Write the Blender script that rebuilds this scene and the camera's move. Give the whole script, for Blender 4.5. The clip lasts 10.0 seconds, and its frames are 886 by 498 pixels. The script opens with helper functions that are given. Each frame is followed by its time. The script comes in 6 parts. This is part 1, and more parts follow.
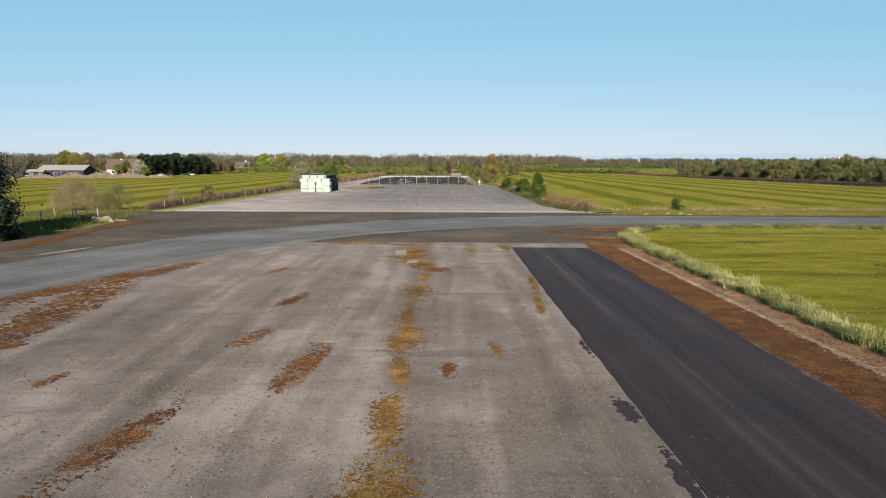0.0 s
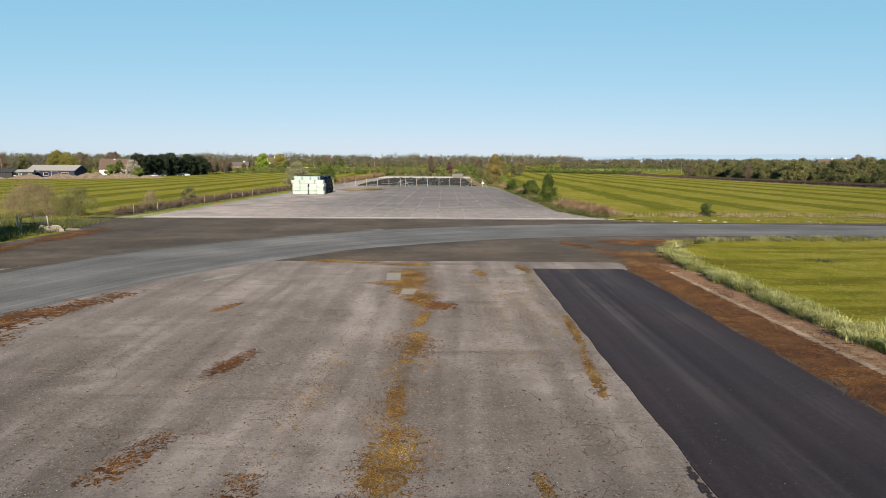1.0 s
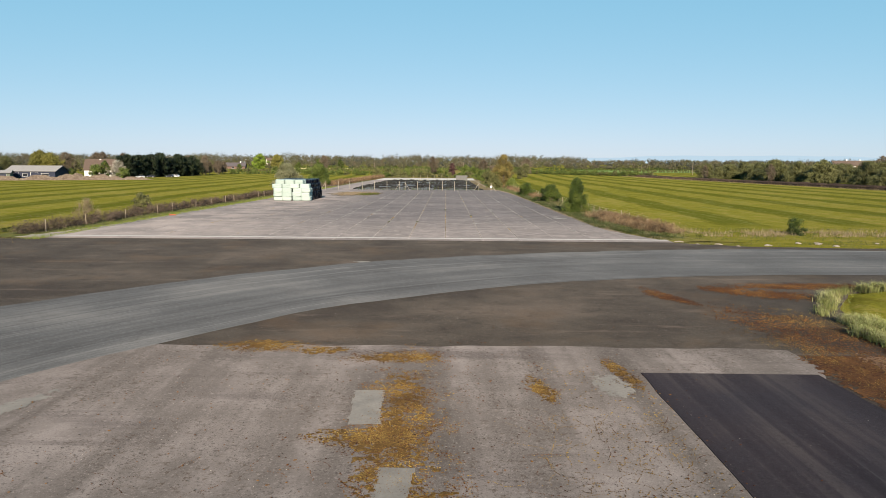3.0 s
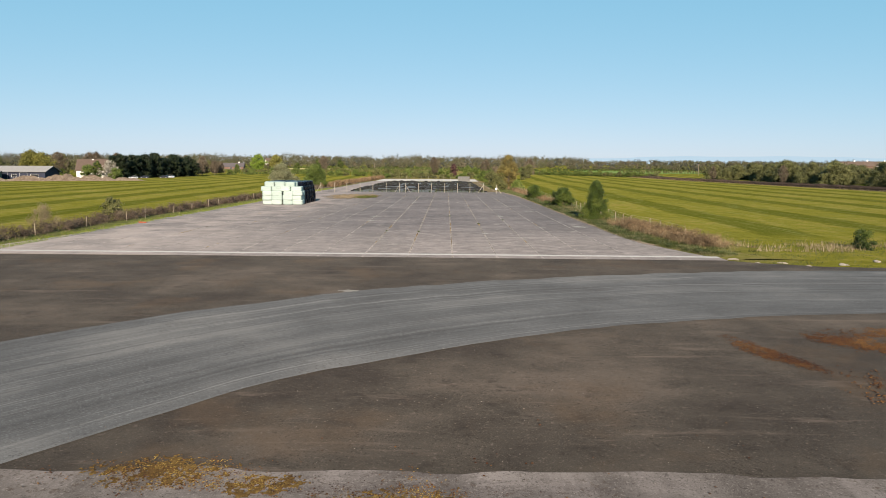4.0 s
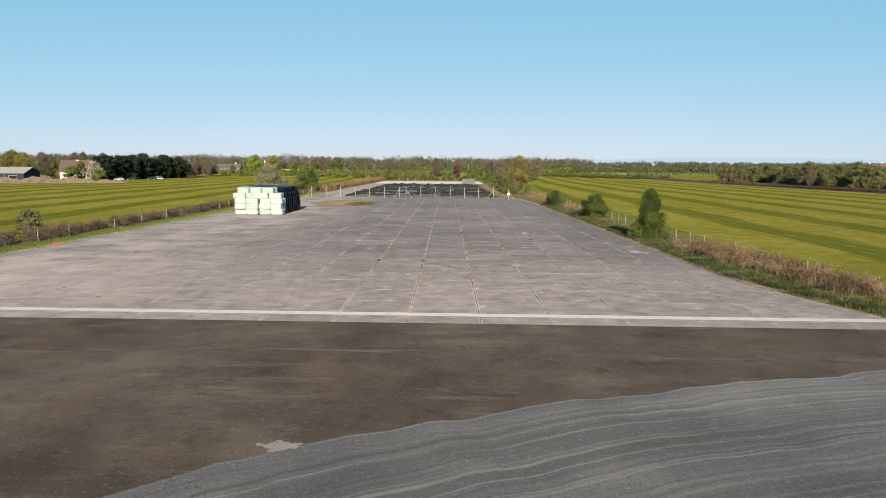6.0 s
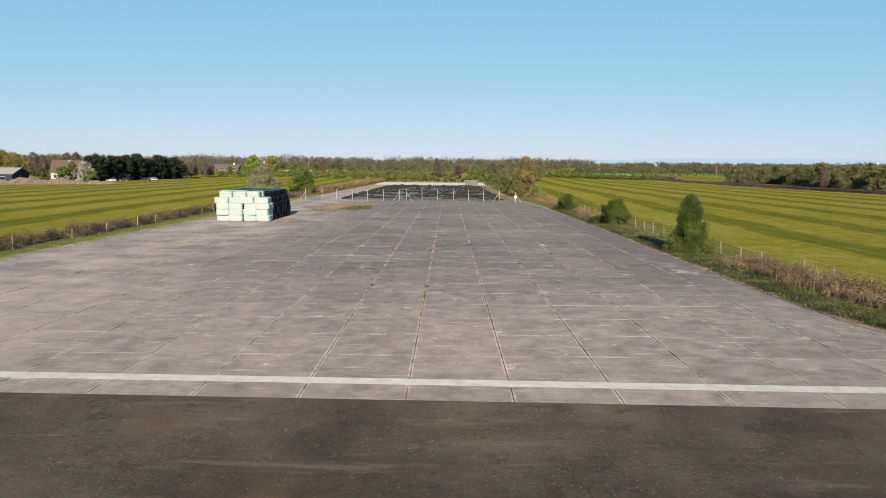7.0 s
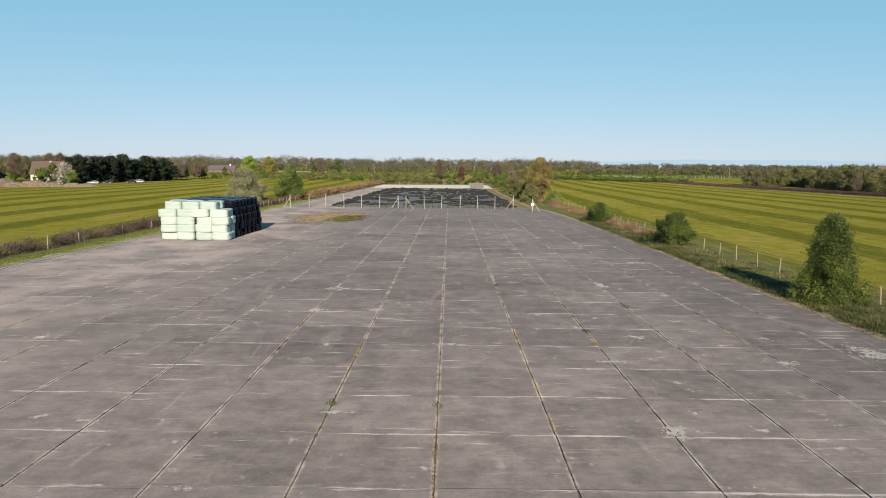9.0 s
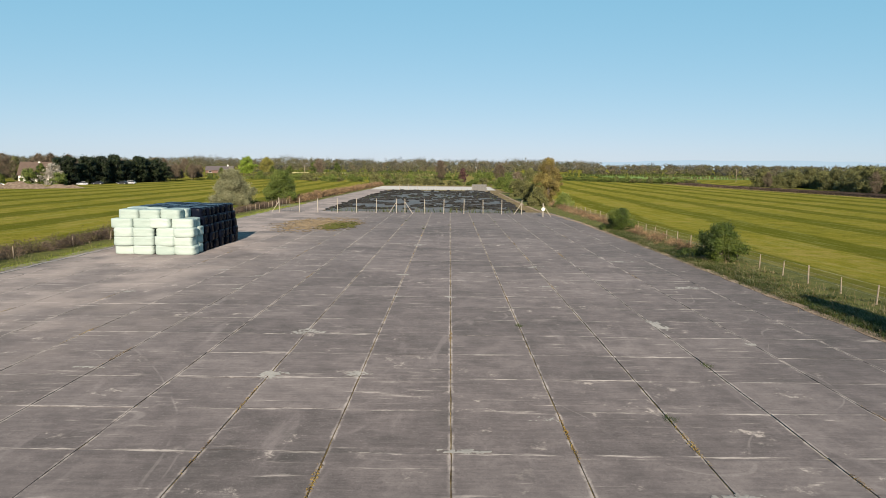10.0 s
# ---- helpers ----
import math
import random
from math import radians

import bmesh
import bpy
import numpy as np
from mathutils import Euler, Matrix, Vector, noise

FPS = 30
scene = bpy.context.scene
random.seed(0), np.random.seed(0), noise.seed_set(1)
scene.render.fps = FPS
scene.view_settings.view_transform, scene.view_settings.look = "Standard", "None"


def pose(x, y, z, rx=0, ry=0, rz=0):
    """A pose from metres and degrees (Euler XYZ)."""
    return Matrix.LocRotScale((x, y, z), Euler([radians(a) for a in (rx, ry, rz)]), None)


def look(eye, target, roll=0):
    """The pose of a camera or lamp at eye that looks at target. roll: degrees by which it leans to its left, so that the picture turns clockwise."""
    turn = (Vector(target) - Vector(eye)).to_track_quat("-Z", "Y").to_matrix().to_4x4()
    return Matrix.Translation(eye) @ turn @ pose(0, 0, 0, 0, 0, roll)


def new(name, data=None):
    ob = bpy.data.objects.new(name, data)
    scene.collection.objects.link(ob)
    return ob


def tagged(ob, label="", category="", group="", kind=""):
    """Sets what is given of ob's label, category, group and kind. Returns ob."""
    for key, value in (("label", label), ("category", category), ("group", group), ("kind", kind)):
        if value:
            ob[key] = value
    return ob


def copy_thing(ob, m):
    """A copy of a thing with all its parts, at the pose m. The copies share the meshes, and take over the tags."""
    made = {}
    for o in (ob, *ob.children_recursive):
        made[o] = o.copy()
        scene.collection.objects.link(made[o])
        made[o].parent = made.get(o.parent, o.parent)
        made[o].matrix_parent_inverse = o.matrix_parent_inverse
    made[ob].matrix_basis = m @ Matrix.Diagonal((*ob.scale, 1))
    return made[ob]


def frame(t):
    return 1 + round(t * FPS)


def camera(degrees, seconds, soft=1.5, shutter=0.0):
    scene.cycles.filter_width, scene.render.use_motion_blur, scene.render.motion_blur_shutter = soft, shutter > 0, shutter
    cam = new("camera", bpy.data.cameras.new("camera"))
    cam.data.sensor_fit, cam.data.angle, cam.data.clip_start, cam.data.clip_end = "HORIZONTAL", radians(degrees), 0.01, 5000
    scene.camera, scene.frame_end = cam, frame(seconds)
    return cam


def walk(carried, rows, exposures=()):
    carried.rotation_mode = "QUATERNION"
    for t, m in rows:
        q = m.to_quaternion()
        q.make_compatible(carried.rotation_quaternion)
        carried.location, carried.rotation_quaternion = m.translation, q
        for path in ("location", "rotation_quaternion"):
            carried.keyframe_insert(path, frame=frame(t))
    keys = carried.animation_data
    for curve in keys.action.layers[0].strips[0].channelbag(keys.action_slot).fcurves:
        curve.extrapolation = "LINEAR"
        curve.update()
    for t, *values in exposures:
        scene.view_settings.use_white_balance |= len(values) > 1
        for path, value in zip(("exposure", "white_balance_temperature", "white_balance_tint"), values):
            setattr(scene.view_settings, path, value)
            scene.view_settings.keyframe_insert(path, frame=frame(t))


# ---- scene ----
# ---------------------------------------------------------------- camera
cam = camera(66.8, 10.0, soft=0.85)
# seconds, x, y, z, yaw, pitch, roll: a drone gliding along an old runway at about nine metres a second
ROWS = [
    (0, 0.244, 8.485, 5.970, 0.036, -7.274, 0.139),
    (0.5, 0.162, 13.226, 5.973, 0.067, -7.259, 0.168),
    (1, 0.047, 17.981, 5.985, 0.096, -7.242, 0.195),
    (1.5, -0.095, 22.732, 6.005, 0.124, -7.226, 0.221),
    (2, -0.261, 27.464, 6.033, 0.151, -7.209, 0.246),
    (2.5, -0.448, 32.167, 6.067, 0.177, -7.191, 0.269),
    (4, -1.101, 46.021, 6.198, 0.251, -7.137, 0.333),
    (4.5, -1.339, 50.547, 6.248, 0.275, -7.118, 0.353),
    (5, -1.582, 55.031, 6.300, 0.299, -7.099, 0.371),
    (5.5, -1.828, 59.478, 6.354, 0.322, -7.079, 0.389),
    (7, -2.558, 72.722, 6.517, 0.393, -7.015, 0.438),
    (7.5, -2.791, 77.157, 6.571, 0.417, -6.992, 0.453),
    (8, -3.016, 81.636, 6.623, 0.441, -6.968, 0.467),
    (8.5, -3.230, 86.186, 6.673, 0.465, -6.943, 0.480),
    (9, -3.431, 90.834, 6.721, 0.489, -6.917, 0.492),
    (9.5, -3.619, 95.613, 6.767, 0.513, -6.889, 0.503),
    (10, -3.792, 100.556, 6.811, 0.537, -6.860, 0.514),
]
walk(cam, [(t, pose(x, y, z, 0, 0, yaw) @ pose(0, 0, 0, 90 + pitch, 0, 0) @ pose(0, 0, 0, 0, 0, roll))
           for t, x, y, z, yaw, pitch, roll in ROWS],
     exposures=[(0.0, 1.0), (5.6, 1.0), (7.2, 0.94), (10.0, 0.93)])

# ---------------------------------------------------------------- light
SUN_EL, SUN_AZ = radians(21.3), radians(177.0)      # low spring sun, almost straight behind the camera
world = bpy.data.worlds.new("sky")
scene.world = world
world.use_nodes = True
wn = world.node_tree.nodes
sky = wn.new("ShaderNodeTexSky")
sky.sky_type = "NISHITA"
sky.sun_disc = False
sky.sun_elevation, sky.sun_rotation = SUN_EL, SUN_AZ
sky.air_density, sky.dust_density, sky.ozone_density = 0.65, 0.3, 2.0
split, join = wn.new("ShaderNodeSeparateColor"), wn.new("ShaderNodeCombineColor")      # a thin, even spring haze
world.node_tree.links.new(sky.outputs[0], split.inputs[0])
for i, (gain, power) in enumerate(((0.965, 0.665), (2.12, 0.313), (2.69, 0.263))):
    p, q = wn.new("ShaderNodeMath"), wn.new("ShaderNodeMath")
    p.operation, q.operation = "POWER", "MULTIPLY"
    p.inputs[1].default_value, q.inputs[1].default_value = power, gain
    world.node_tree.links.new(split.outputs[i], p.inputs[0])
    world.node_tree.links.new(p.outputs[0], q.inputs[0])
    world.node_tree.links.new(q.outputs[0], join.inputs[i])
world.node_tree.links.new(join.outputs[0], wn["Background"].inputs["Color"])
wn["Background"].inputs["Strength"].default_value = 0.092
sun = new("sun", bpy.data.lights.new("sun", "SUN"))
sun.data.energy, sun.data.angle, sun.data.color = 5.0, radians(0.55), (1.0, 0.84, 0.67)
sun_way = Vector((math.sin(SUN_AZ) * math.cos(SUN_EL), math.cos(SUN_AZ) * math.cos(SUN_EL), math.sin(SUN_EL)))
sun.matrix_world = look(sun_way * 100, (0, 0, 0))

rng = random.Random(7)
nrng = np.random.RandomState(7)


# ---------------------------------------------------------------- materials
class Mat:
    """A small builder of node materials."""

    def __init__(self, name, rough=0.85, spec=0.3, coarse=1.0):
        self.m = bpy.data.materials.new(name)
        self.m.use_nodes = True
        self.t = self.m.node_tree
        self.b = self.t.nodes["Principled BSDF"]
        self.b.inputs["Roughness"].default_value = rough
        self.b.inputs["Specular IOR Level"].default_value = spec
        self.b.inputs["Diffuse Roughness"].default_value = coarse
        self.geo = None

    def node(self, kind, **values):
        n = self.t.nodes.new(kind)
        for k, v in values.items():
            self.put(n.inputs[k.replace("_", " ")], v)
        return n

    def put(self, socket, v):
        if isinstance(v, bpy.types.NodeSocket):
            self.t.links.new(v, socket)
        else:
            socket.default_value = v

    def world(self):
        self.geo = self.geo or self.t.nodes.new("ShaderNodeNewGeometry")
        return self.geo.outputs["Position"]

    def local(self):
        return self.t.nodes.new("ShaderNodeTexCoord").outputs["Object"]

    def uv(self):
        return self.t.nodes.new("ShaderNodeTexCoord").outputs["UV"]

    def chance(self):
        return self.t.nodes.new("ShaderNodeObjectInfo").outputs["Random"]

    def island(self):
        self.geo = self.geo or self.t.nodes.new("ShaderNodeNewGeometry")
        return self.geo.outputs["Random Per Island"]

    def mapped(self, vec, scale=(1, 1, 1), turn=0.0, shift=(0, 0, 0)):
        n = self.node("ShaderNodeMapping", Vector=vec, Scale=scale, Rotation=(0, 0, radians(turn)), Location=shift)
        return n.outputs[0]

    def noise(self, vec, scale, detail=4.0, rough=0.55, lift=0.0):
        n = self.node("ShaderNodeTexNoise", Vector=vec, Scale=scale, Detail=detail, Roughness=rough, Distortion=lift)
        return n.outputs["Fac"]

    def cells(self, vec, scale):
        return self.node("ShaderNodeTexVoronoi", Vector=vec, Scale=scale).outputs["Distance"]

    def step(self, v, lo, hi, a=0.0, b=1.0):
        n = self.t.nodes.new("ShaderNodeMapRange")
        n.interpolation_type = "SMOOTHSTEP"
        for k, s in zip(("Value", "From Min", "From Max", "To Min", "To Max"), (v, lo, hi, a, b)):
            self.put(n.inputs[k], s)
        return n.outputs[0]

    def calc(self, how, a, b=0.0):
        n = self.t.nodes.new("ShaderNodeMath")
        n.operation = how
        self.put(n.inputs[0], a)
        self.put(n.inputs[1], b)
        return n.outputs[0]

    def grain(self, c, vec, scale, dark, light, much=0.7):
        """Sharp aggregate: dark pits and pale stones, at two sizes."""
        spread = self.step(self.noise(vec, 0.45, 6, 0.7), 0.36, 0.62, 0.25, 1.0)
        for s, w, d in ((scale, much * 0.8, 2.0), (scale * 0.45, much, 3.0), (scale * 0.2, much * 0.7, 4.0)):
            n = self.noise(vec, s, d, 0.7)
            c = self.mix(self.calc("MULTIPLY", self.step(n, 0.42, 0.34, 0, w), spread), c, dark)
            c = self.mix(self.step(n, 0.60, 0.68, 0, w * 0.6), c, light)
        return c

    def axis(self, vec, which):
        return self.node("ShaderNodeSeparateXYZ", Vector=vec).outputs[which]

    def ramp(self, fac, stops):
        n = self.t.nodes.new("ShaderNodeValToRGB")
        while len(n.color_ramp.elements) < len(stops):
            n.color_ramp.elements.new(0.5)
        for e, (at, c) in zip(n.color_ramp.elements, stops):
            e.position, e.color = at, (*c, 1)
        self.put(n.inputs[0], fac)
        return n.outputs[0]

    def mix(self, fac, a, b, how="MIX"):
        n = self.t.nodes.new("ShaderNodeMix")
        n.data_type, n.blend_type = "RGBA", how
        for s, v in ((n.inputs[0], fac), (n.inputs[6], a), (n.inputs[7], b)):
            self.put(s, (*v, 1) if isinstance(v, tuple) and len(v) == 3 else v)
        return n.outputs[2]

    def relief(self, height, strength=0.3, depth=0.02):
        n = self.node("ShaderNodeBump", Height=height, Strength=strength, Distance=depth)
        self.put(self.b.inputs["Normal"], n.outputs[0])
        return self

    def done(self, colour=None, rough=None, metal=None):
        if colour is not None:
            self.put(self.b.inputs["Base Color"], (*colour, 1) if isinstance(colour, tuple) else colour)
        if rough is not None:
            self.put(self.b.inputs["Roughness"], rough)
        if metal is not None:
            self.put(self.b.inputs["Metallic"], metal)
        return self.m


def plain(name, dark, light, scale=3.0, rough=0.8, bump=0.2, depth=0.01, metal=0.0, spec=0.3, where="local"):
    """Two tones mixed at a coarse and a fine scale, with a little relief."""
    k = Mat(name, rough, spec)
    v = k.local() if where == "local" else k.world()
    a, b = k.noise(v, scale, 3), k.noise(v, scale * 9, 4)
    f = k.calc("ADD", k.calc("MULTIPLY", a, 0.6), k.calc("MULTIPLY", b, 0.4))
    c = k.ramp(f, [(0.32, dark), (0.68, light)])
    k.relief(b, bump, depth)
    return k.done(c, k.step(a, 0.3, 0.7, rough - 0.08, min(1.0, rough + 0.06)), metal)


def apron_mat():
    k = Mat("worn_apron", 0.9, 0.12, 1.0)
    v = k.world()
    big, mid = k.noise(v, 0.16, 5, 0.6), k.noise(v, 0.9, 5, 0.6)
    trail = k.noise(k.mapped(v, (0.42, 0.05, 1), 24), 1.0, 4, 0.55, 0.6)      # scuffed wheel lines that sweep across
    trail2 = k.noise(k.mapped(v, (0.9, 0.035, 1), 4), 1.0, 3, 0.55, 0.4)
    fine, grit = k.noise(v, 7, 6, 0.78), k.noise(v, 40, 4, 0.75)
    f = k.calc("ADD", k.calc("MULTIPLY", big, 0.3), k.calc("MULTIPLY", trail, 0.34))
    f = k.calc("ADD", f, k.calc("MULTIPLY", trail2, 0.2))
    f = k.calc("ADD", f, k.calc("MULTIPLY", mid, 0.16))
    c = k.ramp(f, [(0.40, (0.041, 0.036, 0.033)), (0.5, (0.075, 0.067, 0.064)), (0.585, (0.130, 0.117, 0.115))])
    arc = k.noise(k.mapped(v, (0.11, 0.75, 1), -28), 1.0, 5, 0.62, 0.5)       # dark sweeps of turning wheels
    c = k.mix(k.calc("MULTIPLY", k.step(arc, 0.52, 0.68, 0, 0.6), k.step(big, 0.38, 0.6)), c, (0.031, 0.026, 0.026))
    # paler with distance: grazing-view brightness put into the colour
    c = k.mix(k.calc("MULTIPLY", k.step(k.axis(v, "Y"), 22, 50, 0, 0.12), k.step(trail, 0.36, 0.6, 0.25, 1.0)), c, (0.146, 0.130, 0.127))
    spots = k.calc("MULTIPLY", k.step(k.noise(v, 5, 6, 0.78), 0.54, 0.60), k.step(k.noise(v, 0.35, 4), 0.44, 0.60))
    c = k.mix(k.calc("MULTIPLY", spots, 0.6), c, (0.031, 0.021, 0.013))
    c = k.grain(c, v, 26, (0.025, 0.021, 0.019), (0.175, 0.160, 0.156), 0.8)
    k.relief(k.calc("ADD", fine, k.calc("MULTIPLY", grit, 0.7)), 0.5, 0.02)
    return k.done(c)


def asphalt_mat():
    k = Mat("old_dark_asphalt", 0.9, 0.12, 1.0)
    v = k.world()
    big, mid, fine, grit = k.noise(v, 0.12, 5, 0.6), k.noise(v, 0.7, 4), k.noise(v, 7, 6, 0.78), k.noise(v, 40, 4, 0.75)
    drag = k.noise(k.mapped(v, (0.06, 0.5, 1), -12), 1.0, 4, 0.55, 0.5)
    f = k.calc("ADD", k.calc("MULTIPLY", big, 0.5), k.calc("MULTIPLY", mid, 0.2))
    f = k.calc("ADD", f, k.calc("MULTIPLY", drag, 0.12))
    c = k.ramp(f, [(0.34, (0.023, 0.019, 0.016)), (0.42, (0.035, 0.030, 0.025)), (0.50, (0.053, 0.044, 0.037))])
    c = k.grain(c, v, 28, (0.012, 0.009, 0.007), (0.106, 0.086, 0.074), 0.8)
    rub = k.noise(k.mapped(v, (0.16, 1.1, 1), -8), 1.0, 6, 0.7, 0.4)                # pale rubbed lines and dark tar bleeding
    c = k.mix(k.step(rub, 0.55, 0.70, 0, 0.45), c, (0.087, 0.070, 0.059))
    c = k.mix(k.step(k.noise(v, 0.8, 7, 0.72), 0.46, 0.34, 0, 0.55), c, (0.016, 0.013, 0.011))
    warm = k.step(k.noise(v, 0.22, 4, 0.6), 0.52, 0.70, 0, 0.35)
    c = k.mix(warm, c, (0.060, 0.041, 0.026))
    k.relief(k.calc("ADD", fine, grit), 0.5, 0.02)
    return k.done(c)


def road_mat():
    """Blue-grey chippings, worn into lines along the way of travel. u runs along the road, v across it, in metres."""
    k = Mat("blue_grey_road_chippings", 0.9, 0.12, 1.0)
    u = k.uv()
    v = k.world()
    along = k.noise(k.mapped(u, (0.022, 0.42, 1)), 1.0, 5, 0.6, 0.3)
    lines = k.noise(k.mapped(u, (0.02, 3.2, 1)), 1.0, 4, 0.65)
    big, fine, grit = k.noise(v, 0.14, 4), k.noise(v, 7, 6, 0.78), k.noise(v, 40, 4, 0.75)
    f = k.calc("ADD", k.calc("MULTIPLY", along, 0.36), k.calc("MULTIPLY", lines, 0.18))
    f = k.calc("ADD", f, k.calc("MULTIPLY", big, 0.46))
    c = k.ramp(f, [(0.36, (0.029, 0.029, 0.030)), (0.5, (0.050, 0.052, 0.055)), (0.64, (0.088, 0.089, 0.091))])
    c = k.mix(k.step(lines, 0.56, 0.68, 0, 0.55), c, (0.133, 0.133, 0.136))
    hair = k.noise(k.mapped(u, (0.012, 7.5, 1)), 1.0, 3, 0.6)
    c = k.mix(k.step(hair, 0.58, 0.64, 0, 0.38), c, (0.127, 0.127, 0.133))
    c = k.mix(k.calc("MULTIPLY", k.step(k.noise(v, 0.4, 7, 0.72), 0.52, 0.66), 0.25), c, (0.031, 0.030, 0.030))
    c = k.mix(k.step(lines, 0.44, 0.34, 0, 0.5), c, (0.030, 0.030, 0.032))
    c = k.grain(c, v, 30, (0.020, 0.021, 0.024), (0.133, 0.140, 0.150), 0.65)
    k.relief(k.calc("ADD", fine, grit), 0.4, 0.015)
    return k.done(c)


def tarmac_mat():
    k = Mat("newer_black_tarmac", 0.9, 0.12, 1.0)
    v = k.world()
    lane = k.noise(k.mapped(v, (0.75, 0.012, 1), 0.5), 1.0, 3, 0.6, 0.15)
    thin = k.noise(k.mapped(v, (3.0, 0.03, 1), 0.3), 1.0, 4, 0.6)
    big, fine, grit = k.noise(v, 0.2, 4), k.noise(v, 9, 4, 0.7), k.noise(v, 65, 3)
    f = k.calc("ADD", k.calc("MULTIPLY", lane, 0.6), k.calc("MULTIPLY", thin, 0.2))
    f = k.calc("ADD", f, k.calc("MULTIPLY", big, 0.2))
    c = k.ramp(f, [(0.40, (0.010, 0.007, 0.009)), (0.53, (0.016, 0.013, 0.016)), (0.64, (0.038, 0.033, 0.034))])
    c = k.mix(k.step(thin, 0.66, 0.78, 0, 0.3), c, (0.064, 0.061, 0.064))
    c = k.grain(c, v, 34, (0.006, 0.006, 0.006), (0.041, 0.040, 0.041), 0.6)
    k.relief(k.calc("ADD", fine, grit), 0.35, 0.012)
    return k.done(c, k.step(big, 0.3, 0.7, 0.72, 0.9))


def slab_mat():
    """Weathered runway concrete: each bay a little different, streaked across, worn pale at its edges."""
    k = Mat("weathered_runway_concrete", 0.88, 0.28, 1.0)
    v = k.world()
    bay = k.chance()
    big, mid, fine, grit = k.noise(v, 0.11, 4, 0.6), k.noise(v, 0.9, 7, 0.72), k.noise(v, 6, 6, 0.78), k.noise(v, 45, 4, 0.75)
    drag = k.noise(k.mapped(v, (0.7, 6.5, 1), 0.6), 1.0, 6, 0.75)             # brush marks across the runway
    f = k.calc("ADD", k.calc("MULTIPLY", mid, 0.32), k.calc("MULTIPLY", big, 0.20))
    f = k.calc("ADD", f, k.calc("MULTIPLY", drag, 0.20))
    f = k.calc("ADD", k.calc("ADD", f, 0.068), k.calc("MULTIPLY", bay, 0.05))
    c = k.ramp(f, [(0.36, (0.037, 0.034, 0.034)), (0.455, (0.067, 0.060, 0.062)), (0.56, (0.111, 0.101, 0.102))])
    brush = k.noise(k.mapped(v, (0.45, 3.6, 1), -0.4), 1.0, 7, 0.66)
    where = k.step(k.noise(v, 0.35, 5, 0.65), 0.40, 0.60)
    c = k.mix(k.calc("MULTIPLY", k.step(brush, 0.57, 0.70, 0, 0.75), where), c, (0.244, 0.226, 0.217))
    spall = k.calc("MULTIPLY", k.step(k.noise(v, 0.8, 9, 0.78), 0.585, 0.66), k.step(k.noise(v, 0.13, 3), 0.42, 0.56))
    c = k.mix(k.calc("MULTIPLY", spall, 0.8), c, (0.244, 0.226, 0.214))
    for s, w in ((0.045, 0.0011), (0.075, 0.0016)):                              # pale arcs of turning tyres, hairline scratches
        iso = k.calc("ABSOLUTE", k.calc("SUBTRACT", k.noise(v, s, 1.5, 0.4), 0.47))
        c = k.mix(k.calc("MULTIPLY", k.step(iso, w, w * 0.4, 0, 0.3), k.step(k.noise(v, 0.6, 4), 0.45, 0.6)), c, (0.171, 0.160, 0.160))
    swirl = k.noise(k.mapped(v, (0.5, 0.11, 1), 17), 1.0, 5, 0.6, 1.2)
    c = k.mix(k.step(swirl, 0.60, 0.72, 0, 0.35), c, (0.143, 0.131, 0.134))
    c = k.grain(c, v, 24, (0.027, 0.021, 0.023), (0.160, 0.152, 0.152), 0.4)
    # pale crumbled margins along the joints
    lane = k.calc("ABSOLUTE", k.calc("SUBTRACT", k.calc("FRACT", k.calc("DIVIDE", k.calc("ADD", k.axis(v, "X"), 3.7 + 305.0), 3.05)), 0.5))
    worn = k.calc("MULTIPLY", k.step(k.calc("ADD", lane, k.calc("MULTIPLY", k.calc("SUBTRACT", k.noise(v, 2.5, 5, 0.7), 0.5), 0.06)), 0.466, 0.490), k.step(k.noise(v, 1.1, 5, 0.7), 0.40, 0.60))
    c = k.mix(k.calc("MULTIPLY", worn, 0.55), c, (0.261, 0.242, 0.230))
    row = k.calc("ABSOLUTE", k.calc("SUBTRACT", k.calc("FRACT", k.calc("DIVIDE", k.calc("SUBTRACT", k.axis(v, "Y"), 95.43 - 297.0), 2.97)), 0.5))
    scuff = k.noise(k.mapped(v, (0.5, 5.0, 1)), 1.0, 5, 0.7)
    worn = k.calc("MULTIPLY", k.step(k.calc("ADD", row, k.calc("MULTIPLY", k.calc("SUBTRACT", k.noise(v, 2.5, 5, 0.7), 0.5), 0.09)), 0.470, 0.494), k.step(scuff, 0.47, 0.60))
    c = k.mix(k.calc("MULTIPLY", worn, 0.75), c, (0.275, 0.259, 0.246))
    # paler towards the near end of the runway and its margins
    y = k.axis(v, "Y")
    # near end: its own paleness plus grazing-view brightness put into the colour
    near = k.calc("MULTIPLY", k.step(y, 120, 96), k.step(mid, 0.3, 0.7, 0.4, 1.0))
    c = k.mix(k.calc("MULTIPLY", near, 0.32), c, (0.244, 0.216, 0.205))
    x = k.axis(v, "X")
    side = k.calc("MULTIPLY", k.step(x, -12, -26), k.step(k.noise(v, 0.25, 4), 0.35, 0.7, 0.2, 1.0))
    c = k.mix(k.calc("MULTIPLY", side, 0.5), c, (0.249, 0.218, 0.205))
    dirt = k.calc("MULTIPLY", k.step(k.noise(v, 0.5, 7, 0.75), 0.57, 0.7), 0.3)
    c = k.mix(dirt, c, (0.041, 0.037, 0.037))
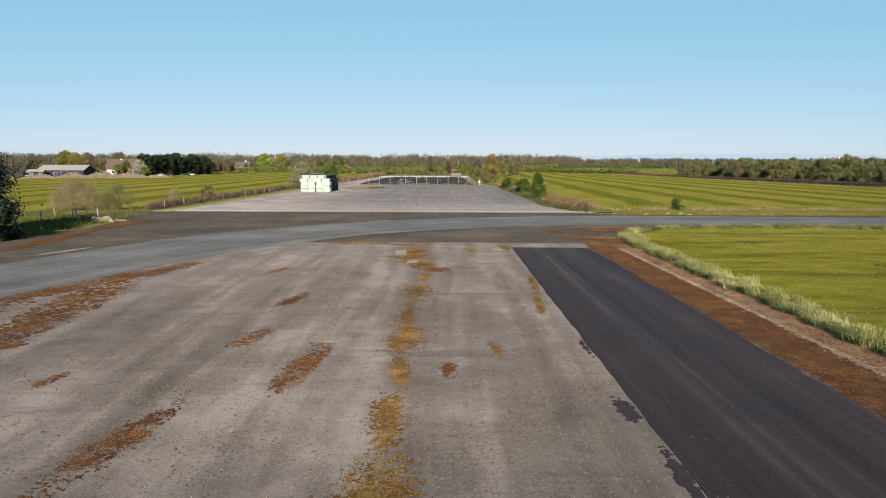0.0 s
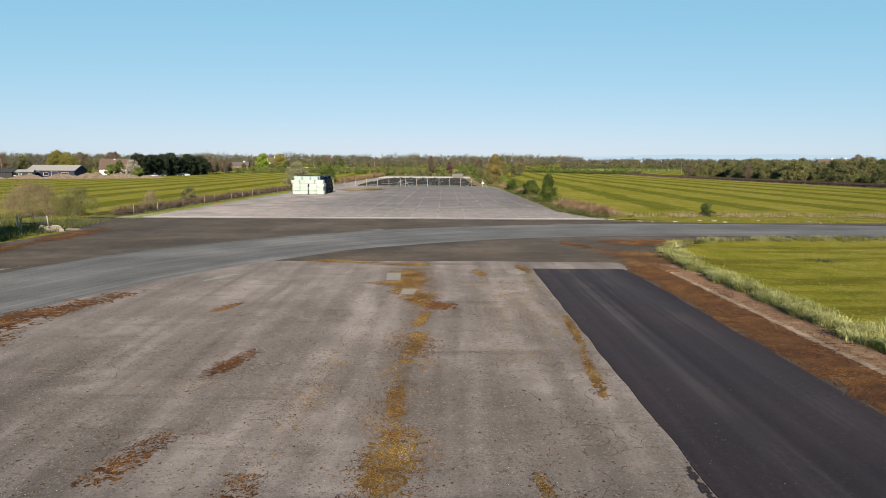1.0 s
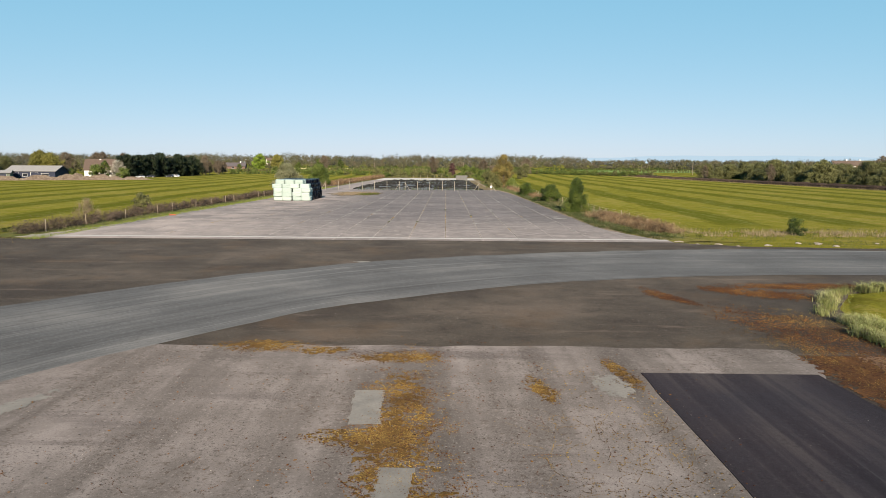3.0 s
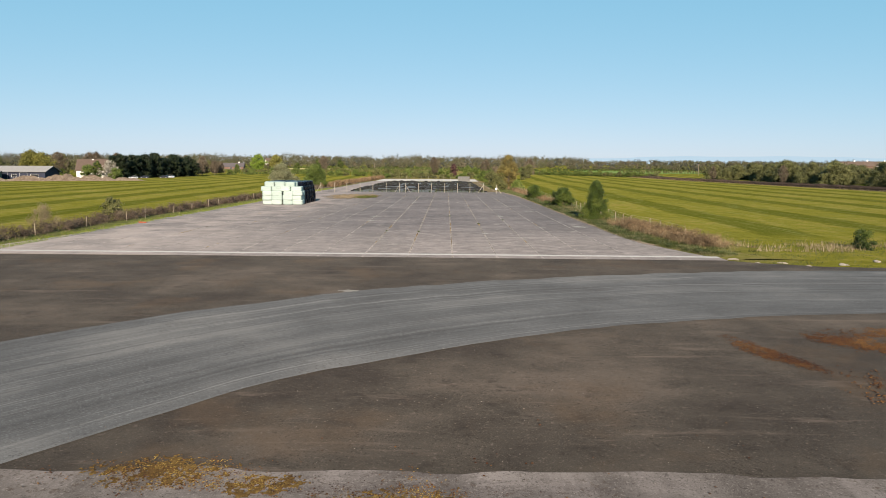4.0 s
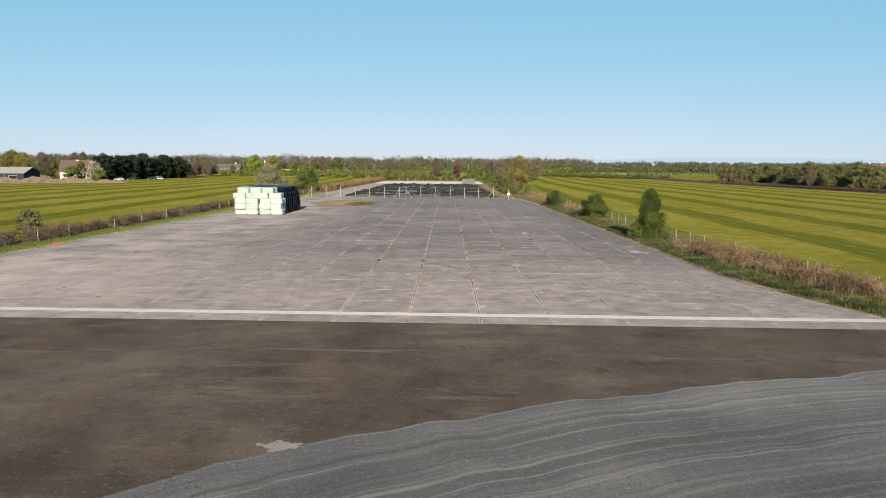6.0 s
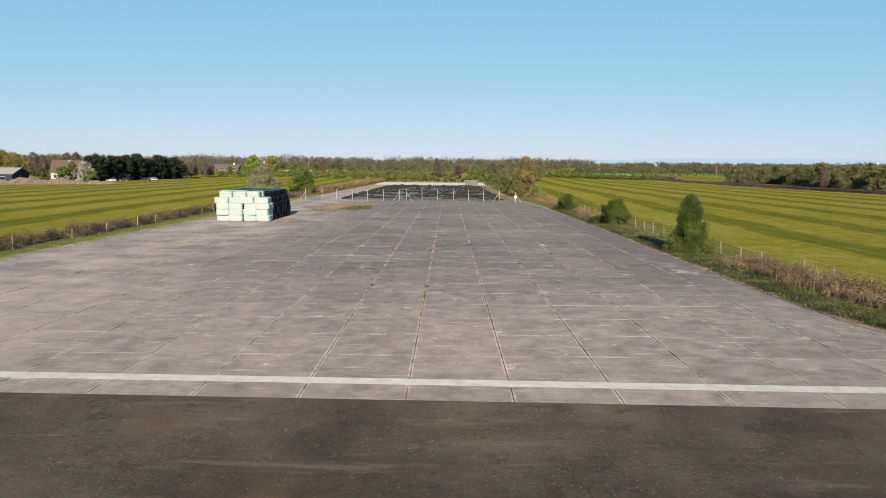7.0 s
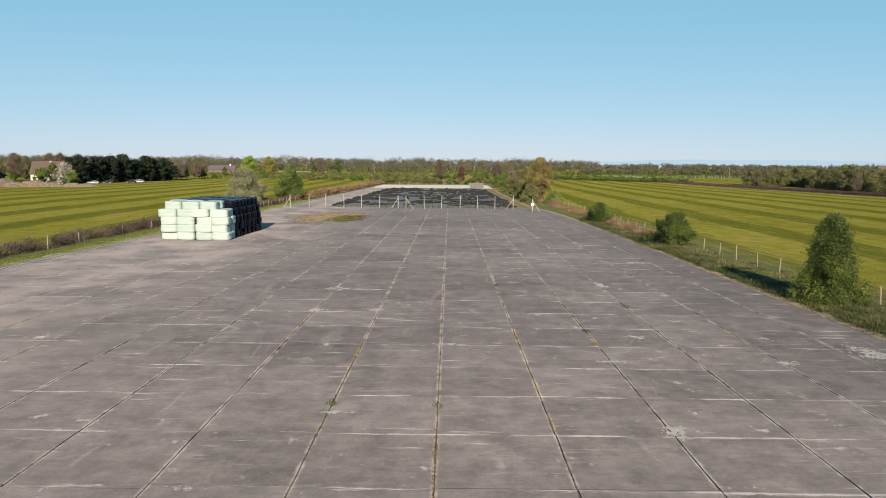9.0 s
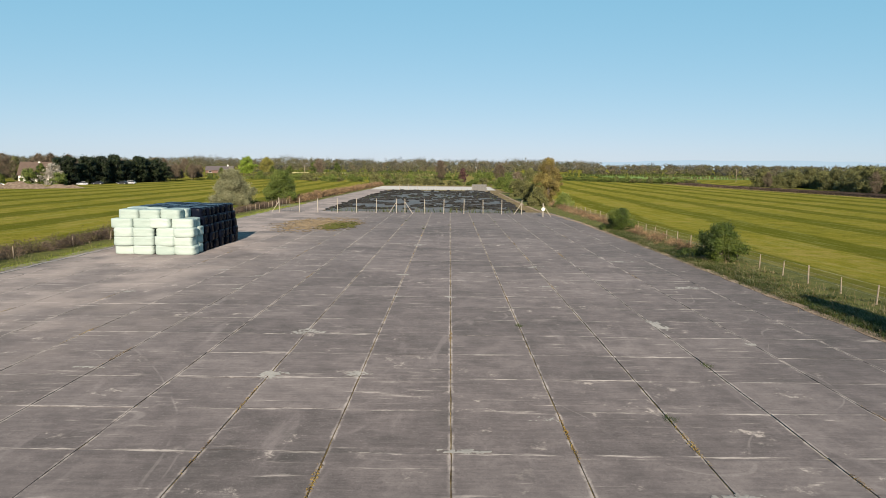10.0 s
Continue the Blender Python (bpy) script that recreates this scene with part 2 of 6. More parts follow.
    k.relief(k.calc("ADD", fine, k.calc("MULTIPLY", grit, 0.5)), 0.4, 0.012)
    return k.done(c)


def ground_mat():
    """Mown grass with rolled stripes in the two big fields, plain rough grass elsewhere."""
    k = Mat("field_grass", 1.0, 0.0, 1.0)
    v = k.world()
    x, y = k.axis(v, "X"), k.axis(v, "Y")
    wob = k.calc("MULTIPLY", k.calc("SUBTRACT", k.noise(v, 0.015, 3), 0.5), 7.0)
    sx = k.calc("ADD", x, wob)
    right = k.calc("MULTIPLY", k.calc("ADD", k.calc("ADD", sx, k.calc("MULTIPLY", y, -0.06)), -24.3), 2 * math.pi / 12.4)
    left = k.calc("MULTIPLY", k.calc("ADD", k.calc("ADD", sx, k.calc("MULTIPLY", y, 0.06)), 56.2), 2 * math.pi / 12.5)
    inR = k.calc("MULTIPLY", k.step(x, 20.0, 21.5), k.step(y, 103, 112))
    inL = k.step(x, -39, -41)
    wave = k.calc("COSINE", k.mix(k.step(x, -1, 1), left, right))
    rag = k.calc("MULTIPLY", k.calc("SUBTRACT", k.noise(k.mapped(v, (1.2, 0.12, 1)), 1.0, 4, 0.65), 0.5), 2.2)
    band = k.calc("MULTIPLY", k.step(k.calc("ADD", wave, rag), 0.0, 0.6), k.calc("MAXIMUM", inR, inL))
    big, mid, fine = k.noise(v, 0.035, 4), k.noise(v, 0.5, 6, 0.7), k.noise(v, 5, 6, 0.8)
    blades = k.noise(k.mapped(v, (5.0, 0.8, 1), 3), 2.0, 4, 0.7)
    c = k.ramp(k.calc("ADD", k.calc("MULTIPLY", mid, 0.6), k.calc("MULTIPLY", big, 0.4)),
               [(0.38, (0.062, 0.065, 0.011)), (0.5, (0.087, 0.085, 0.013)), (0.62, (0.119, 0.104, 0.030))])
    c = k.mix(k.calc("MULTIPLY", band, 0.78), c, (0.031, 0.040, 0.005))
    rows = k.noise(k.mapped(v, (2.2, 0.10, 1), 3), 1.0, 6, 0.7)                 # fine lines left by the mower
    c = k.mix(k.calc("MULTIPLY", k.step(rows, 0.50, 0.66, 0, 0.5), k.calc("MAXIMUM", inR, inL)), c, (0.118, 0.127, 0.046))
    c = k.mix(k.step(k.noise(v, 1.6, 7, 0.75), 0.46, 0.36, 0, 0.45), c, (0.039, 0.048, 0.008))
    c = k.mix(k.step(blades, 0.58, 0.78, 0, 0.5), c, (0.153, 0.139, 0.056))
    c = k.mix(k.step(fine, 0.47, 0.33, 0, 0.65), c, (0.021, 0.027, 0.006))
    c = k.grain(c, v, 9, (0.025, 0.029, 0.006), (0.132, 0.118, 0.039), 0.5)
    sweep = k.noise(k.mapped(v, (0.05, 0.34, 1), 12), 1.0, 5, 0.62, 0.4)      # patches of denser, darker grass
    c = k.mix(k.calc("MULTIPLY", k.step(sweep, 0.47, 0.62, 0, 0.75), k.step(y, 100, 80)), c, (0.041, 0.040, 0.008))
    # rough, yellower margins
    rough = k.calc("MULTIPLY", k.step(k.calc("ABSOLUTE", k.calc("ADD", x, 9.0)), 34, 27), k.step(y, 80, 95))
    c = k.mix(k.calc("MULTIPLY", rough, k.step(mid, 0.35, 0.65, 0.1, 0.8)), c, (0.090, 0.078, 0.047))
    k.relief(k.calc("ADD", fine, blades), 0.7, 0.05)
    return k.done(c)


def moss_mat(name, tones):
    k = Mat(name, 0.95, 0.15, 1.0)
    v = k.world()
    a, b, c3 = k.noise(v, 1.2, 4, 0.65), k.noise(v, 9, 8, 0.85), k.noise(v, 38, 6, 0.85)
    f = k.calc("ADD", k.calc("MULTIPLY", a, 0.45), k.calc("MULTIPLY", b, 0.55))
    c = k.ramp(f, [(0.36, tones[0]), (0.50, tones[1]), (0.64, tones[2])])
    c = k.mix(k.step(c3, 0.48, 0.34, 0, 0.75), c, (0.012, 0.009, 0.006))
    k.relief(k.calc("ADD", b, c3), 0.8, 0.03)
    return k.done(c)


def leaf_mat(name, tones, rough=0.6, patch=0.5, speckle=0.5):
    k = Mat(name, rough, 0.25)
    big = k.step(k.noise(k.world(), patch, 3), 0.25, 0.75)
    f = k.calc("ADD", k.calc("MULTIPLY", k.island(), speckle), k.calc("MULTIPLY", big, 1.0 - speckle))
    f = k.calc("ADD", f, k.calc("MULTIPLY", k.calc("SUBTRACT", k.chance(), 0.5), 0.25))
    c = k.ramp(f, [(0.15, tones[0]), (0.5, tones[1]), (0.85, tones[2])])
    k.put(k.b.inputs["Subsurface Weight"], 0.0)
    return k.done(c)


def wrap_mat(name, dark, light, rough, spec=0.18):
    k = Mat(name, rough, spec, 0.0)
    v = k.local()
    fold, fine = k.noise(k.mapped(v, (1.2, 1.2, 7)), 1.0, 4, 0.6, 0.6), k.noise(v, 7, 4, 0.65)
    tone = k.calc("ADD", k.calc("MULTIPLY", k.chance(), 0.4), k.calc("MULTIPLY", fold, 0.6))
    c = k.ramp(tone, [(0.25, dark), (0.75, light)])
    k.relief(k.calc("ADD", fold, k.calc("MULTIPLY", fine, 0.5)), 0.55, 0.03)
    return k.done(c, k.step(fine, 0.3, 0.7, rough - 0.1, rough + 0.12))


APRON, ASPHALT, ROAD, TARMAC, SLAB, GRASS = apron_mat(), asphalt_mat(), road_mat(), tarmac_mat(), slab_mat(), ground_mat()
RUST = moss_mat("rust_brown_moss", ((0.014, 0.007, 0.005), (0.049, 0.021, 0.008), (0.119, 0.059, 0.018)))
GOLD = moss_mat("golden_green_moss", ((0.024, 0.013, 0.006), (0.080, 0.047, 0.013), (0.195, 0.131, 0.040)))
EARTH = moss_mat("dry_earth_and_litter", ((0.050, 0.031, 0.018), (0.115, 0.075, 0.050), (0.194, 0.139, 0.095)))
GRIT = leaf_mat("dark_loose_grit", ((0.020, 0.016, 0.013), (0.055, 0.044, 0.035), (0.11, 0.09, 0.075)), 0.95)
PALE_GRIT = leaf_mat("pale_loose_grit", ((0.14, 0.125, 0.11), (0.25, 0.225, 0.20), (0.40, 0.37, 0.33)), 0.95)
JOINT = moss_mat("joint_dirt_and_moss", ((0.018, 0.015, 0.011), (0.070, 0.055, 0.028), (0.22, 0.18, 0.09)))
PALE = plain("pale_bare_concrete", (0.114, 0.113, 0.110), (0.180, 0.182, 0.176), 2.0, 0.85, where="world")
BAND = plain("pale_cement_band", (0.172, 0.169, 0.168), (0.259, 0.261, 0.261), 2.5, 0.85, where="world")
WORN = plain("worn_grey_patch", (0.075, 0.072, 0.069), (0.119, 0.115, 0.109), 2.0, 0.9, where="world")
VERGE = moss_mat("rough_verge_turf", ((0.021, 0.025, 0.006), (0.047, 0.053, 0.012), (0.088, 0.083, 0.026)))
BLADE = leaf_mat("green_grass_blades", ((0.018, 0.029, 0.005), (0.040, 0.056, 0.012), (0.088, 0.094, 0.032)))
LAWN = leaf_mat("short_field_grass", ((0.062, 0.094, 0.007), (0.100, 0.137, 0.012), (0.147, 0.179, 0.021)))
RIM_BLADE = leaf_mat("long_wind_bleached_grass", ((0.102, 0.118, 0.033), (0.228, 0.246, 0.083), (0.432, 0.420, 0.213)))
STRAW = leaf_mat("dry_straw_grass", ((0.085, 0.062, 0.032), (0.16, 0.125, 0.070), (0.29, 0.24, 0.15)))
RUST_TUFT = leaf_mat("rust_moss_cushions", ((0.016, 0.007, 0.005), (0.056, 0.022, 0.008), (0.124, 0.064, 0.019)), 0.95)
GOLD_TUFT = leaf_mat("golden_moss_cushions", ((0.033, 0.019, 0.008), (0.105, 0.065, 0.016), (0.225, 0.160, 0.042)), 0.95)
LITTER_TUFT = leaf_mat("dry_litter_crumbs", ((0.043, 0.022, 0.013), (0.106, 0.065, 0.042), (0.212, 0.144, 0.098)), 0.95)
BRAMBLE = leaf_mat("dead_bramble_stems", ((0.031, 0.021, 0.011), (0.096, 0.063, 0.035), (0.234, 0.159, 0.088)))
HEDGE_TWIG = leaf_mat("dark_hedge_twigs", ((0.016, 0.011, 0.008), (0.052, 0.037, 0.027), (0.135, 0.100, 0.072)))
LEAF = {
    "dark": leaf_mat("dark_hawthorn_leaves", ((0.016, 0.027, 0.005), (0.037, 0.058, 0.008), (0.097, 0.117, 0.021)), speckle=0.28),
    "fresh": leaf_mat("fresh_green_leaves", ((0.035, 0.052, 0.009), (0.069, 0.095, 0.018), (0.114, 0.140, 0.032)), speckle=0.28),
    "bright": leaf_mat("bright_spring_leaves", ((0.065, 0.105, 0.010), (0.115, 0.175, 0.016), (0.18, 0.24, 0.03)), speckle=0.28),
    "lime": leaf_mat("yellow_green_willow_leaves", ((0.070, 0.070, 0.014), (0.122, 0.118, 0.024), (0.18, 0.170, 0.042)), speckle=0.28),
    "olive": leaf_mat("olive_willow_catkins", ((0.038, 0.040, 0.015), (0.074, 0.078, 0.027), (0.125, 0.126, 0.046)), speckle=0.28),
    "willow": leaf_mat("pale_grey_willow_leaves", ((0.081, 0.085, 0.044), (0.140, 0.145, 0.081), (0.204, 0.204, 0.119)), speckle=0.28),
    "brown": leaf_mat("bare_brown_twigs", ((0.045, 0.034, 0.022), (0.095, 0.074, 0.050), (0.165, 0.135, 0.095))),
    "twig": leaf_mat("fine_tan_twigs", ((0.075, 0.056, 0.032), (0.150, 0.118, 0.072), (0.24, 0.195, 0.125))),
    "amber": leaf_mat("amber_opening_leaves", ((0.060, 0.046, 0.014), (0.115, 0.092, 0.028), (0.18, 0.145, 0.045)), speckle=0.28),
    "conifer": leaf_mat("black_green_conifer_foliage", ((0.004, 0.008, 0.004), (0.010, 0.017, 0.006), (0.024, 0.033, 0.012)), speckle=0.28),
    "blossom": leaf_mat("white_blackthorn_blossom", ((0.115, 0.108, 0.072), (0.259, 0.245, 0.209), (0.432, 0.418, 0.389))),
    # far trees: aerial haze painted into greyer, flatter leaf tones
    "far": leaf_mat("hazy_far_woods", ((0.056, 0.053, 0.035), (0.073, 0.070, 0.044), (0.091, 0.084, 0.052)), 0.9, 0.06, 0.2),
    "fargreen": leaf_mat("hazy_far_green_woods", ((0.050, 0.052, 0.025), (0.068, 0.070, 0.031), (0.088, 0.089, 0.038)), 0.9, 0.06, 0.2),
    "haze": leaf_mat("hazy_far_bare_trees", ((0.060, 0.052, 0.035), (0.077, 0.067, 0.044), (0.098, 0.084, 0.052)), 0.9, 0.06, 0.2),
    "farholly": leaf_mat("hazy_far_dark_trees", ((0.030, 0.035, 0.031), (0.045, 0.051, 0.042), (0.062, 0.070, 0.055)), 0.9, 0.06, 0.2),
    "purple": leaf_mat("copper_purple_leaves", ((0.036, 0.018, 0.018), (0.070, 0.034, 0.034), (0.115, 0.065, 0.062))),
}
BARK = plain("grey_brown_bark", (0.045, 0.036, 0.028), (0.15, 0.125, 0.10), 4.0, 0.95, 0.6, 0.02)
WHITE_WRAP = wrap_mat("pale_green_bale_wrap", (0.255, 0.318, 0.292), (0.335, 0.395, 0.365), 0.5)
BLACK_WRAP = wrap_mat("black_bale_wrap", (0.002, 0.003, 0.007), (0.005, 0.007, 0.014), 0.22, 0.02)
POST = plain("weathered_wooden_post", (0.143, 0.117, 0.085), (0.325, 0.273, 0.215), 6.0, 0.9, 0.4)
CPOST = plain("pale_concrete_post", (0.23, 0.21, 0.18), (0.38, 0.35, 0.30), 5.0, 0.85, 0.3)
WIRE = plain("galvanised_wire", (0.20, 0.20, 0.20), (0.34, 0.34, 0.34), 5.0, 0.5, 0.1, 0.002, 0.7)
STEEL = plain("galvanised_gate_steel", (0.30, 0.31, 0.32), (0.46, 0.47, 0.48), 4.0, 0.45, 0.1, 0.002, 0.8)
SHEET = wrap_mat("grey_silage_sheet", (0.071, 0.071, 0.074), (0.150, 0.146, 0.143), 0.75)
TYRE = plain("old_tyre_rubber", (0.006, 0.006, 0.006), (0.022, 0.021, 0.020), 6.0, 0.75, 0.4)
DRYGRASS = moss_mat("flattened_dry_grass", ((0.074, 0.055, 0.034), (0.124, 0.096, 0.061), (0.186, 0.150, 0.099)))
EARTH_HEAP = moss_mat("heaped_brown_soil", ((0.055, 0.040, 0.028), (0.13, 0.10, 0.075), (0.24, 0.20, 0.16)))
GATE_STEEL = plain("dull_dark_gate_steel", (0.05, 0.052, 0.055), (0.12, 0.125, 0.13), 4.0, 0.6, 0.1, 0.002, 0.3)


# ---------------------------------------------------------------- mesh helpers
FALL, CREST = 0.0043, 92.8


def zg(y):
    """Height of the ground: level up to the runway's end, then falling gently."""
    return -FALL * (min(max(y, CREST), 420.0) - CREST)


def mesh_of(name, verts, faces, material, smooth=False):
    me = bpy.data.meshes.new(name)
    me.from_pydata([tuple(map(float, p)) for p in verts], [], faces)
    if material is not None:
        for m in material if isinstance(material, (list, tuple)) else (material,):
            me.materials.append(m)
    if smooth:
        me.polygons.foreach_set("use_smooth", [True] * len(me.polygons))
    me.update()
    return me


def part(name, data, material=None, parent=None, label="", smooth=False, at=None):
    """One mesh object under a thing or a part. data: a mesh, a bmesh, or (verts, faces)."""
    if isinstance(data, bmesh.types.BMesh):
        me = bpy.data.meshes.new(name)
        data.to_mesh(me)
        data.free()
        if material is not None:
            me.materials.append(material)
        if smooth:
            me.polygons.foreach_set("use_smooth", [True] * len(me.polygons))
    elif isinstance(data, tuple):
        me = mesh_of(name, *data, material, smooth)
    else:
        me = data
    ob = new(name, me)
    if parent is not None:
        ob.parent = parent
    if at is not None:
        ob.matrix_basis = at
    if label:
        tagged(ob, label)
    return ob


def thing(name, m, label, category, group="", kind=""):
    """An Empty at a thing's base, to which its parts are tied."""
    ob = new(name)
    ob.empty_display_size = 0.2
    ob.matrix_basis = m
    return tagged(ob, label, category, group, kind)


def box(bm, x0, x1, y0, y1, z0, z1, m=None):
    vs = [bm.verts.new((x, y, z)) for z in (z0, z1) for y in (y0, y1) for x in (x0, x1)]
    for f in ((0, 2, 3, 1), (4, 5, 7, 6), (0, 1, 5, 4), (2, 6, 7, 3), (0, 4, 6, 2), (1, 3, 7, 5)):
        bm.faces.new([vs[i] for i in f])
    if m is not None:
        bmesh.ops.transform(bm, matrix=m, verts=vs)
    return vs


def tube(bm, a, b, r0, r1=None, n=8):
    """A tapered round bar from a to b."""
    a, b = Vector(a), Vector(b)
    q = (b - a).to_track_quat("Z", "Y")
    rings = []
    for p, r in ((a, r0), (b, r0 if r1 is None else r1)):
        rings.append([bm.verts.new(p + q @ Vector((r * math.cos(2 * math.pi * i / n), r * math.sin(2 * math.pi * i / n), 0))) for i in range(n)])
    for i in range(n):
        bm.faces.new((rings[0][i], rings[0][(i + 1) % n], rings[1][(i + 1) % n], rings[1][i]))
    bm.faces.new(rings[0][::-1])
    bm.faces.new(rings[1])


def strip(points_a, points_b, thick):
    """A slab between two lines of (x, y) points: its top on the ground's height, with sides."""
    n = len(points_a)
    top = [(x, y, zg(y)) for x, y in points_a] + [(x, y, zg(y)) for x, y in points_b]
    low = [(x, y, z - thick) for x, y, z in top]
    faces = []
    for i in range(n - 1):
        faces.append((i, n + i, n + i + 1, i + 1))
        faces.append((i, i + 1, 2 * n + i + 1, 2 * n + i))
        faces.append((n + i + 1, n + i, 3 * n + i, 3 * n + i + 1))
    faces += [(0, 2 * n, 3 * n, n), (n - 1, 2 * n - 1, 4 * n - 1, 3 * n - 1)]
    return top + low, faces


def lifted(data, dz):
    return [(x, y, z + dz) for x, y, z in data[0]], data[1]


def wiggle(points, step, size, seed):
    """A line made longer in points, with small sideways unevenness."""
    out = []
    for (x0, y0), (x1, y1) in zip(points, points[1:]):
        n = max(1, int(math.hypot(x1 - x0, y1 - y0) / step))
        for i in range(n):
            out.append((x0 + (x1 - x0) * i / n, y0 + (y1 - y0) * i / n))
    out.append(points[-1])
    return [(x + size * noise.noise((x * 0.7 + seed, y * 0.7, seed)), y + size * noise.noise((x * 0.7, y * 0.7 + seed, seed + 9))) for x, y in out]


def spline(points, n):
    """A smooth line through points."""
    p = [points[0], *points, points[-1]]
    out = []
    for i in range(1, len(p) - 2):
        for j in range(n):
            t = j / n
            out.append(tuple(0.5 * (2 * b + (c - a) * t + (2 * a - 5 * b + 4 * c - d) * t * t + (3 * b - a - 3 * c + d) * t ** 3)
                             for a, b, c, d in zip(p[i - 1], p[i], p[i + 1], p[i + 2])))
    return out + [points[-1]]


# ---------------------------------------------------------------- the ground
def ground():
    ys = [-3500, -1000, -200, -60, 0, 40, 80, CREST, 110, 150, 200, 260, 330, 420, 500, 600, 900, 1500, 2600, 4400]
    xs = [-4200, -2000, -900, -400, -200, -120, -80, -40, 0, 40, 80, 120, 200, 400, 900, 2000, 4200]
    verts = [(x, y, zg(y) - 0.06 + max(0.0, min(y, 1500.0) - 500.0) * 0.0095) for y in ys for x in xs]
    w = len(xs)
    faces = [(j * w + i, j * w + i + 1, (j + 1) * w + i + 1, (j + 1) * w + i) for j in range(len(ys) - 1) for i in range(w - 1)]
    return tagged(part("ground", (verts, faces), GRASS), "flat green farmland, mown in light and dark stripes", "ground", kind="structure")


ground()

# the whole paved crossing: old dark asphalt, edged by turf
crossing_left = wiggle([(-62, -60), (-38, 20), (-33.4, 56), (-33.0, 66), (-32.8, 76), (-37, 84), (-40.5, 89.5), (-34, 91.4)], 1.0, 0.35, 3)


def pavement_polygon(name, outline, material, dz, thick, label, category):
    """A flat sheet with an uneven outline and a visible edge."""
    bm = bmesh.new()
    top = [bm.verts.new((x, y, zg(y) + dz)) for x, y in outline]
    low = [bm.verts.new((x, y, zg(y) + dz - thick)) for x, y in outline]
    bm.faces.new(top)
    n = len(top)
    for i in range(n):
        bm.faces.new((top[i], low[i], low[(i + 1) % n], top[(i + 1) % n]))
    bmesh.ops.triangulate(bm, faces=bm.faces[:1])
    bmesh.ops.recalc_face_normals(bm, faces=bm.faces[:])
    return tagged(part(name, bm, material), label, category, kind="structure")


crossing = crossing_left + [(-10, 91.2), (5, 90.9), (17.6, 90.3)] + wiggle(
    [(18.5, 89.6), (22, 88.0), (30, 87.0), (70, 86.8), (140, 87.6)], 1.0, 0.3, 5) + wiggle(
    [(140, 73.2), (70, 72.6), (36, 72.4), (24, 71.2), (19, 69.0), (16.4, 65.5), (15.0, 60.5), (14.2, 50), (14.0, 40), (13.8, 20), (13.8, -60)], 1.0, 0.25, 8)
pavement_polygon("pavement", crossing, ASPHALT, 0.0, 0.06, "dark weathered asphalt across the crossing of runway and road", "pavement")

# the paler, worn apron in the foreground
apron = [(-60, -50), (-38, 6)] + wiggle([(-26, 22), (-20.5, 36), (-18.2, 43), (-15.4, 51.5), (-12.8, 56.8), (-10.9, 58.9), (-5.7, 59.1), (-0.8, 58.9), (2.2, 59.1), (5.2, 58.9), (8.5, 58.9), (10.8, 58.8)], 0.6, 0.30, 12) + [(10.9, 56.8), (10.3, 55.5), (10.3, 0), (10.3, -60)]
pavement_polygon("apron", apron, APRON, 0.008, 0.02, "pale worn grey apron surface, scuffed by wheels", "pavement")

# the newer strip of black tarmac
tar = wiggle([(5.02, -60), (5.02, 20), (5.04, 40), (5.12, 56.1)], 0.25, 0.06, 21) + wiggle(
    [(10.35, 56.0), (10.55, 50), (10.6, 38), (10.58, 20), (10.6, -60)], 0.25, 0.10, 22)
pavement_polygon("tarmac_strip", tar, TARMAC, 0.026, 0.03, "newer black tarmac strip with pale wheel marks", "tarmac")


def road():
    """The blue-grey road that sweeps across; u along it, v across it."""
    low = spline([(-46, 2), (-24.5, 27), (-19.4, 37.4), (-17.5, 43.0), (-14.9, 51.3), (-12.3, 56.6), (-9.2, 60.9), (-6.2, 64.7), (-3.1, 67.1), (1.9, 70.2), (6.8, 72.3), (15.0, 74.2), (26, 74.7), (60, 74.4), (140, 75.0)], 8)
    up = spline([(-58, 10), (-33, 33), (-26.5, 46), (-23.6, 55.0), (-21.0, 62.6), (-15.3, 70.2), (-12.3, 73.2), (-9.0, 75.9), (-5.7, 78.4), (-2.2, 80.1), (1.0, 81.7), (6.2, 83.3), (10.6, 84.5), (15.6, 85.4), (24, 86.1), (60, 86.2), (140, 87.0)], 8)
    low = [(x + 0.12 * noise.noise((x * 0.4, y * 0.4, 1.5)), y - 0.25 + 0.12 * noise.noise((x * 0.9, y * 0.9, 2.5))) for x, y in low]
    up = [(x + 0.25 * noise.noise((x * 0.3, y * 0.3, 7.5)), y + 0.35 * noise.noise((x * 0.9, y * 0.9, 4.5))) for x, y in up]
    n, across = len(low), 7
    verts, uvs, s = [], [], 0.0
    for i, (a, b) in enumerate(zip(low, up)):
        if i:
            s += math.hypot(a[0] + b[0] - low[i - 1][0] - up[i - 1][0], a[1] + b[1] - low[i - 1][1] - up[i - 1][1]) / 2
        for j in range(across):
            f = j / (across - 1)
            verts.append((a[0] + (b[0] - a[0]) * f, a[1] + (b[1] - a[1]) * f, 0.016))
            uvs.append((s, 12.0 * f))
    faces = [(i * across + j, (i + 1) * across + j, (i + 1) * across + j + 1, i * across + j + 1) for i in range(n - 1) for j in range(across - 1)]
    me = mesh_of("road", verts, faces, ROAD)
    layer = me.uv_layers.new(name="way")
    for loop in me.loops:
        layer.data[loop.index].uv = uvs[loop.vertex_index]
    return tagged(part("road", me), "curving blue-grey road surface with tyre lines", "road", kind="structure")


road()


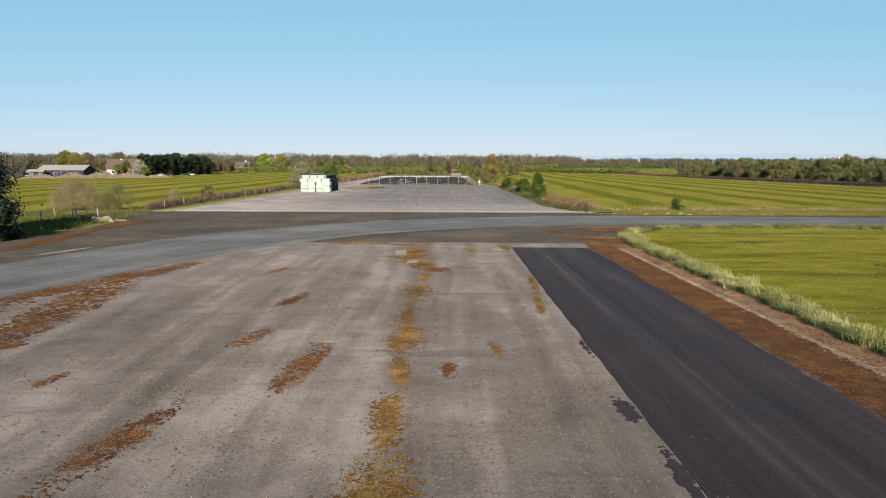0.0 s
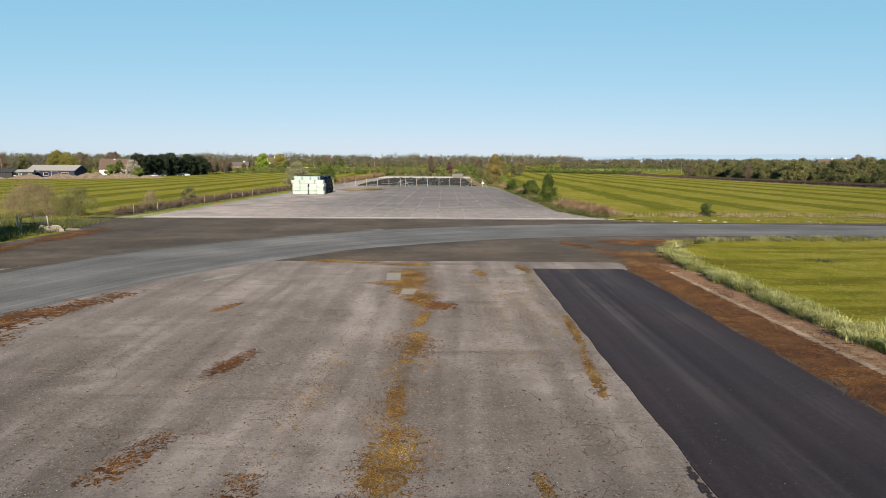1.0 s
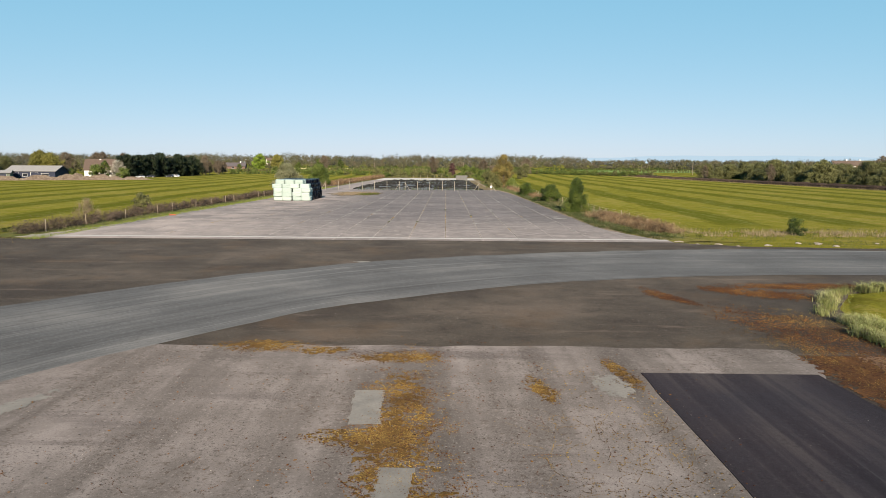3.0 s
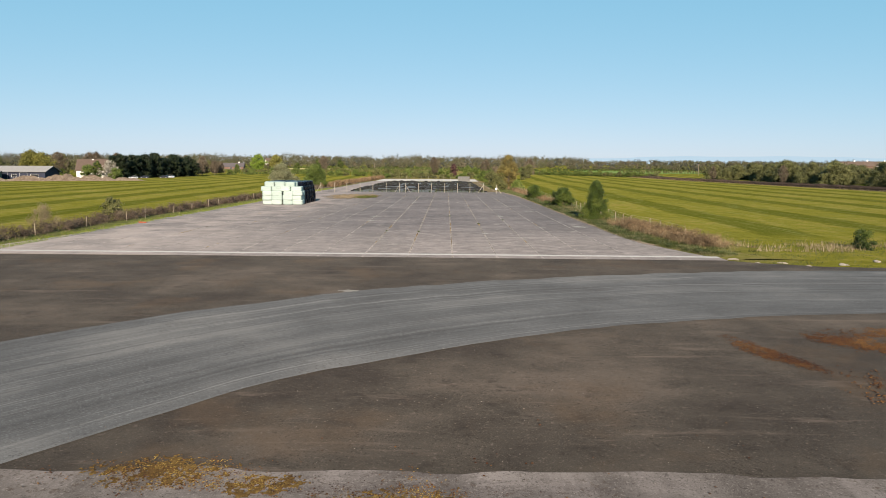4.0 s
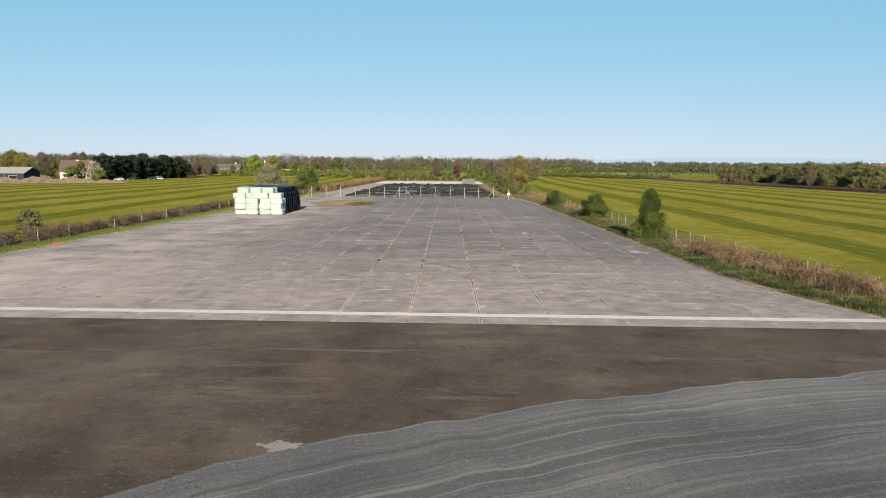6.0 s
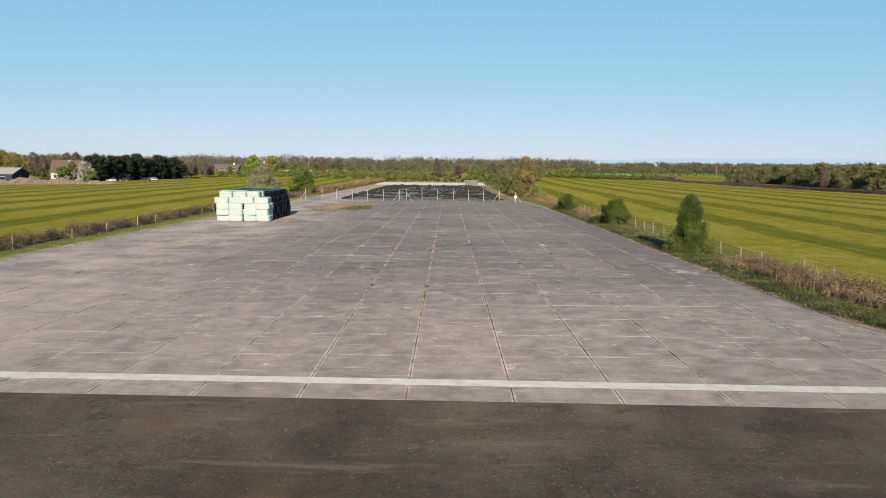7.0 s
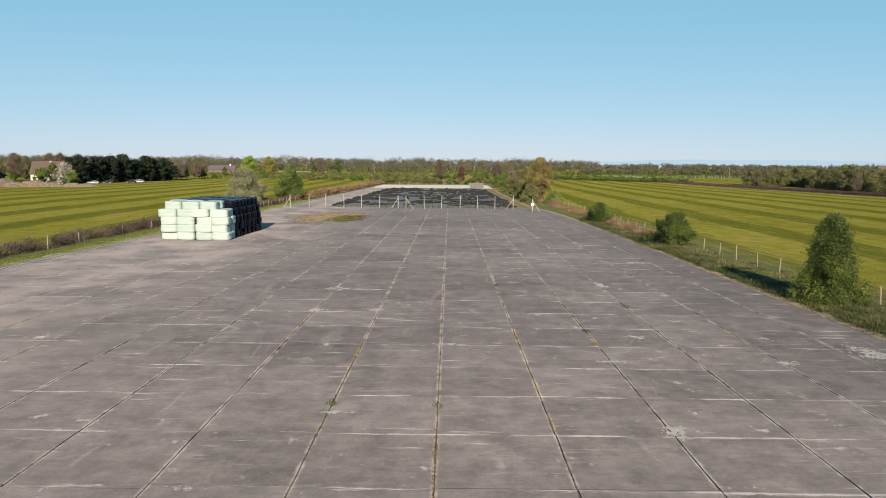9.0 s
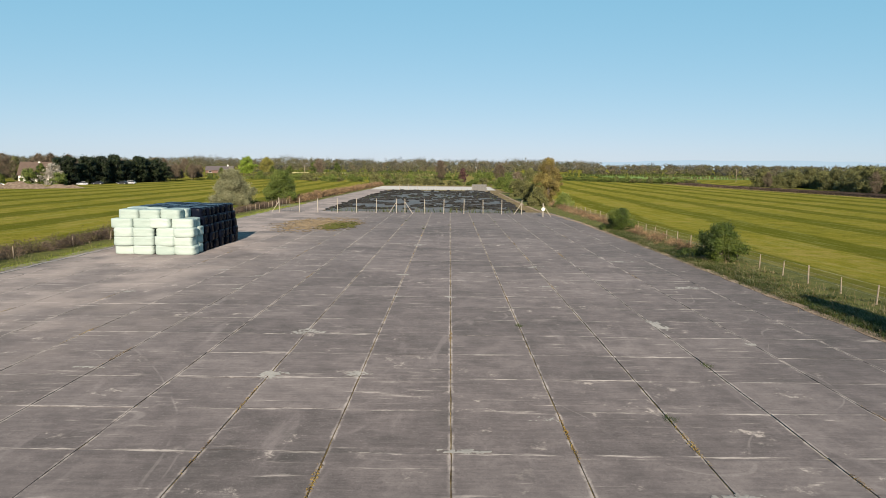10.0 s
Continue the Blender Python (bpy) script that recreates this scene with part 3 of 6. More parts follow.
# ---------------------------------------------------------------- the runway of concrete bays
BAY_X, BAY_Y, COL0, ROW0 = 3.05, 2.97, -3.70, 95.43
FIRST, LAST = -10, 6                                  # joints, counted from the middle one
runway = thing("runway", Matrix.Identity(4), "old concrete runway of square bays with weedy joints", "runway", kind="structure")


def edge_y(x):
    return 92.78 - 0.027 * (x + 3.0)


bed = [(-37.5, 90.9, -0.03), (17.2, 90.3, -0.03), (15, 104, zg(104) - 0.03), (14.7, 420, zg(420) - 0.03), (-34.3, 420, zg(420) - 0.03), (-34.3, 104, zg(104) - 0.03)]
part("joint_bed", (bed, [(0, 1, 2, 5), (5, 2, 3, 4)]), JOINT, runway, "dirt and moss in the joints")


def bay_mesh(name, w, d, seed, gx=0.006, gy=0.003):
    """A bay with chamfered, slightly broken edges."""
    r = random.Random(seed)
    ring = []
    nx, ny = 5, 5
    for i in range(nx):
        ring.append((-w / 2 + w * i / nx, -d / 2, 0, 1))
    for i in range(ny):
        ring.append((w / 2, -d / 2 + d * i / ny, -1, 0))
    for i in range(nx):
        ring.append((w / 2 - w * i / nx, d / 2, 0, -1))
    for i in range(ny):
        ring.append((-w / 2, d / 2 - d * i / ny, 1, 0))
    n = len(ring)
    top, mid, low = [], [], []
    for x, y, ax, ay in ring:
        jx, jy = gx + r.uniform(0, 0.020), gy + r.uniform(0, 0.009)
        x2, y2 = x - math.copysign(jx, x) * (abs(x) > w / 2 - 1e-6), y - math.copysign(jy, y) * (abs(y) > d / 2 - 1e-6)
        mid.append((x2, y2, -0.010))
        top.append((x2 - math.copysign(0.008, x2) * (abs(x) > w / 2 - 1e-6), y2 - math.copysign(0.006, y2) * (abs(y) > d / 2 - 1e-6), 0.0))
        low.append((x2, y2, -0.05))
    faces = [tuple(range(n))]
    for i in range(n):
        j = (i + 1) % n
        faces += [(n + i, n + j, j, i), (2 * n + i, 2 * n + j, n + j, n + i)]
    return mesh_of(name, top + mid + low, faces, SLAB)


def runway_bays():
    r = random.Random(31)
    kinds = [bay_mesh("slab", BAY_X, BAY_Y, s) for s in range(6)]
    rows = int((212.0 - ROW0) / BAY_Y) + 1
    far = ([], [])
    for row in range(rows):
        for col in range(FIRST, LAST):
            x, y = COL0 + (col + 0.5) * BAY_X, ROW0 + (row + 0.5) * BAY_Y
            # joints do not run through exactly: each lane is a little out of step
            y += 0.10 * math.sin(col * 2.3) + 0.05 * math.sin(col * 5.1 + 1)
            m = pose(x, y, zg(y) + r.uniform(-0.004, 0.004), r.uniform(-0.08, 0.08) - math.degrees(FALL), r.uniform(-0.08, 0.08), r.choice((0, 180)) + r.uniform(-0.12, 0.12))
            if row < 25 and -8 <= col <= 3:
                part("slab", r.choice(kinds), None, runway, at=m)
            else:
                me = r.choice(kinds)
                base = len(far[0])
                far[0].extend(m @ v.co for v in me.vertices)
                far[1].extend(tuple(base + i for i in p.vertices) for p in me.polygons)
    tagged(part("slabs_beyond", far, SLAB, runway), "further bays of the same grey concrete", kind="stuff")
    # the short first row, the pale cement band and the edge bays in front of it
    for col in range(FIRST - 1, LAST + 1):
        x0, x1 = COL0 + col * BAY_X + 0.014, COL0 + (col + 1) * BAY_X - 0.014
        y1 = ROW0 - 0.004 + 0.10 * math.sin(col * 2.3) + 0.05 * math.sin(col * 5.1 + 1)
        for name, a, b, material, dz in (("slab", 0.0, None, SLAB, 0.0), ("cement_band", -0.58, -0.01, BAND, 0.010), ("edge_slab", -1.90, -0.585, SLAB, 0.007)):
            x0b, x1b = (x0 - 0.016, x1 + 0.016) if material is BAND else (x0, x1)
            if name == "slab" and not FIRST <= col < LAST:
                continue
            lo = [(x0b, edge_y(x0b) + a), (x1b, edge_y(x1b) + a)]
            hi = [(x0b, y1), (x1b, y1)] if b is None else [(x0b, edge_y(x0b) + b), (x1b, edge_y(x1b) + b)]
            bm = bmesh.new()
            vs = [bm.verts.new((x, y, dz + zg(y) + r.uniform(-0.002, 0.002))) for x, y in (lo[0], lo[1], hi[1], hi[0])]
            ls = [bm.verts.new((v.co.x, v.co.y, v.co.z - 0.05)) for v in vs]
            bm.faces.new(vs)
            for i in range(4):
                bm.faces.new((vs[i], ls[i], ls[(i + 1) % 4], vs[(i + 1) % 4]))
            part(name, bm, material, runway)
    # the flared corner on the field side and its far twin
    for side, xe, name in ((1, COL0 + LAST * BAY_X, "flare_slab"), (-1, COL0 + FIRST * BAY_X, "flare_slab")):
        line = [(xe + side * (0.02), y) for y in np.linspace(92.0, 104, 10)]
        out = [(xe + side * (0.10 + 2.9 * max(0.0, 1 - (y - 91.0) / 13.0) ** 1.7), y) for _, y in line]
        a, b = (line, out) if side > 0 else (out, line)
        part(name, lifted(strip(a[::1], b[::1], 0.05), -0.003), SLAB, runway)


runway_bays()


# ---------------------------------------------------------------- moss, litter and bare patches on the paving
def ragged(name, cx, cy, half_l, half_w, turn, material, label, cell=0.045, lift=0.018, base=0.03, cut=0.55, wild=0.9, freq=1.3, straight=False, category="moss", kind=""):
    """A thin growth with a torn outline and holes, lying on the paving. Its long axis is turned from the y axis by turn degrees."""
    nu, nv = int(2 * half_l * 1.15 / cell), int(2 * half_w * 1.15 / cell)
    su, sv = 2 * half_l * 1.15 / nu, 2 * half_w * 1.15 / nv
    a = radians(turn)
    level = {}
    for i in range(nu + 1):
        for j in range(nv + 1):
            u, v = -half_l * 1.15 + su * i, -half_w * 1.15 + sv * j
            x, y = cx + v * math.cos(a) - u * math.sin(a), cy + v * math.sin(a) + u * math.cos(a)
            if straight:
                f = 0.75 * min(1.0, (half_w - abs(v)) / (0.5 * half_w)) if abs(u) < half_l else -1
            else:
                f = 1 - (u / half_l) ** 2 - (v / half_w) ** 2
            q = Vector((x * freq, y * freq, 3.7))
            f += wild * (0.9 * noise.noise(q) + 0.9 * noise.noise(q * 2.7) + 1.4 * noise.noise(q * 6.3) + 1.9 * noise.noise(q * 13.7))
            level[i, j] = (x, y, f)
    index, verts, faces = {}, [], []
    for i in range(nu):
        for j in range(nv):
            corners = [(i, j), (i, j + 1), (i + 1, j + 1), (i + 1, j)]
            if sum(level[c][2] for c in corners) / 4 < cut:
                continue
            for c in corners:
                if c not in index:
                    x, y, f = level[c]
                    h = max(0.0, min(1.0, (f - cut) / 0.5))
                    index[c] = len(verts)
                    verts.append((x + 0.3 * cell * rng.uniform(-1, 1), y + 0.3 * cell * rng.uniform(-1, 1),
                                  zg(y) + base + (lift * h * (0.45 + 0.55 * rng.random()) if h > 0 else -0.006)))
            faces.append([index[c] for c in corners])
    if not faces:
        return None
    return tagged(part(name, (verts, [tuple(f) for f in faces]), material, smooth=False), label, category, kind="stuff" if category == "moss" else kind)


def cushions(name, cx, cy, half_l, half_w, turn, material, label, density=800, size=(0.006, 0.024), flat=False, category="moss", soft=0.75):
    """Moss or litter as very many small cushions, thinning out towards the edge of the patch."""
    r = np.random.RandomState(int(abs(cx * 131 + cy * 17 + half_l * 7)) % 9973)
    n = int(half_l * half_w * 3.4 * density)
    u, v = r.uniform(-1.25, 1.25, n), r.uniform(-1.25, 1.25, n)
    a = radians(turn)
    x = cx + v * half_w * math.cos(a) - u * half_l * math.sin(a)
    y = cy + v * half_w * math.sin(a) + u * half_l * math.cos(a)
    edge = np.maximum(np.abs(v) ** 2.5, np.abs(u) ** 6) if flat else u ** 2 + v ** 2
    keep = []
    for i in range(n):
        q = Vector((x[i] * 0.9, y[i] * 0.9, 3.7))
        f = 1.0 - edge[i] + soft * (noise.noise(q) + 0.9 * noise.noise(q * 3.3) + 0.7 * noise.noise(q * 9.0))
        keep.append(f > r.uniform(-0.15, 0.85))
    keep = np.array(keep)
    x, y = x[keep], y[keep]
    n = len(x)
    if n < 4:
        return None
    z = np.array([zg(q) for q in y]) + 0.026
    s, t = r.uniform(size[0], size[1], n), r.uniform(0, 6.283, n)
    ring = [np.stack([x + np.cos(t + k * 1.571) * s * r.uniform(0.7, 1.3, n), y + np.sin(t + k * 1.571) * s * r.uniform(0.7, 1.3, n), z], 1) for k in range(4)]
    top = np.stack([x + r.normal(0, 0.3, n) * s, y + r.normal(0, 0.3, n) * s, z + s * r.uniform(0.25, 0.7, n)], 1)
    verts = np.stack(ring + [top], 1).reshape(-1, 3)
    base = (np.arange(n) * 5)[:, None]
    faces = np.concatenate([base + np.array([[k, (k + 1) % 4, 4]]) for k in range(4)], 1).reshape(-1, 3)
    return tagged(part(name, (verts.tolist(), faces.tolist()), material), label, category, kind="stuff")


GOLD_L = "golden green moss growing through the worn apron"
RUST_L = "rust brown moss and dead litter on the paving"
for spec in (
        # the mossy seam down the middle of the apron
        (-0.95, 19.4, 2.3, 0.85, 0, GOLD), (-1.05, 23.6, 1.9, 0.50, 2, GOLD), (-1.0, 31.0, 2.1, 0.66, 0, GOLD), (-1.0, 27.3, 1.8, 0.32, 3, GOLD),
        (-1.15, 34.5, 2.2, 0.28, 3, GOLD), (-0.95, 39.5, 2.2, 0.45, -6, GOLD), (-1.75, 51.6, 4.6, 0.95, 3, GOLD), (-1.0, 47.5, 2.0, 0.75, 4, GOLD), (-0.75, 43.6, 1.6, 0.28, -8, GOLD),
        (-2.6, 51.3, 0.55, 1.35, 0, GOLD), (-2.1, 57.6, 0.7, 1.6, 0, GOLD), (-6.8, 58.9, 0.75, 1.7, 0, GOLD), (-4.7, 58.4, 0.5, 1.0, 0, GOLD),
        (4.75, 41.4, 2.8, 0.19, -2, GOLD), (4.35, 36.8, 2.4, 0.20, -4, GOLD), (2.0, 54.6, 1.1, 0.34, 10, GOLD), (4.6, 56.0, 1.6, 0.30, 8, GOLD), (1.95, 29.6, 0.9, 0.15, 4, GOLD)):
    cx, cy, hl, hw, turn = spec[:5]
    ragged("moss_patch", cx, cy, hl * 0.95, hw * 0.95, turn, GOLD, GOLD_L, cell=0.035, wild=0.75, lift=0.010, base=0.012, cut=0.45, freq=1.1)
    cushions("moss_patch_gold", cx, cy, hl * 0.95, hw * 0.9, turn, GOLD_TUFT, GOLD_L, 1300, (0.006, 0.021))
    cushions("moss_patch_rim", cx, cy, hl * 1.15, hw * 1.35, turn, RUST_TUFT, RUST_L, 420, (0.006, 0.024))
for spec in (
        (-6.75, 22.2, 2.6, 0.55, -8, RUST), (-6.35, 30.8, 1.3, 0.46, -12, RUST), (-3.9, 27.7, 2.7, 0.48, -6, RUST), (-0.15, 45.9, 0.95, 0.80, 0, RUST), (-6.3, 37.6, 1.3, 0.40, -15, RUST),
        (0.40, 27.5, 0.8, 0.27, 0, RUST), (-9.0, 45.5, 1.1, 0.35, -20, RUST), (-10.6, 26.4, 0.9, 0.25, -12, RUST),
        (10.1, 67.2, 1.6, 0.40, 14, RUST), (13.0, 69.5, 1.4, 0.8, 20, RUST), (18.6, 70.7, 0.9, 5.2, 0, RUST), (15.0, 68.4, 1.3, 2.6, -20, RUST), (9.5, 68.3, 1.7, 0.55, 12, RUST)):
    cx, cy, hl, hw, turn = spec[:5]
    ragged("moss_patch", cx, cy, hl * 0.9, hw * 0.9, turn, RUST, RUST_L, cell=0.035, wild=0.8, lift=0.010, base=0.012, cut=0.55, freq=1.1)
    cushions("moss_patch_crumbs", cx, cy, hl, hw, turn, RUST_TUFT, RUST_L, 1800, (0.007, 0.024))
    cushions("moss_patch_gold", cx, cy, hl * 0.8, hw * 0.7, turn, GOLD_TUFT, GOLD_L, 110, (0.005, 0.018))
# the beds of litter between apron and road, and along the turf of the near field
LITTER = "bed of red-brown moss and litter beside the paving"
for spec in ((-17.9, 39.6, 7.5, 0.95, -18, RUST), (-15.5, 36.6, 8.5, 1.25, 6, RUST), (-15.6, 44.6, 4.2, 0.85, -14, RUST), (-14.6, 28.4, 4.0, 0.9, -4, RUST), (-19.6, 31.6, 5.5, 1.3, -16, RUST), (-30.2, 60.5, 7.0, 1.0, 6, RUST), (-30.8, 73.0, 6.0, 1.2, 0, RUST)):
    ragged("moss_bed", *spec[:5], RUST, LITTER, cell=0.06, wild=0.9, lift=0.012, base=0.012, cut=0.38, freq=0.8)
    cushions("moss_bed_crumbs", *spec[:5], RUST_TUFT, LITTER, 320, (0.010, 0.035))
    cushions("moss_bed_gold", *spec[:5], GOLD_TUFT, LITTER, 70, (0.010, 0.03))
for y0, y1 in ((0, 20), (20, 40), (40, 58)):
    mid, half = (y0 + y1) / 2, (y1 - y0) / 2
    ragged("moss_bed", 11.95, mid, half, 1.30, 0, RUST, LITTER, cell=0.085, wild=0.5, straight=True, cut=0.05, lift=0.010, base=0.012)
    cushions("moss_bed_cushions", 11.95, mid, half, 1.25, 0, RUST_TUFT, LITTER, 420, (0.008, 0.034), True)
    cushions("moss_bed_gold", 11.4, mid, half, 0.75, 0, GOLD_TUFT, LITTER, 300 if y0 < 30 else 380, (0.005, 0.017), True)
    ragged("earth_strip", 13.4, mid, half, 0.85, 0, EARTH, "bare dry earth and litter at the foot of the turf", cell=0.11, wild=0.5, straight=True, cut=0.0, lift=0.015, base=0.014, category="earth")
    cushions("earth_crumbs", 13.3, mid, half, 0.85, 0, LITTER_TUFT, "crumbs of dry litter on bare earth", 170, (0.012, 0.04), True, "earth")
cushions("moss_bed", 12.8, 60.6, 5.2, 1.9, 12, RUST_TUFT, LITTER, 480, (0.010, 0.04))
cushions("moss_bed_gold", 12.0, 58.8, 3.6, 1.4, 20, GOLD_TUFT, LITTER, 420, (0.008, 0.026))
cushions("moss_bed_gold", 13.6, 62.4, 3.0, 1.5, 10, GOLD_TUFT, LITTER, 300, (0.008, 0.026))
# the thin pale lip of old concrete that shows through the litter
for i in range(5):
    ragged("concrete_lip", 12.93 - 0.05 * i, 5.5 + 11.0 * i, 5.5, 0.16, 0.3, EARTH_HEAP, "narrow broken lip of old concrete in the litter", cell=0.05, wild=0.5, straight=True, cut=0.12, lift=0.012, base=0.030, category="edging", kind="structure")
for y0, y1 in ((0, 20), (20, 40), (40, 58)):
    cushions("moss_bed_cushions", 13.55, (y0 + y1) / 2, (y1 - y0) / 2, 0.55, 0, RUST_TUFT, LITTER, 330, (0.008, 0.034), True)


def crack_moss(name, x0, x1, y0, y1, n, seed, material, label):
    """Moss rooted in fine cracks: short wandering lines of tiny cushions, along and across the paving."""
    r = random.Random(seed)
    verts, faces = [], []
    for _ in range(n):
        x, y = r.uniform(x0, x1), r.uniform(y0, y1)
        a = r.choice((math.pi / 2, math.pi / 2, 0.0)) + r.uniform(-0.25, 0.25)
        for _ in range(r.randint(12, 46)):
            a += r.uniform(-0.35, 0.35)
            x, y = x + 0.035 * math.cos(a), y + 0.035 * math.sin(a)
            if r.random() < 0.3:
                continue
            s = r.uniform(0.006, 0.018)
            b = len(verts)
            for q in range(4):
                t = q * 1.571 + r.uniform(-0.5, 0.5)
                verts.append((x + s * math.cos(t), y + s * math.sin(t), zg(y) + 0.010))
            verts.append((x, y, zg(y) + 0.010 + 0.6 * s))
            faces += [(b + q, b + (q + 1) % 4, b + 4) for q in range(4)]
    return tagged(part(name, (verts, faces), material), label, "moss", kind="stuff")


crack_moss("crack_moss", 1.2, 4.7, 37.0, 52.5, 210, 3, GOLD_TUFT, "olive moss in fine cracks of the apron")
crack_moss("crack_litter", 0.6, 4.8, 24.0, 52.0, 190, 4, RUST_TUFT, "brown litter in fine cracks of the apron")
crack_moss("crack_litter", -12.5, -1.5, 22.0, 50.0, 260, 5, RUST_TUFT, "brown litter in fine cracks of the apron")
# looser moss along the middle seam
for cx, cy, hl, hw, turn in ((-1.05, 36.5, 7.0, 0.75, 0), (-0.55, 38.3, 2.2, 0.55, 0), (-1.2, 41.0, 2.4, 0.5, -14), (-1.3, 52.0, 6.0, 1.0, 2), (-3.4, 34.6, 4.2, 0.42, -3), (-6.3, 36.6, 2.2, 0.5, -14)):
    cushions("seam_moss", cx, cy, hl, hw, turn, GOLD_TUFT, GOLD_L, 260, (0.006, 0.022), soft=1.1)
    cushions("seam_litter", cx, cy, hl * 1.05, hw * 1.4, turn, RUST_TUFT, RUST_L, 150, (0.006, 0.022), soft=1.3)
# thin moss and litter scattered over the apron, and crumbs along the tarmac's edge
cushions("scattered_moss", 0.5, 44, 15, 5.0, 0, RUST_TUFT, "thin scattered moss crumbs on the apron", 9, (0.012, 0.035), True, soft=2.0)
cushions("scattered_moss", -7.5, 34, 22, 5.5, -8, RUST_TUFT, "thin scattered moss crumbs on the apron", 8, (0.012, 0.035), True, soft=2.2)
cushions("scattered_moss", 3.4, 50, 7, 1.4, 0, GOLD_TUFT, "thin golden moss crumbs near the tarmac", 40, (0.012, 0.03), True, soft=1.8)
for spec in ((4.72, 24.3, 1.0, 0.28, 3), (4.86, 20.6, 1.6, 0.18, 0), (4.9, 30.0, 1.2, 0.10, 0)):
    ragged("tar_patch", *spec, TARMAC, "crumbled black edge of the tarmac strip", wild=0.6, lift=0.004, base=0.022, cut=0.2, category="patch")
# loose grit lying on the apron and the old asphalt
for cx, cy, hl, hw, much in ((-5.0, 28, 15, 9.0, 34), (-3.0, 50, 9, 7.5, 14), (0.5, 64, 4.5, 8.0, 9), (-4, 86.5, 4.0, 16, 9)):
    cushions("loose_grit", cx, cy, hl, hw, 0, GRIT, "dark loose grit scattered on the paving", much, (0.008, 0.024), True, "grit", 1.8)
    cushions("pale_grit", cx + 0.3, cy + 0.4, hl, hw, 0, PALE_GRIT, "pale loose chippings scattered on the paving", much * 0.3, (0.005, 0.012), True, "grit", 1.5)
cushions("loose_grit", 7.8, 34, 20, 2.5, 0, PALE_GRIT, "pale loose chippings on the tarmac", 2, (0.005, 0.012), True, "grit", 1.2)
# bare pale patches where the surface has worn off
for spec in ((-2.62, 53.2, 1.25, 0.40, 3), (-1.62, 49.0, 0.75, 0.36, -2)):
    ragged("bare_patch", *spec, WORN, "bare grey rectangle let into the worn paving", wild=0.10, freq=0.9, lift=0.003, base=0.030, cut=0.05, straight=True, category="patch")
for spec in ((4.05, 54.9, 1.0, 0.55, 0), (-11.6, 53.0, 1.5, 0.34, -25), (-25.4, 53.4, 2.7, 0.35, -20), (-5.9, 78.6, 0.3, 0.5, 0)):
    ragged("bare_patch", *spec, WORN, "pale bare patch worn into the paving", wild=0.5, freq=0.9, lift=0.003, base=0.020, cut=0.2, category="patch")
# spalled and weedy spots on the runway joints
for i in range(46):
    x = COL0 + rng.randint(-9, 5) * BAY_X + rng.uniform(-0.3, 0.3)
    y = rng.uniform(96, 190)
    ragged("spalled_patch", x, y, rng.uniform(0.10, 0.3), rng.uniform(0.3, 0.9), rng.uniform(-6, 6), PALE, "pale spalled concrete at a runway joint", cell=0.05, wild=0.9, freq=1.6, lift=0.004, base=0.008, category="patch", kind="stuff")
for spec in ((-1.1, 118.6, 0.34, 0.50, 5), (2.6, 107.6, 0.5, 0.5, 0), (12.7, 115.4, 1.4, 0.8, 20), (-9.7, 122.5, 0.5, 0.55, 20), (-10.0, 128.4, 0.6, 0.7, 25), (5.6, 130.6, 1.4, 0.35, 12), (-6.9, 122.6, 0.35, 0.5, 0), (10.6, 140.5, 0.5, 1.0, 0), (9.6, 152.0, 0.5, 1.3, 0)):
    ragged("spalled_patch", *spec, PALE, "pale spalled concrete at a runway joint", cell=0.05, wild=0.9, freq=1.6, lift=0.004, base=0.008, category="patch", kind="stuff")
# moss that fills the joints in stretches
for i in range(70):
    x = COL0 + rng.randint(-7, 4) * BAY_X
    y = 95 + 100 * rng.random() ** 1.3
    cushions("joint_moss", x, y, rng.uniform(0.4, 2.2), rng.uniform(0.03, 0.08), 0, GOLD_TUFT, "golden moss filling a runway joint", 900, (0.008, 0.024))
# the low grassy heap of spoil left on the runway
ragged("spoil_mound", -20.3, 186.0, 12.0, 5.6, 0, DRYGRASS, "low flattened heap of straw and soil on the runway", cell=0.14, wild=0.9, lift=0.05, base=0.02, category="mound")
ragged("moss_bed", -17.4, 183.0, 6.0, 2.4, 0, VERGE, "yellow grass on a flattened spoil heap", cell=0.12, wild=1.3, lift=0.08, base=0.05)


# ---------------------------------------------------------------- grass and stems
def blades(name, n, place, tall, wide, material, label, category="grass", lean=0.35, kind="stuff"):
    """Many single blades in one mesh. place(r) gives x, y and a factor of height."""
    r = np.random.RandomState(len(name) * 7 + n % 97)
    spots = [place(r) for _ in range(n)]
    spots = [s for s in spots if s is not None]
    p = np.array([(x, y, zg(y) - 0.05) for x, y, _ in spots])
    h = np.array([s[2] for s in spots]) * r.uniform(tall[0], tall[1], len(p))
    a = r.uniform(0, 2 * np.pi, len(p))
    side = np.stack([np.cos(a), np.sin(a), 0 * a], 1) * (wide * r.uniform(0.6, 1.4, len(p)))[:, None]
    b = r.uniform(0, 2 * np.pi, len(p))
    tip = p + np.stack([np.cos(b) * lean * h, np.sin(b) * lean * h, h], 1)
    verts = np.stack([p - side, p + side, tip], 1).reshape(-1, 3)
    faces = np.arange(len(verts)).reshape(-1, 3).tolist()
    me = bpy.data.meshes.new(name)
    me.from_pydata(verts.tolist(), [], faces)
    me.materials.append(material)
    return tagged(part(name, me), label, category, kind=kind)


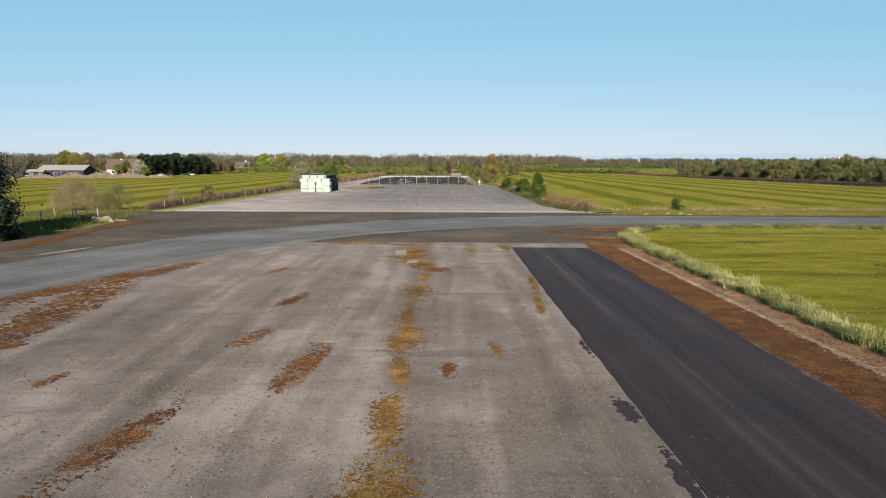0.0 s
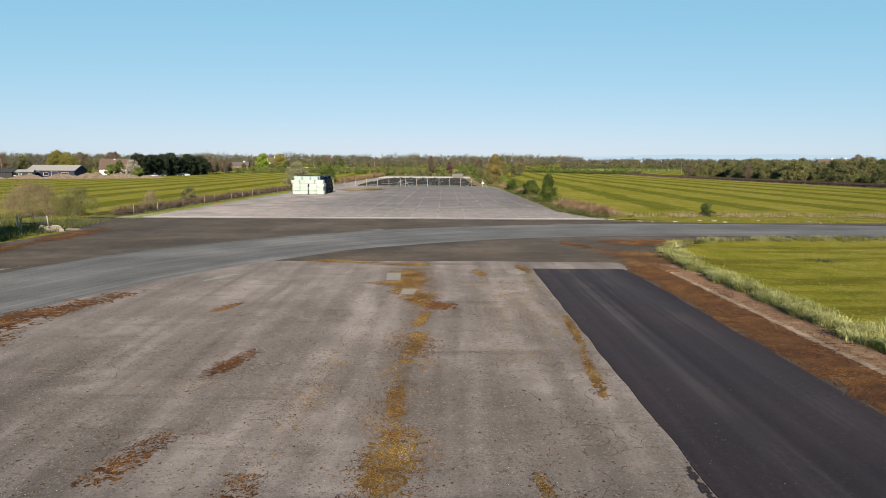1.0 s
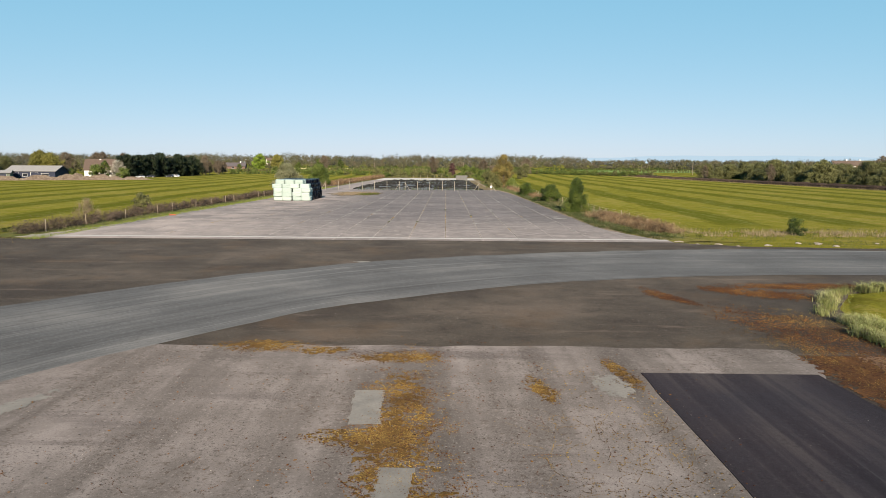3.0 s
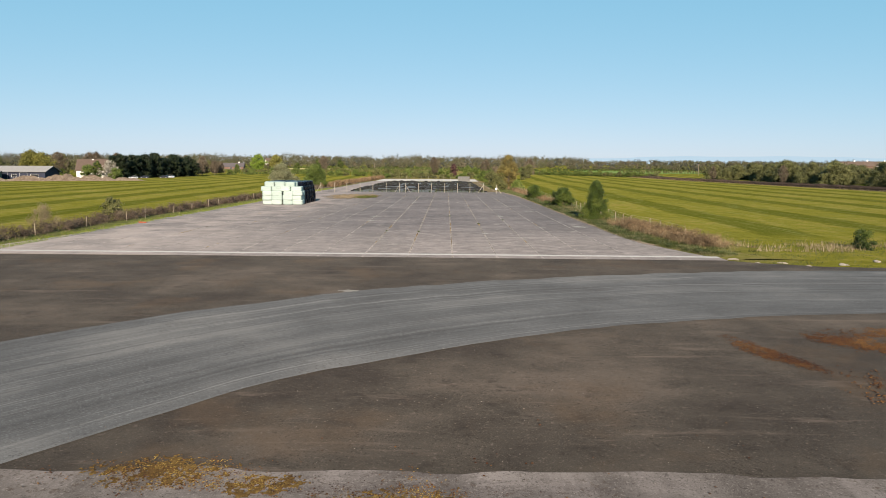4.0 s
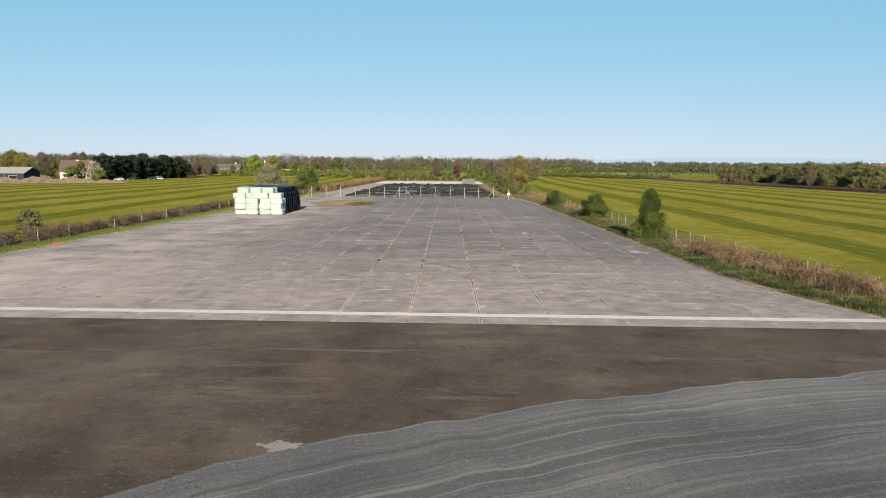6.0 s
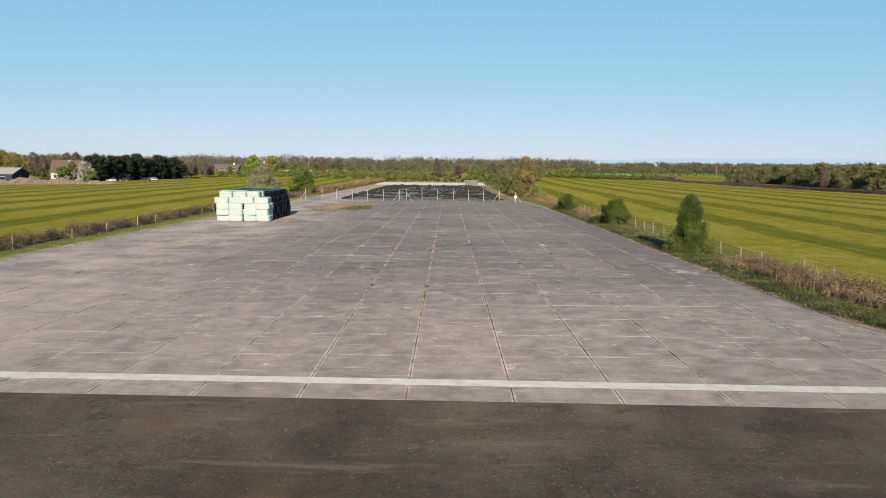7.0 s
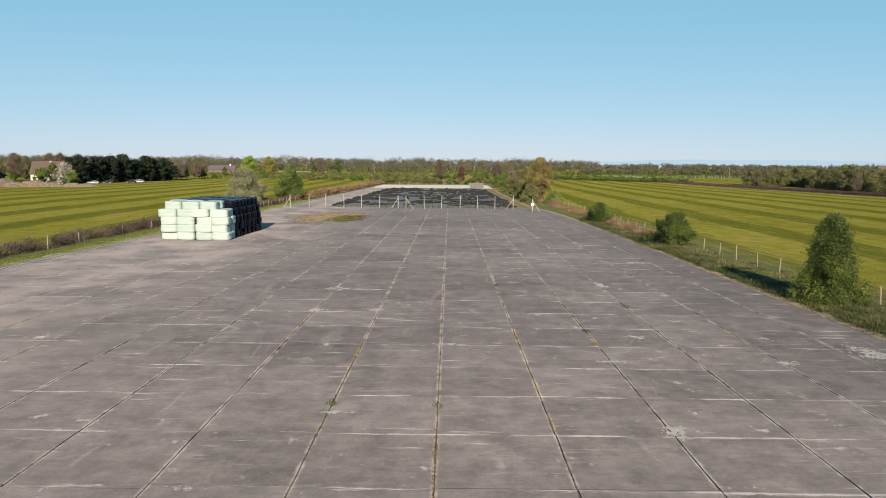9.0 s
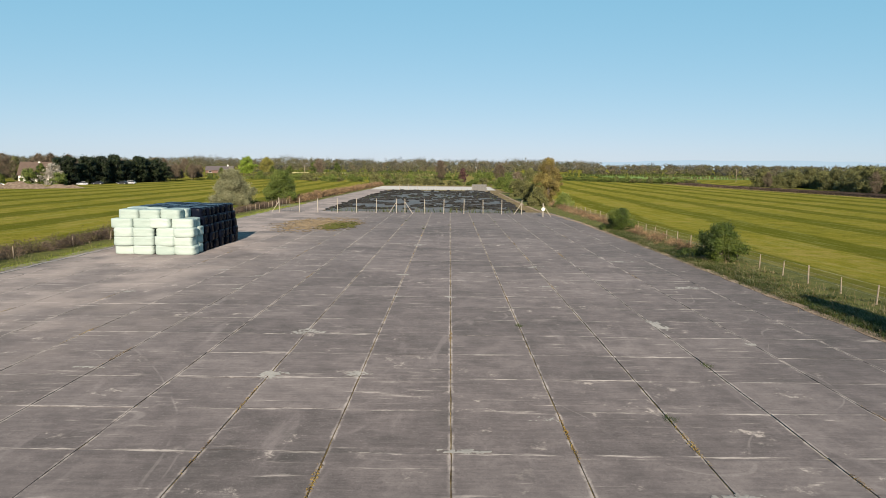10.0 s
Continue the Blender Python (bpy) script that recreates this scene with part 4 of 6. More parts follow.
def clumped(x, y, f=0.5, cut=0.0):
    return noise.noise((x * f, y * f, 11.0)) + 0.5 * noise.noise((x * f * 3, y * f * 3, 5.0)) > cut


def in_box(x0, x1, y0, y1, f=0.6, cut=-0.1, tall=1.0):
    def place(r):
        x, y = r.uniform(x0, x1), r.uniform(y0, y1)
        return (x, y, tall * (0.6 + 0.8 * r.rand())) if clumped(x, y, f, cut) else None
    return place


def near_edge(r):
    """Along the turf edge of the near field, in clumps, bending round its corner onto the road side."""
    if r.rand() < 0.72:
        y = r.uniform(8, 63)
        x = 14.2 + 0.35 * noise.noise((y * 0.8, 2.0, 0)) + abs(r.normal(0, 0.55)) + max(0, (y - 56)) ** 2 * 0.02
    else:
        x = r.uniform(15, 60)
        y = 71.2 - 7.0 * math.exp(-(x - 15) / 3.2) - abs(r.normal(0, 0.45))
    return (x, y, 0.55 + 0.9 * r.rand()) if clumped(x, y, 0.9, -0.15) else None


def turf(name, low, high, material, label, lift=0.08):
    """A raised bank of turf between two lines of points, uneven on top, falling to the paving at its edge."""
    n, across = len(low), 6
    verts = []
    for (xa, ya), (xb, yb) in zip(low, high):
        for j in range(across):
            f = j / (across - 1)
            x, y = xa + (xb - xa) * f, ya + (yb - ya) * f
            h = -0.06 + (0.06 + lift * (0.75 + 0.5 * noise.noise((x * 1.1, y * 1.1, 4.0)))) * (0.0, 0.9, 1.0, 0.75, 0.4, 0.05)[j]
            verts.append((x, y, zg(y) + h))
    faces = [(i * across + j, i * across + j + 1, (i + 1) * across + j + 1, (i + 1) * across + j) for i in range(n - 1) for j in range(across - 1)]
    return tagged(part(name, (verts, faces), material, smooth=True), label, "verge", kind="structure")


# the near field's raised rim of long grass
rim = wiggle([(14.1, -20), (14.15, 30), (14.1, 50), (14.7, 58), (16.2, 64.3), (19.0, 68.8), (24, 71.0), (36, 72.2), (70, 72.4), (130, 73)], 0.8, 0.30, 31)
turf("verge_near_field", rim, [(x + 1.5, y - 0.8) if y < 60 else (x + 2.0 - 1.6 * min(1, (y - 60) / 8), y - 2.6) for x, y in rim], GRASS, "raised rim of rough turf round the near field", 0.12)
blades("field_rim_grass", 6000, near_edge, (0.18, 0.45), 0.010, RIM_BLADE, "long tufted green grass on the rim of the field", lean=0.6)
blades("field_rim_straw", 1500, near_edge, (0.22, 0.50), 0.008, STRAW, "pale dry grass stems on the rim of the field", lean=0.7)
blades("near_field_grass", 30000, in_box(15.5, 52, 14, 70, 0.22, -0.6, 1.0), (0.02, 0.05), 0.03, LAWN, "short bright grass of the near field", lean=0.8)
for x, y in ((27.0, 48.0), (36.0, 52.0), (33.0, 40.0), (24.0, 60.0)):
    cx, cy = x, y
    blades("grass_tuft", 200, lambda r: (cx + r.normal(0, 0.45), cy + r.normal(0, 0.45), 1.0), (0.06, 0.20), 0.02, BLADE, "darker tuft standing in the short grass")



def tufts(name, centres, per, tall, wide, material, label, spread=0.13, bend=0.9):
    """Tussocks: blades that spring from one root and are swept one way by the wind."""
    r = np.random.RandomState(len(centres))
    c = np.repeat(np.array(centres), per, axis=0)
    n = len(c)
    p = np.stack([c[:, 0] + r.normal(0, spread, n), c[:, 1] + r.normal(0, spread, n), np.array([zg(q) for q in c[:, 1]]) + c[:, 3]], 1)
    h = c[:, 2] * r.uniform(tall[0], tall[1], n)
    a = np.repeat(r.uniform(2.2, 4.0, len(centres)), per) + r.normal(0, 0.55, n)
    away = np.stack([np.cos(a), np.sin(a) - 0.4, 0 * a], 1) * (bend * h * r.uniform(0.3, 1.0, n))[:, None]
    s = np.stack([-np.sin(a), np.cos(a), 0 * a], 1) * (wide * r.uniform(0.6, 1.3, n))[:, None]
    mid = p + 0.35 * away + np.stack([0 * h, 0 * h, 0.7 * h], 1)
    tip = p + away + np.stack([0 * h, 0 * h, h * r.uniform(0.6, 1.0, n)], 1)
    verts = np.stack([p - s, p + s, mid + s * 0.7, mid - s * 0.7, tip], 1).reshape(-1, 3)
    b = (np.arange(n) * 5)[:, None]
    faces = [tuple(q) for q in (b + np.array([[0, 1, 2, 3]])).tolist()] + [tuple(q) for q in (b + np.array([[3, 2, 4]])).tolist()]
    return tagged(part(name, (verts.tolist(), faces), material), label, "grass", kind="stuff")


RIM = []
for i in range(1500):
    s = near_edge(nrng)
    if s:
        RIM.append((s[0], s[1], s[2], 0.0))
tufts("rim_tussocks", RIM, 60, (0.26, 0.50), 0.009, RIM_BLADE, "green wind-swept tussocks along the field's rim", 0.15, 1.35)
tufts("rim_straw_tussocks", RIM[::2], 30, (0.22, 0.42), 0.007, STRAW, "bleached wind-swept grass along the field's rim", 0.15, 1.4)
# the verge between runway and field fence
side = wiggle([(17.9, 90.6), (16.2, 95), (15.1, 100), (14.6, 106), (14.4, 130), (14.5, 160), (14.1, 190), (13.2, 205), (12.0, 216), (11.5, 240), (12, 320)], 1.0, 0.25, 41)
brink = [(21.0 if y > 104 else 21.0 + (104 - y) * 0.25, y + 0.3) for x, y in side]
turf("verge_road_corner", side[:15], brink[:15], GRASS, "thin rough grass at the corner of road and runway", 0.06)
turf("verge_fence_side", side[14:], brink[14:], VERGE, "rough grass verge between runway and fence", 0.10)


def beside_runway(r):
    y = r.uniform(92, 232)
    x = 14.3 + 0.9 * max(0, 104 - y) * 0.25 + abs(r.normal(0, 1.9)) - (max(0, y - 195) * 0.06)
    return (x, y, 0.5 + r.rand()) if clumped(x, y, 0.7, -0.2) else None


blades("verge_grass", 80000, beside_runway, (0.06, 0.22), 0.010, BLADE, "rough green verge grass beside the runway")
blades("verge_straw", 9000, beside_runway, (0.08, 0.22), 0.008, STRAW, "pale dry stems in the verge")
blades("roadside_grass", 22000, in_box(18, 75, 86.6, 104, 0.35, -0.15), (0.04, 0.14), 0.018, BLADE, "thin roadside grass")
blades("roadside_straw", 12000, in_box(20, 75, 95.5, 100.5, 0.30, 0.0), (0.12, 0.45), 0.016, STRAW, "dry grass along the field margin")

TUSSOCKS = [(14.8 + 0.22 * max(0, 104 - y) + abs(rng.gauss(0, 1.5)), y, rng.uniform(0.5, 1.2), 0.0) for y in [rng.uniform(93, 185) for _ in range(2400)]]
tufts("verge_tussocks", TUSSOCKS, 30, (0.14, 0.34), 0.010, BLADE, "dark green tussocks on the runway verge", 0.20, 1.5)
tufts("verge_pale_tussocks", TUSSOCKS[::4], 30, (0.14, 0.30), 0.008, STRAW, "wind-bleached tussocks on the runway verge", 0.22, 1.6)
tagged(part("soil_edge", lifted(strip([(x - 0.22, y) for x, y in side[8:]], [(x + 0.42, y) for x, y in side[8:]], 0.05), 0.016), EARTH_HEAP), "brown soil and dead turf along the verge's edge", "soil", kind="structure")

left = wiggle([(-35.0, 91.4), (-34.1, 97), (-33.6, 104), (-33.2, 130), (-33.0, 160), (-32.8, 185), (-33.6, 208), (-33.8, 260), (-33.6, 345)], 1.0, 0.30, 51)
turf("verge_hedge_side", [(x - 5.0, y) for x, y in left], left, VERGE, "grass verge between runway and hedge", 0.10)


tagged(part("runway_edging", lifted(strip([(x + 0.12, y) for x, y in left[6:]], [(x + 0.28, y) for x, y in left[6:]], 0.08), 0.03), PALE), "thin pale concrete edging along the runway", "edging", kind="structure")


def beside_hedge(r):
    y = r.uniform(90, 240)
    x = -33.3 - abs(r.normal(0, 1.3))
    return (x, y, 0.5 + r.rand()) if clumped(x, y, 0.7, -0.25) else None


blades("hedge_verge_grass", 60000, beside_hedge, (0.06, 0.20), 0.012, LAWN, "green verge grass below the hedge")
blades("hedge_verge_straw", 2500, beside_hedge, (0.08, 0.35), 0.010, STRAW, "pale stems below the hedge")

corner = wiggle([(-37.8, 20), (-33.3, 57), (-32.9, 66), (-33.0, 74.0), (-37.2, 82)], 0.8, 0.3, 61)
turf("verge_gate_corner", [(x - 14.0, y + 2.0) for x, y in corner], corner, GRASS, "tall rough grass at the gate corner", 0.25)
blades("corner_grass", 40000, in_box(-52, -33.8, 52, 86, 0.5, -0.35), (0.2, 0.75), 0.016, BLADE, "tall green grass at the gate corner")
blades("corner_straw", 500, in_box(-48, -33.5, 60, 90, 0.5, 0.0), (0.3, 0.9), 0.025, STRAW, "dry stems at the gate corner")


# ---------------------------------------------------------------- hedges and brambles: thickets of arching stems
def thicket(name, n, place, length, material, label, category="bramble"):
    """Arching dead stems, each a bent ribbon of three pieces."""
    r = np.random.RandomState(n % 1013)
    verts, faces = [], []
    for _ in range(n):
        s = place(r)
        if s is None:
            continue
        x, y, f = s
        z, a, l, w = zg(y) - 0.05, r.uniform(0, 6.283), r.uniform(*length) * f, r.uniform(0.004, 0.011)
        rise, run = r.uniform(0.5, 0.95), r.uniform(0.2, 0.6)
        b, base = a + 1.57, len(verts)
        for t, h in ((0, 0), (0.4, 0.62), (0.75, 0.92), (1.0, r.uniform(0.5, 1.05))):
            cx, cy, cz = x + math.cos(a) * run * l * t, y + math.sin(a) * run * l * t, z + rise * l * h
            k = w * (1 - 0.6 * t)
            verts += [(cx - math.cos(b) * k, cy - math.sin(b) * k, cz), (cx + math.cos(b) * k, cy + math.sin(b) * k, cz)]
        faces += [(base + 2 * i, base + 2 * i + 1, base + 2 * i + 3, base + 2 * i + 2) for i in range(3)]
    return tagged(part(name, (verts, faces), material), label, category, kind="stuff")


def hedge_line(r):
    y = r.uniform(94, 236)
    x = -37.0 + 0.5 * noise.noise((y * 0.2, 0, 0)) + r.normal(0, 0.62)
    f = 0.75 + 0.6 * noise.noise((y * 0.25, 3.0, 0))
    return (x, y, max(0.35, f))


def twig_mass(name, clumps, per, size, material, label, category, aspect=9.0):
    """A dense mass of short twigs about many centres."""
    r = np.random.RandomState(len(clumps) % 997)
    verts, faces = leaf_cloud(r, clumps, per, size, aspect)
    return tagged(part(name, (verts, faces), material), label, category, kind="stuff")


def hedge_clumps(y0, y1, step, x_at, wide, low, high, seed):
    out, y, r = [], y0, random.Random(seed)
    while y < y1:
        swell = 0.65 + 0.55 * noise.noise((y * 0.22, seed, 0)) + 0.35 * noise.noise((y * 0.9, seed, 3))
        if swell > 0.25:
            h = (low + (high - low) * min(1.0, swell))
            for _ in range(3):
                out.append((x_at(y) + r.gauss(0, wide), y + r.uniform(-0.3, 0.3), zg(y) + r.uniform(0.05, 0.75) * h, r.uniform(0.35, 0.6) * (0.4 + 0.6 * h)))
        y += step
    return out


hedge_x = lambda y: -37.1 + 0.5 * noise.noise((y * 0.2, 0, 0))
HEDGE = hedge_clumps(93.5, 236, 0.42, hedge_x, 0.5, 0.5, 1.35, 1)
def bramble_bed(r):
    y = r.uniform(97.5, 119)
    x = 18.3 + 0.09 * (112 - y) + r.normal(0, 0.8)
    return (x, y, max(0.3, 0.9 + 0.6 * noise.noise((x * 0.5, y * 0.5, 8.0))))


# ---------------------------------------------------------------- trees and bushes
def leaf_cloud(r, clumps, per, size, aspect=1.6, droop=0.0, outer=0.0, loose=0.45):
    """Small leaves about many centres: (x, y, z, radius) each. Returns vertices and faces."""
    c = np.repeat(np.array(clumps, float), per, axis=0)
    n = len(c)
    d = r.normal(0, 1, (n, 3))
    d /= np.linalg.norm(d, axis=1)[:, None]
    p = c[:, :3] + d * (c[:, 3] * np.abs(r.normal(0.75, loose, n)))[:, None] * np.array([1, 1, 0.85])
    a = r.normal(0, 1, (n, 3))
    a[:, 2] -= droop
    a /= np.linalg.norm(a, axis=1)[:, None]
    b = np.cross(a, r.normal(0, 1, (n, 3)))
    b /= np.linalg.norm(b, axis=1)[:, None] + 1e-9
    if outer:
        w = d + np.array([0, 0, 0.25]) + r.normal(0, outer, (n, 3))
        a = np.cross(w, r.normal(0, 1, (n, 3)))
        a /= np.linalg.norm(a, axis=1)[:, None] + 1e-9
        b = np.cross(w, a)
        b /= np.linalg.norm(b, axis=1)[:, None] + 1e-9
    s = (size * r.uniform(0.6, 1.35, n))[:, None]
    verts = np.stack([p - a * s * aspect / 2, p + b * s / 2, p + a * s * aspect / 2, p - b * s / 2], 1).reshape(-1, 3)
    return verts.tolist(), np.arange(4 * n).reshape(-1, 4).tolist()


twig_mass("hedge_twigs", HEDGE, 80, 0.030, HEDGE_TWIG, "low dark brown hedge of dead brambles along the runway", "hedge")
twig_mass("hedge_grey_twigs", HEDGE[::2], 34, 0.018, LEAF["brown"], "paler bare twigs in the bramble hedge", "hedge", 14.0)
thicket("hedge_dry_grass", 4000, hedge_line, (0.3, 0.8), STRAW, "dry grass grown through the hedge", "hedge")
BRAMBLES = [(x, y, zg(y) + r2.uniform(0.0, 0.7), r2.uniform(0.3, 0.55)) for r2 in (random.Random(6),) for x, y in [(18.3 + 0.09 * (112 - q) + r2.gauss(0, 0.75), q) for q in [r2.uniform(97.5, 119) for _ in range(240)]]]
twig_mass("bramble_bed", BRAMBLES, 80, 0.028, BRAMBLE, "brown bramble bed beside the field fence", "bramble")
thicket("bramble_stems", 5200, bramble_bed, (0.6, 1.15), BRAMBLE, "upright red-brown bramble stems beside the fence")
thicket("bramble_straw", 2600, bramble_bed, (0.6, 1.1), STRAW, "tall pale dry stems among the brambles")
twig_mass("bramble_pale_twigs", BRAMBLES[::2], 34, 0.016, STRAW, "pale dry stems among the brambles", "bramble", 14.0)
FENCE_BR = hedge_clumps(160, 252, 0.7, lambda y: 17.5, 0.7, 0.25, 0.9, 9)
twig_mass("fence_brambles", FENCE_BR, 56, 0.034, BRAMBLE, "brown stems along the field fence", "bramble")
thicket("fence_straw", 3600, lambda r: (17.4 + r.normal(0, 1.0), r.uniform(120, 250), 0.5 + 0.6 * r.rand()), (0.3, 0.8), STRAW, "straw-coloured stems along the field fence")
twig_mass("track_hedge", hedge_clumps(236, 420, 0.6, lambda y: -36.4, 0.5, 0.9, 1.9, 5), 60, 0.07, BRAMBLE, "brown clipped hedge along the far track", "hedge")


def crown_clumps(r, h, spread, start, n, shape, wild=0.5):
    """Where the clumps of a crown lie: egg, cone, dome (to the ground) or column."""
    out = []
    while len(out) < n:
        t = r.rand()
        z = start + (h - start) * t
        w = {"egg": math.sin(math.pi * (0.12 + 0.86 * t)) ** 0.7, "cone": (1 - t) ** 0.75 + 0.08, "dome": math.cos(t * 1.45) ** 0.6, "ovate": (1 - t) ** 0.45 * (0.72 + 0.28 * min(1.0, 5 * t)) + 0.05, "spire": (1 - t) ** 0.85 * (0.75 + 0.30 * min(1.0, 4 * t)) + 0.05, "column": math.sin(math.pi * (0.2 + 0.76 * t)) ** 0.5}[shape] * spread
        a, q = r.uniform(0, 6.283), r.rand() ** 0.45
        k = 0.75 + wild * noise.noise((math.cos(a) * 1.3 + h, math.sin(a) * 1.3, t * 2.5 + spread))
        out.append((math.cos(a) * w * q * k, math.sin(a) * w * q * k, z, (0.11 + 0.13 * r.rand()) * spread * (0.75 if shape == "spire" else 1.0)))
    return out


def tree(name, m, h, spread, start, leaf, per, size, label, category="tree", n=34, shape="egg", seed=1, aspect=1.6, trunk=0.03, droop=0.0, group="", stems=1, wild=0.5, outer=0.0):
    """A tree or bush: tapered trunk with limbs reaching into a crown of many small leaves."""
    r = np.random.RandomState(seed)
    ob = thing(name, m, label, category, group)
    clumps = crown_clumps(r, h, spread, start, n, shape, wild)
    bm = bmesh.new()
    for s in range(stems):
        x0, y0 = (0, 0) if stems == 1 else (r.normal(0, 0.12 * spread), r.normal(0, 0.12 * spread))
        base, r0 = Vector((x0, y0, -0.1)), h * trunk / stems ** 0.5
        mid = Vector((x0 + r.normal(0, 0.03) * h, y0 + r.normal(0, 0.03) * h, start + 0.35 * (h - start)))
        top = Vector((mid.x + r.normal(0, 0.03) * h, mid.y + r.normal(0, 0.03) * h, start + 0.85 * (h - start)))
        tube(bm, base, mid, r0, r0 * 0.6, 7)
        tube(bm, mid, top, r0 * 0.6, r0 * 0.15, 6)
    for c in clumps[:: max(1, len(clumps) // 14)]:
        f = r.uniform(0.2, 0.8)
        tube(bm, mid * f + base * (1 - f), Vector(c[:3]), r0 * 0.28, r0 * 0.06, 5)
    part("trunk", bm, BARK, ob)
    part("crown", leaf_cloud(r, clumps, per, size, aspect, droop, outer), LEAF[leaf], ob)
    return ob


def at(x, y, turn=0.0, size=1.0, tall=1.0):
    return pose(x, y, zg(y) - 0.05, 0, 0, turn) @ Matrix.Diagonal((size, size, size * tall, 1))


tree("hawthorn_tree", at(16.7, 126.0), 4.5, 2.35, 0.15, "dark", 230, 0.052, "dense dark green hawthorn beside the runway fence", "bush", 300, "spire", 8, aspect=2.0, droop=-0.7, wild=0.35, trunk=0.022, stems=3, outer=0.8)
tree("hawthorn_bush", at(17.5, 152.8), 2.8, 2.1, 0.1, "dark", 260, 0.065, "round dark green bush on the runway verge", "bush", 130, "dome", 4, aspect=2.0, droop=-0.4, wild=1.2, trunk=0.03, stems=3, outer=0.8)
tree("hawthorn_bush", at(16.6, 180.5), 2.5, 2.1, 0.1, "dark", 230, 0.08, "low dark green bush on the runway verge", "bush", 120, "dome", 5, aspect=2.0, wild=1.1, trunk=0.03, stems=3, outer=0.8)
tree("gorse_bush", at(31.4, 97.9), 1.45, 1.25, 0.0, "dark", 170, 0.07, "small round dark bush at the field margin", "bush", 24, "dome", 6, trunk=0.03, stems=3, outer=0.8)
tree("yew_bush", at(-36.9, 60.2), 7.0, 5.2, 0.0, "conifer", 620, 0.15, "dark evergreen bush at the gate corner", "bush", 150, "dome", 7, trunk=0.03, stems=3, outer=0.8)
tree("scrub_bush", at(-45.6, 93.0), 3.5, 4.8, 0.2, "twig", 60, 0.012, "bare twiggy brown scrub beside the hedge", "bush", 260, "dome", 8, droop=-1.4, aspect=38, trunk=0.02, stems=6)
tree("scrub_bush", at(-41.4, 93.4), 3.1, 3.0, 0.2, "olive", 70, 0.014, "thin budding scrub beside the hedge", "bush", 100, "dome", 9, droop=-1.4, aspect=34, trunk=0.02, stems=5)
tree("scrub_bush", at(-41.0, 126.0), 2.1, 1.9, 0.0, "olive", 110, 0.09, "small budding bush behind the hedge", "bush", 20, "dome", 10, aspect=5, trunk=0.02, stems=4)
tree("scrub_bush", at(-41.5, 113.0), 2.0, 2.0, 0.0, "twig", 70, 0.012, "bare twiggy scrub behind the hedge", "bush", 50, "dome", 11, droop=-1.4, aspect=34, trunk=0.02, stems=5)
tree("willow_bush", at(-46.4, 232.0), 6.2, 4.4, 0.3, "willow", 300, 0.13, "pale grey-green willow behind the hedge", "bush", 170, "dome", 12, aspect=3, trunk=0.018, stems=5, outer=0.8)
tree("hawthorn_tree", at(-38.3, 238.0), 6.2, 3.7, 0.6, "fresh", 260, 0.16, "leafy green tree at the compound corner", "tree", 170, "dome", 13, trunk=0.02, stems=2, outer=0.8)
tree("field_maple", at(16.9, 243.0), 9.4, 3.3, 1.2, "amber", 170, 0.13, "tall tree with amber opening leaves beside the fence", "tree", 120, "egg", 14, aspect=2, trunk=0.018, stems=2, outer=0.8)
for i, (x, y, h, s, k) in enumerate(((13.9, 236, 3.4, 2.6, "olive"), (18.4, 231, 2.6, 2.2, "fresh"), (14.4, 258, 4.2, 3.0, "olive"), (17.8, 272, 5.0, 3.4, "fresh"), (14.8, 286, 4.5, 3.2, "olive"), (20.5, 292, 6.0, 3.8, "olive"),
                                   (16.2, 309, 4.2, 3.4, "fresh"), (22.0, 318, 6.4, 4.0, "olive"), (17.0, 335, 4.6, 3.6, "fresh"), (21.0, 352, 6.5, 4.2, "brown"), (16.5, 366, 4.5, 3.8, "fresh"))):
    tree("verge_shrub", at(x, y), h, s, 0.0, k, 130, 0.17, {"olive": "olive budding shrub along the compound fence", "fresh": "fresh green shrub along the compound fence", "brown": "bare brown shrub along the compound fence"}[k],
         "bush", 60, "dome", 30 + i, aspect=2.2, trunk=0.02, stems=3)


# ---------------------------------------------------------------- the stack of wrapped bales
def bale_mesh(name, material, seed, w=1.60, d=1.26, h=0.80):
    """A wrapped square bale: a box with rounded, bulging, uneven sides."""
    bm = bmesh.new()
    bmesh.ops.create_cube(bm, size=2.0)
    bmesh.ops.subdivide_edges(bm, edges=bm.edges[:], cuts=7, use_grid_fill=True)
    for v in bm.verts:
        p = v.co.copy()
        m = max(abs(p.x), abs(p.y))
        f = m / max((abs(p.x) ** 5 + abs(p.y) ** 5) ** 0.2, 1e-6)                     # round in plan, flat on top and below
        rim, lip = max(0.0, (m - 0.7) / 0.3), max(0.0, (abs(p.z) - 0.7) / 0.3)
        bulge = 1.02 + 0.07 * noise.noise(p * 1.4 + Vector((seed * 3.1, 0, 0))) + 0.03 * noise.noise(p * 4 + Vector((0, seed, 0)))
        f *= bulge * (1 - 0.05 * lip * lip)
        z = p.z * (1 - 0.09 * rim * rim)
        v.co = Vector((p.x * f * w / 2, p.y * f * d / 2, (z + 1) * h / 2 + 0.015 * noise.noise(p * 2.3 + Vector((seed, 2, 0)))))
    me = bpy.data.meshes.new(name)
    bm.to_mesh(me)
    bm.free()
    me.materials.append(material)
    me.polygons.foreach_set("use_smooth", [True] * len(me.polygons))
    return me


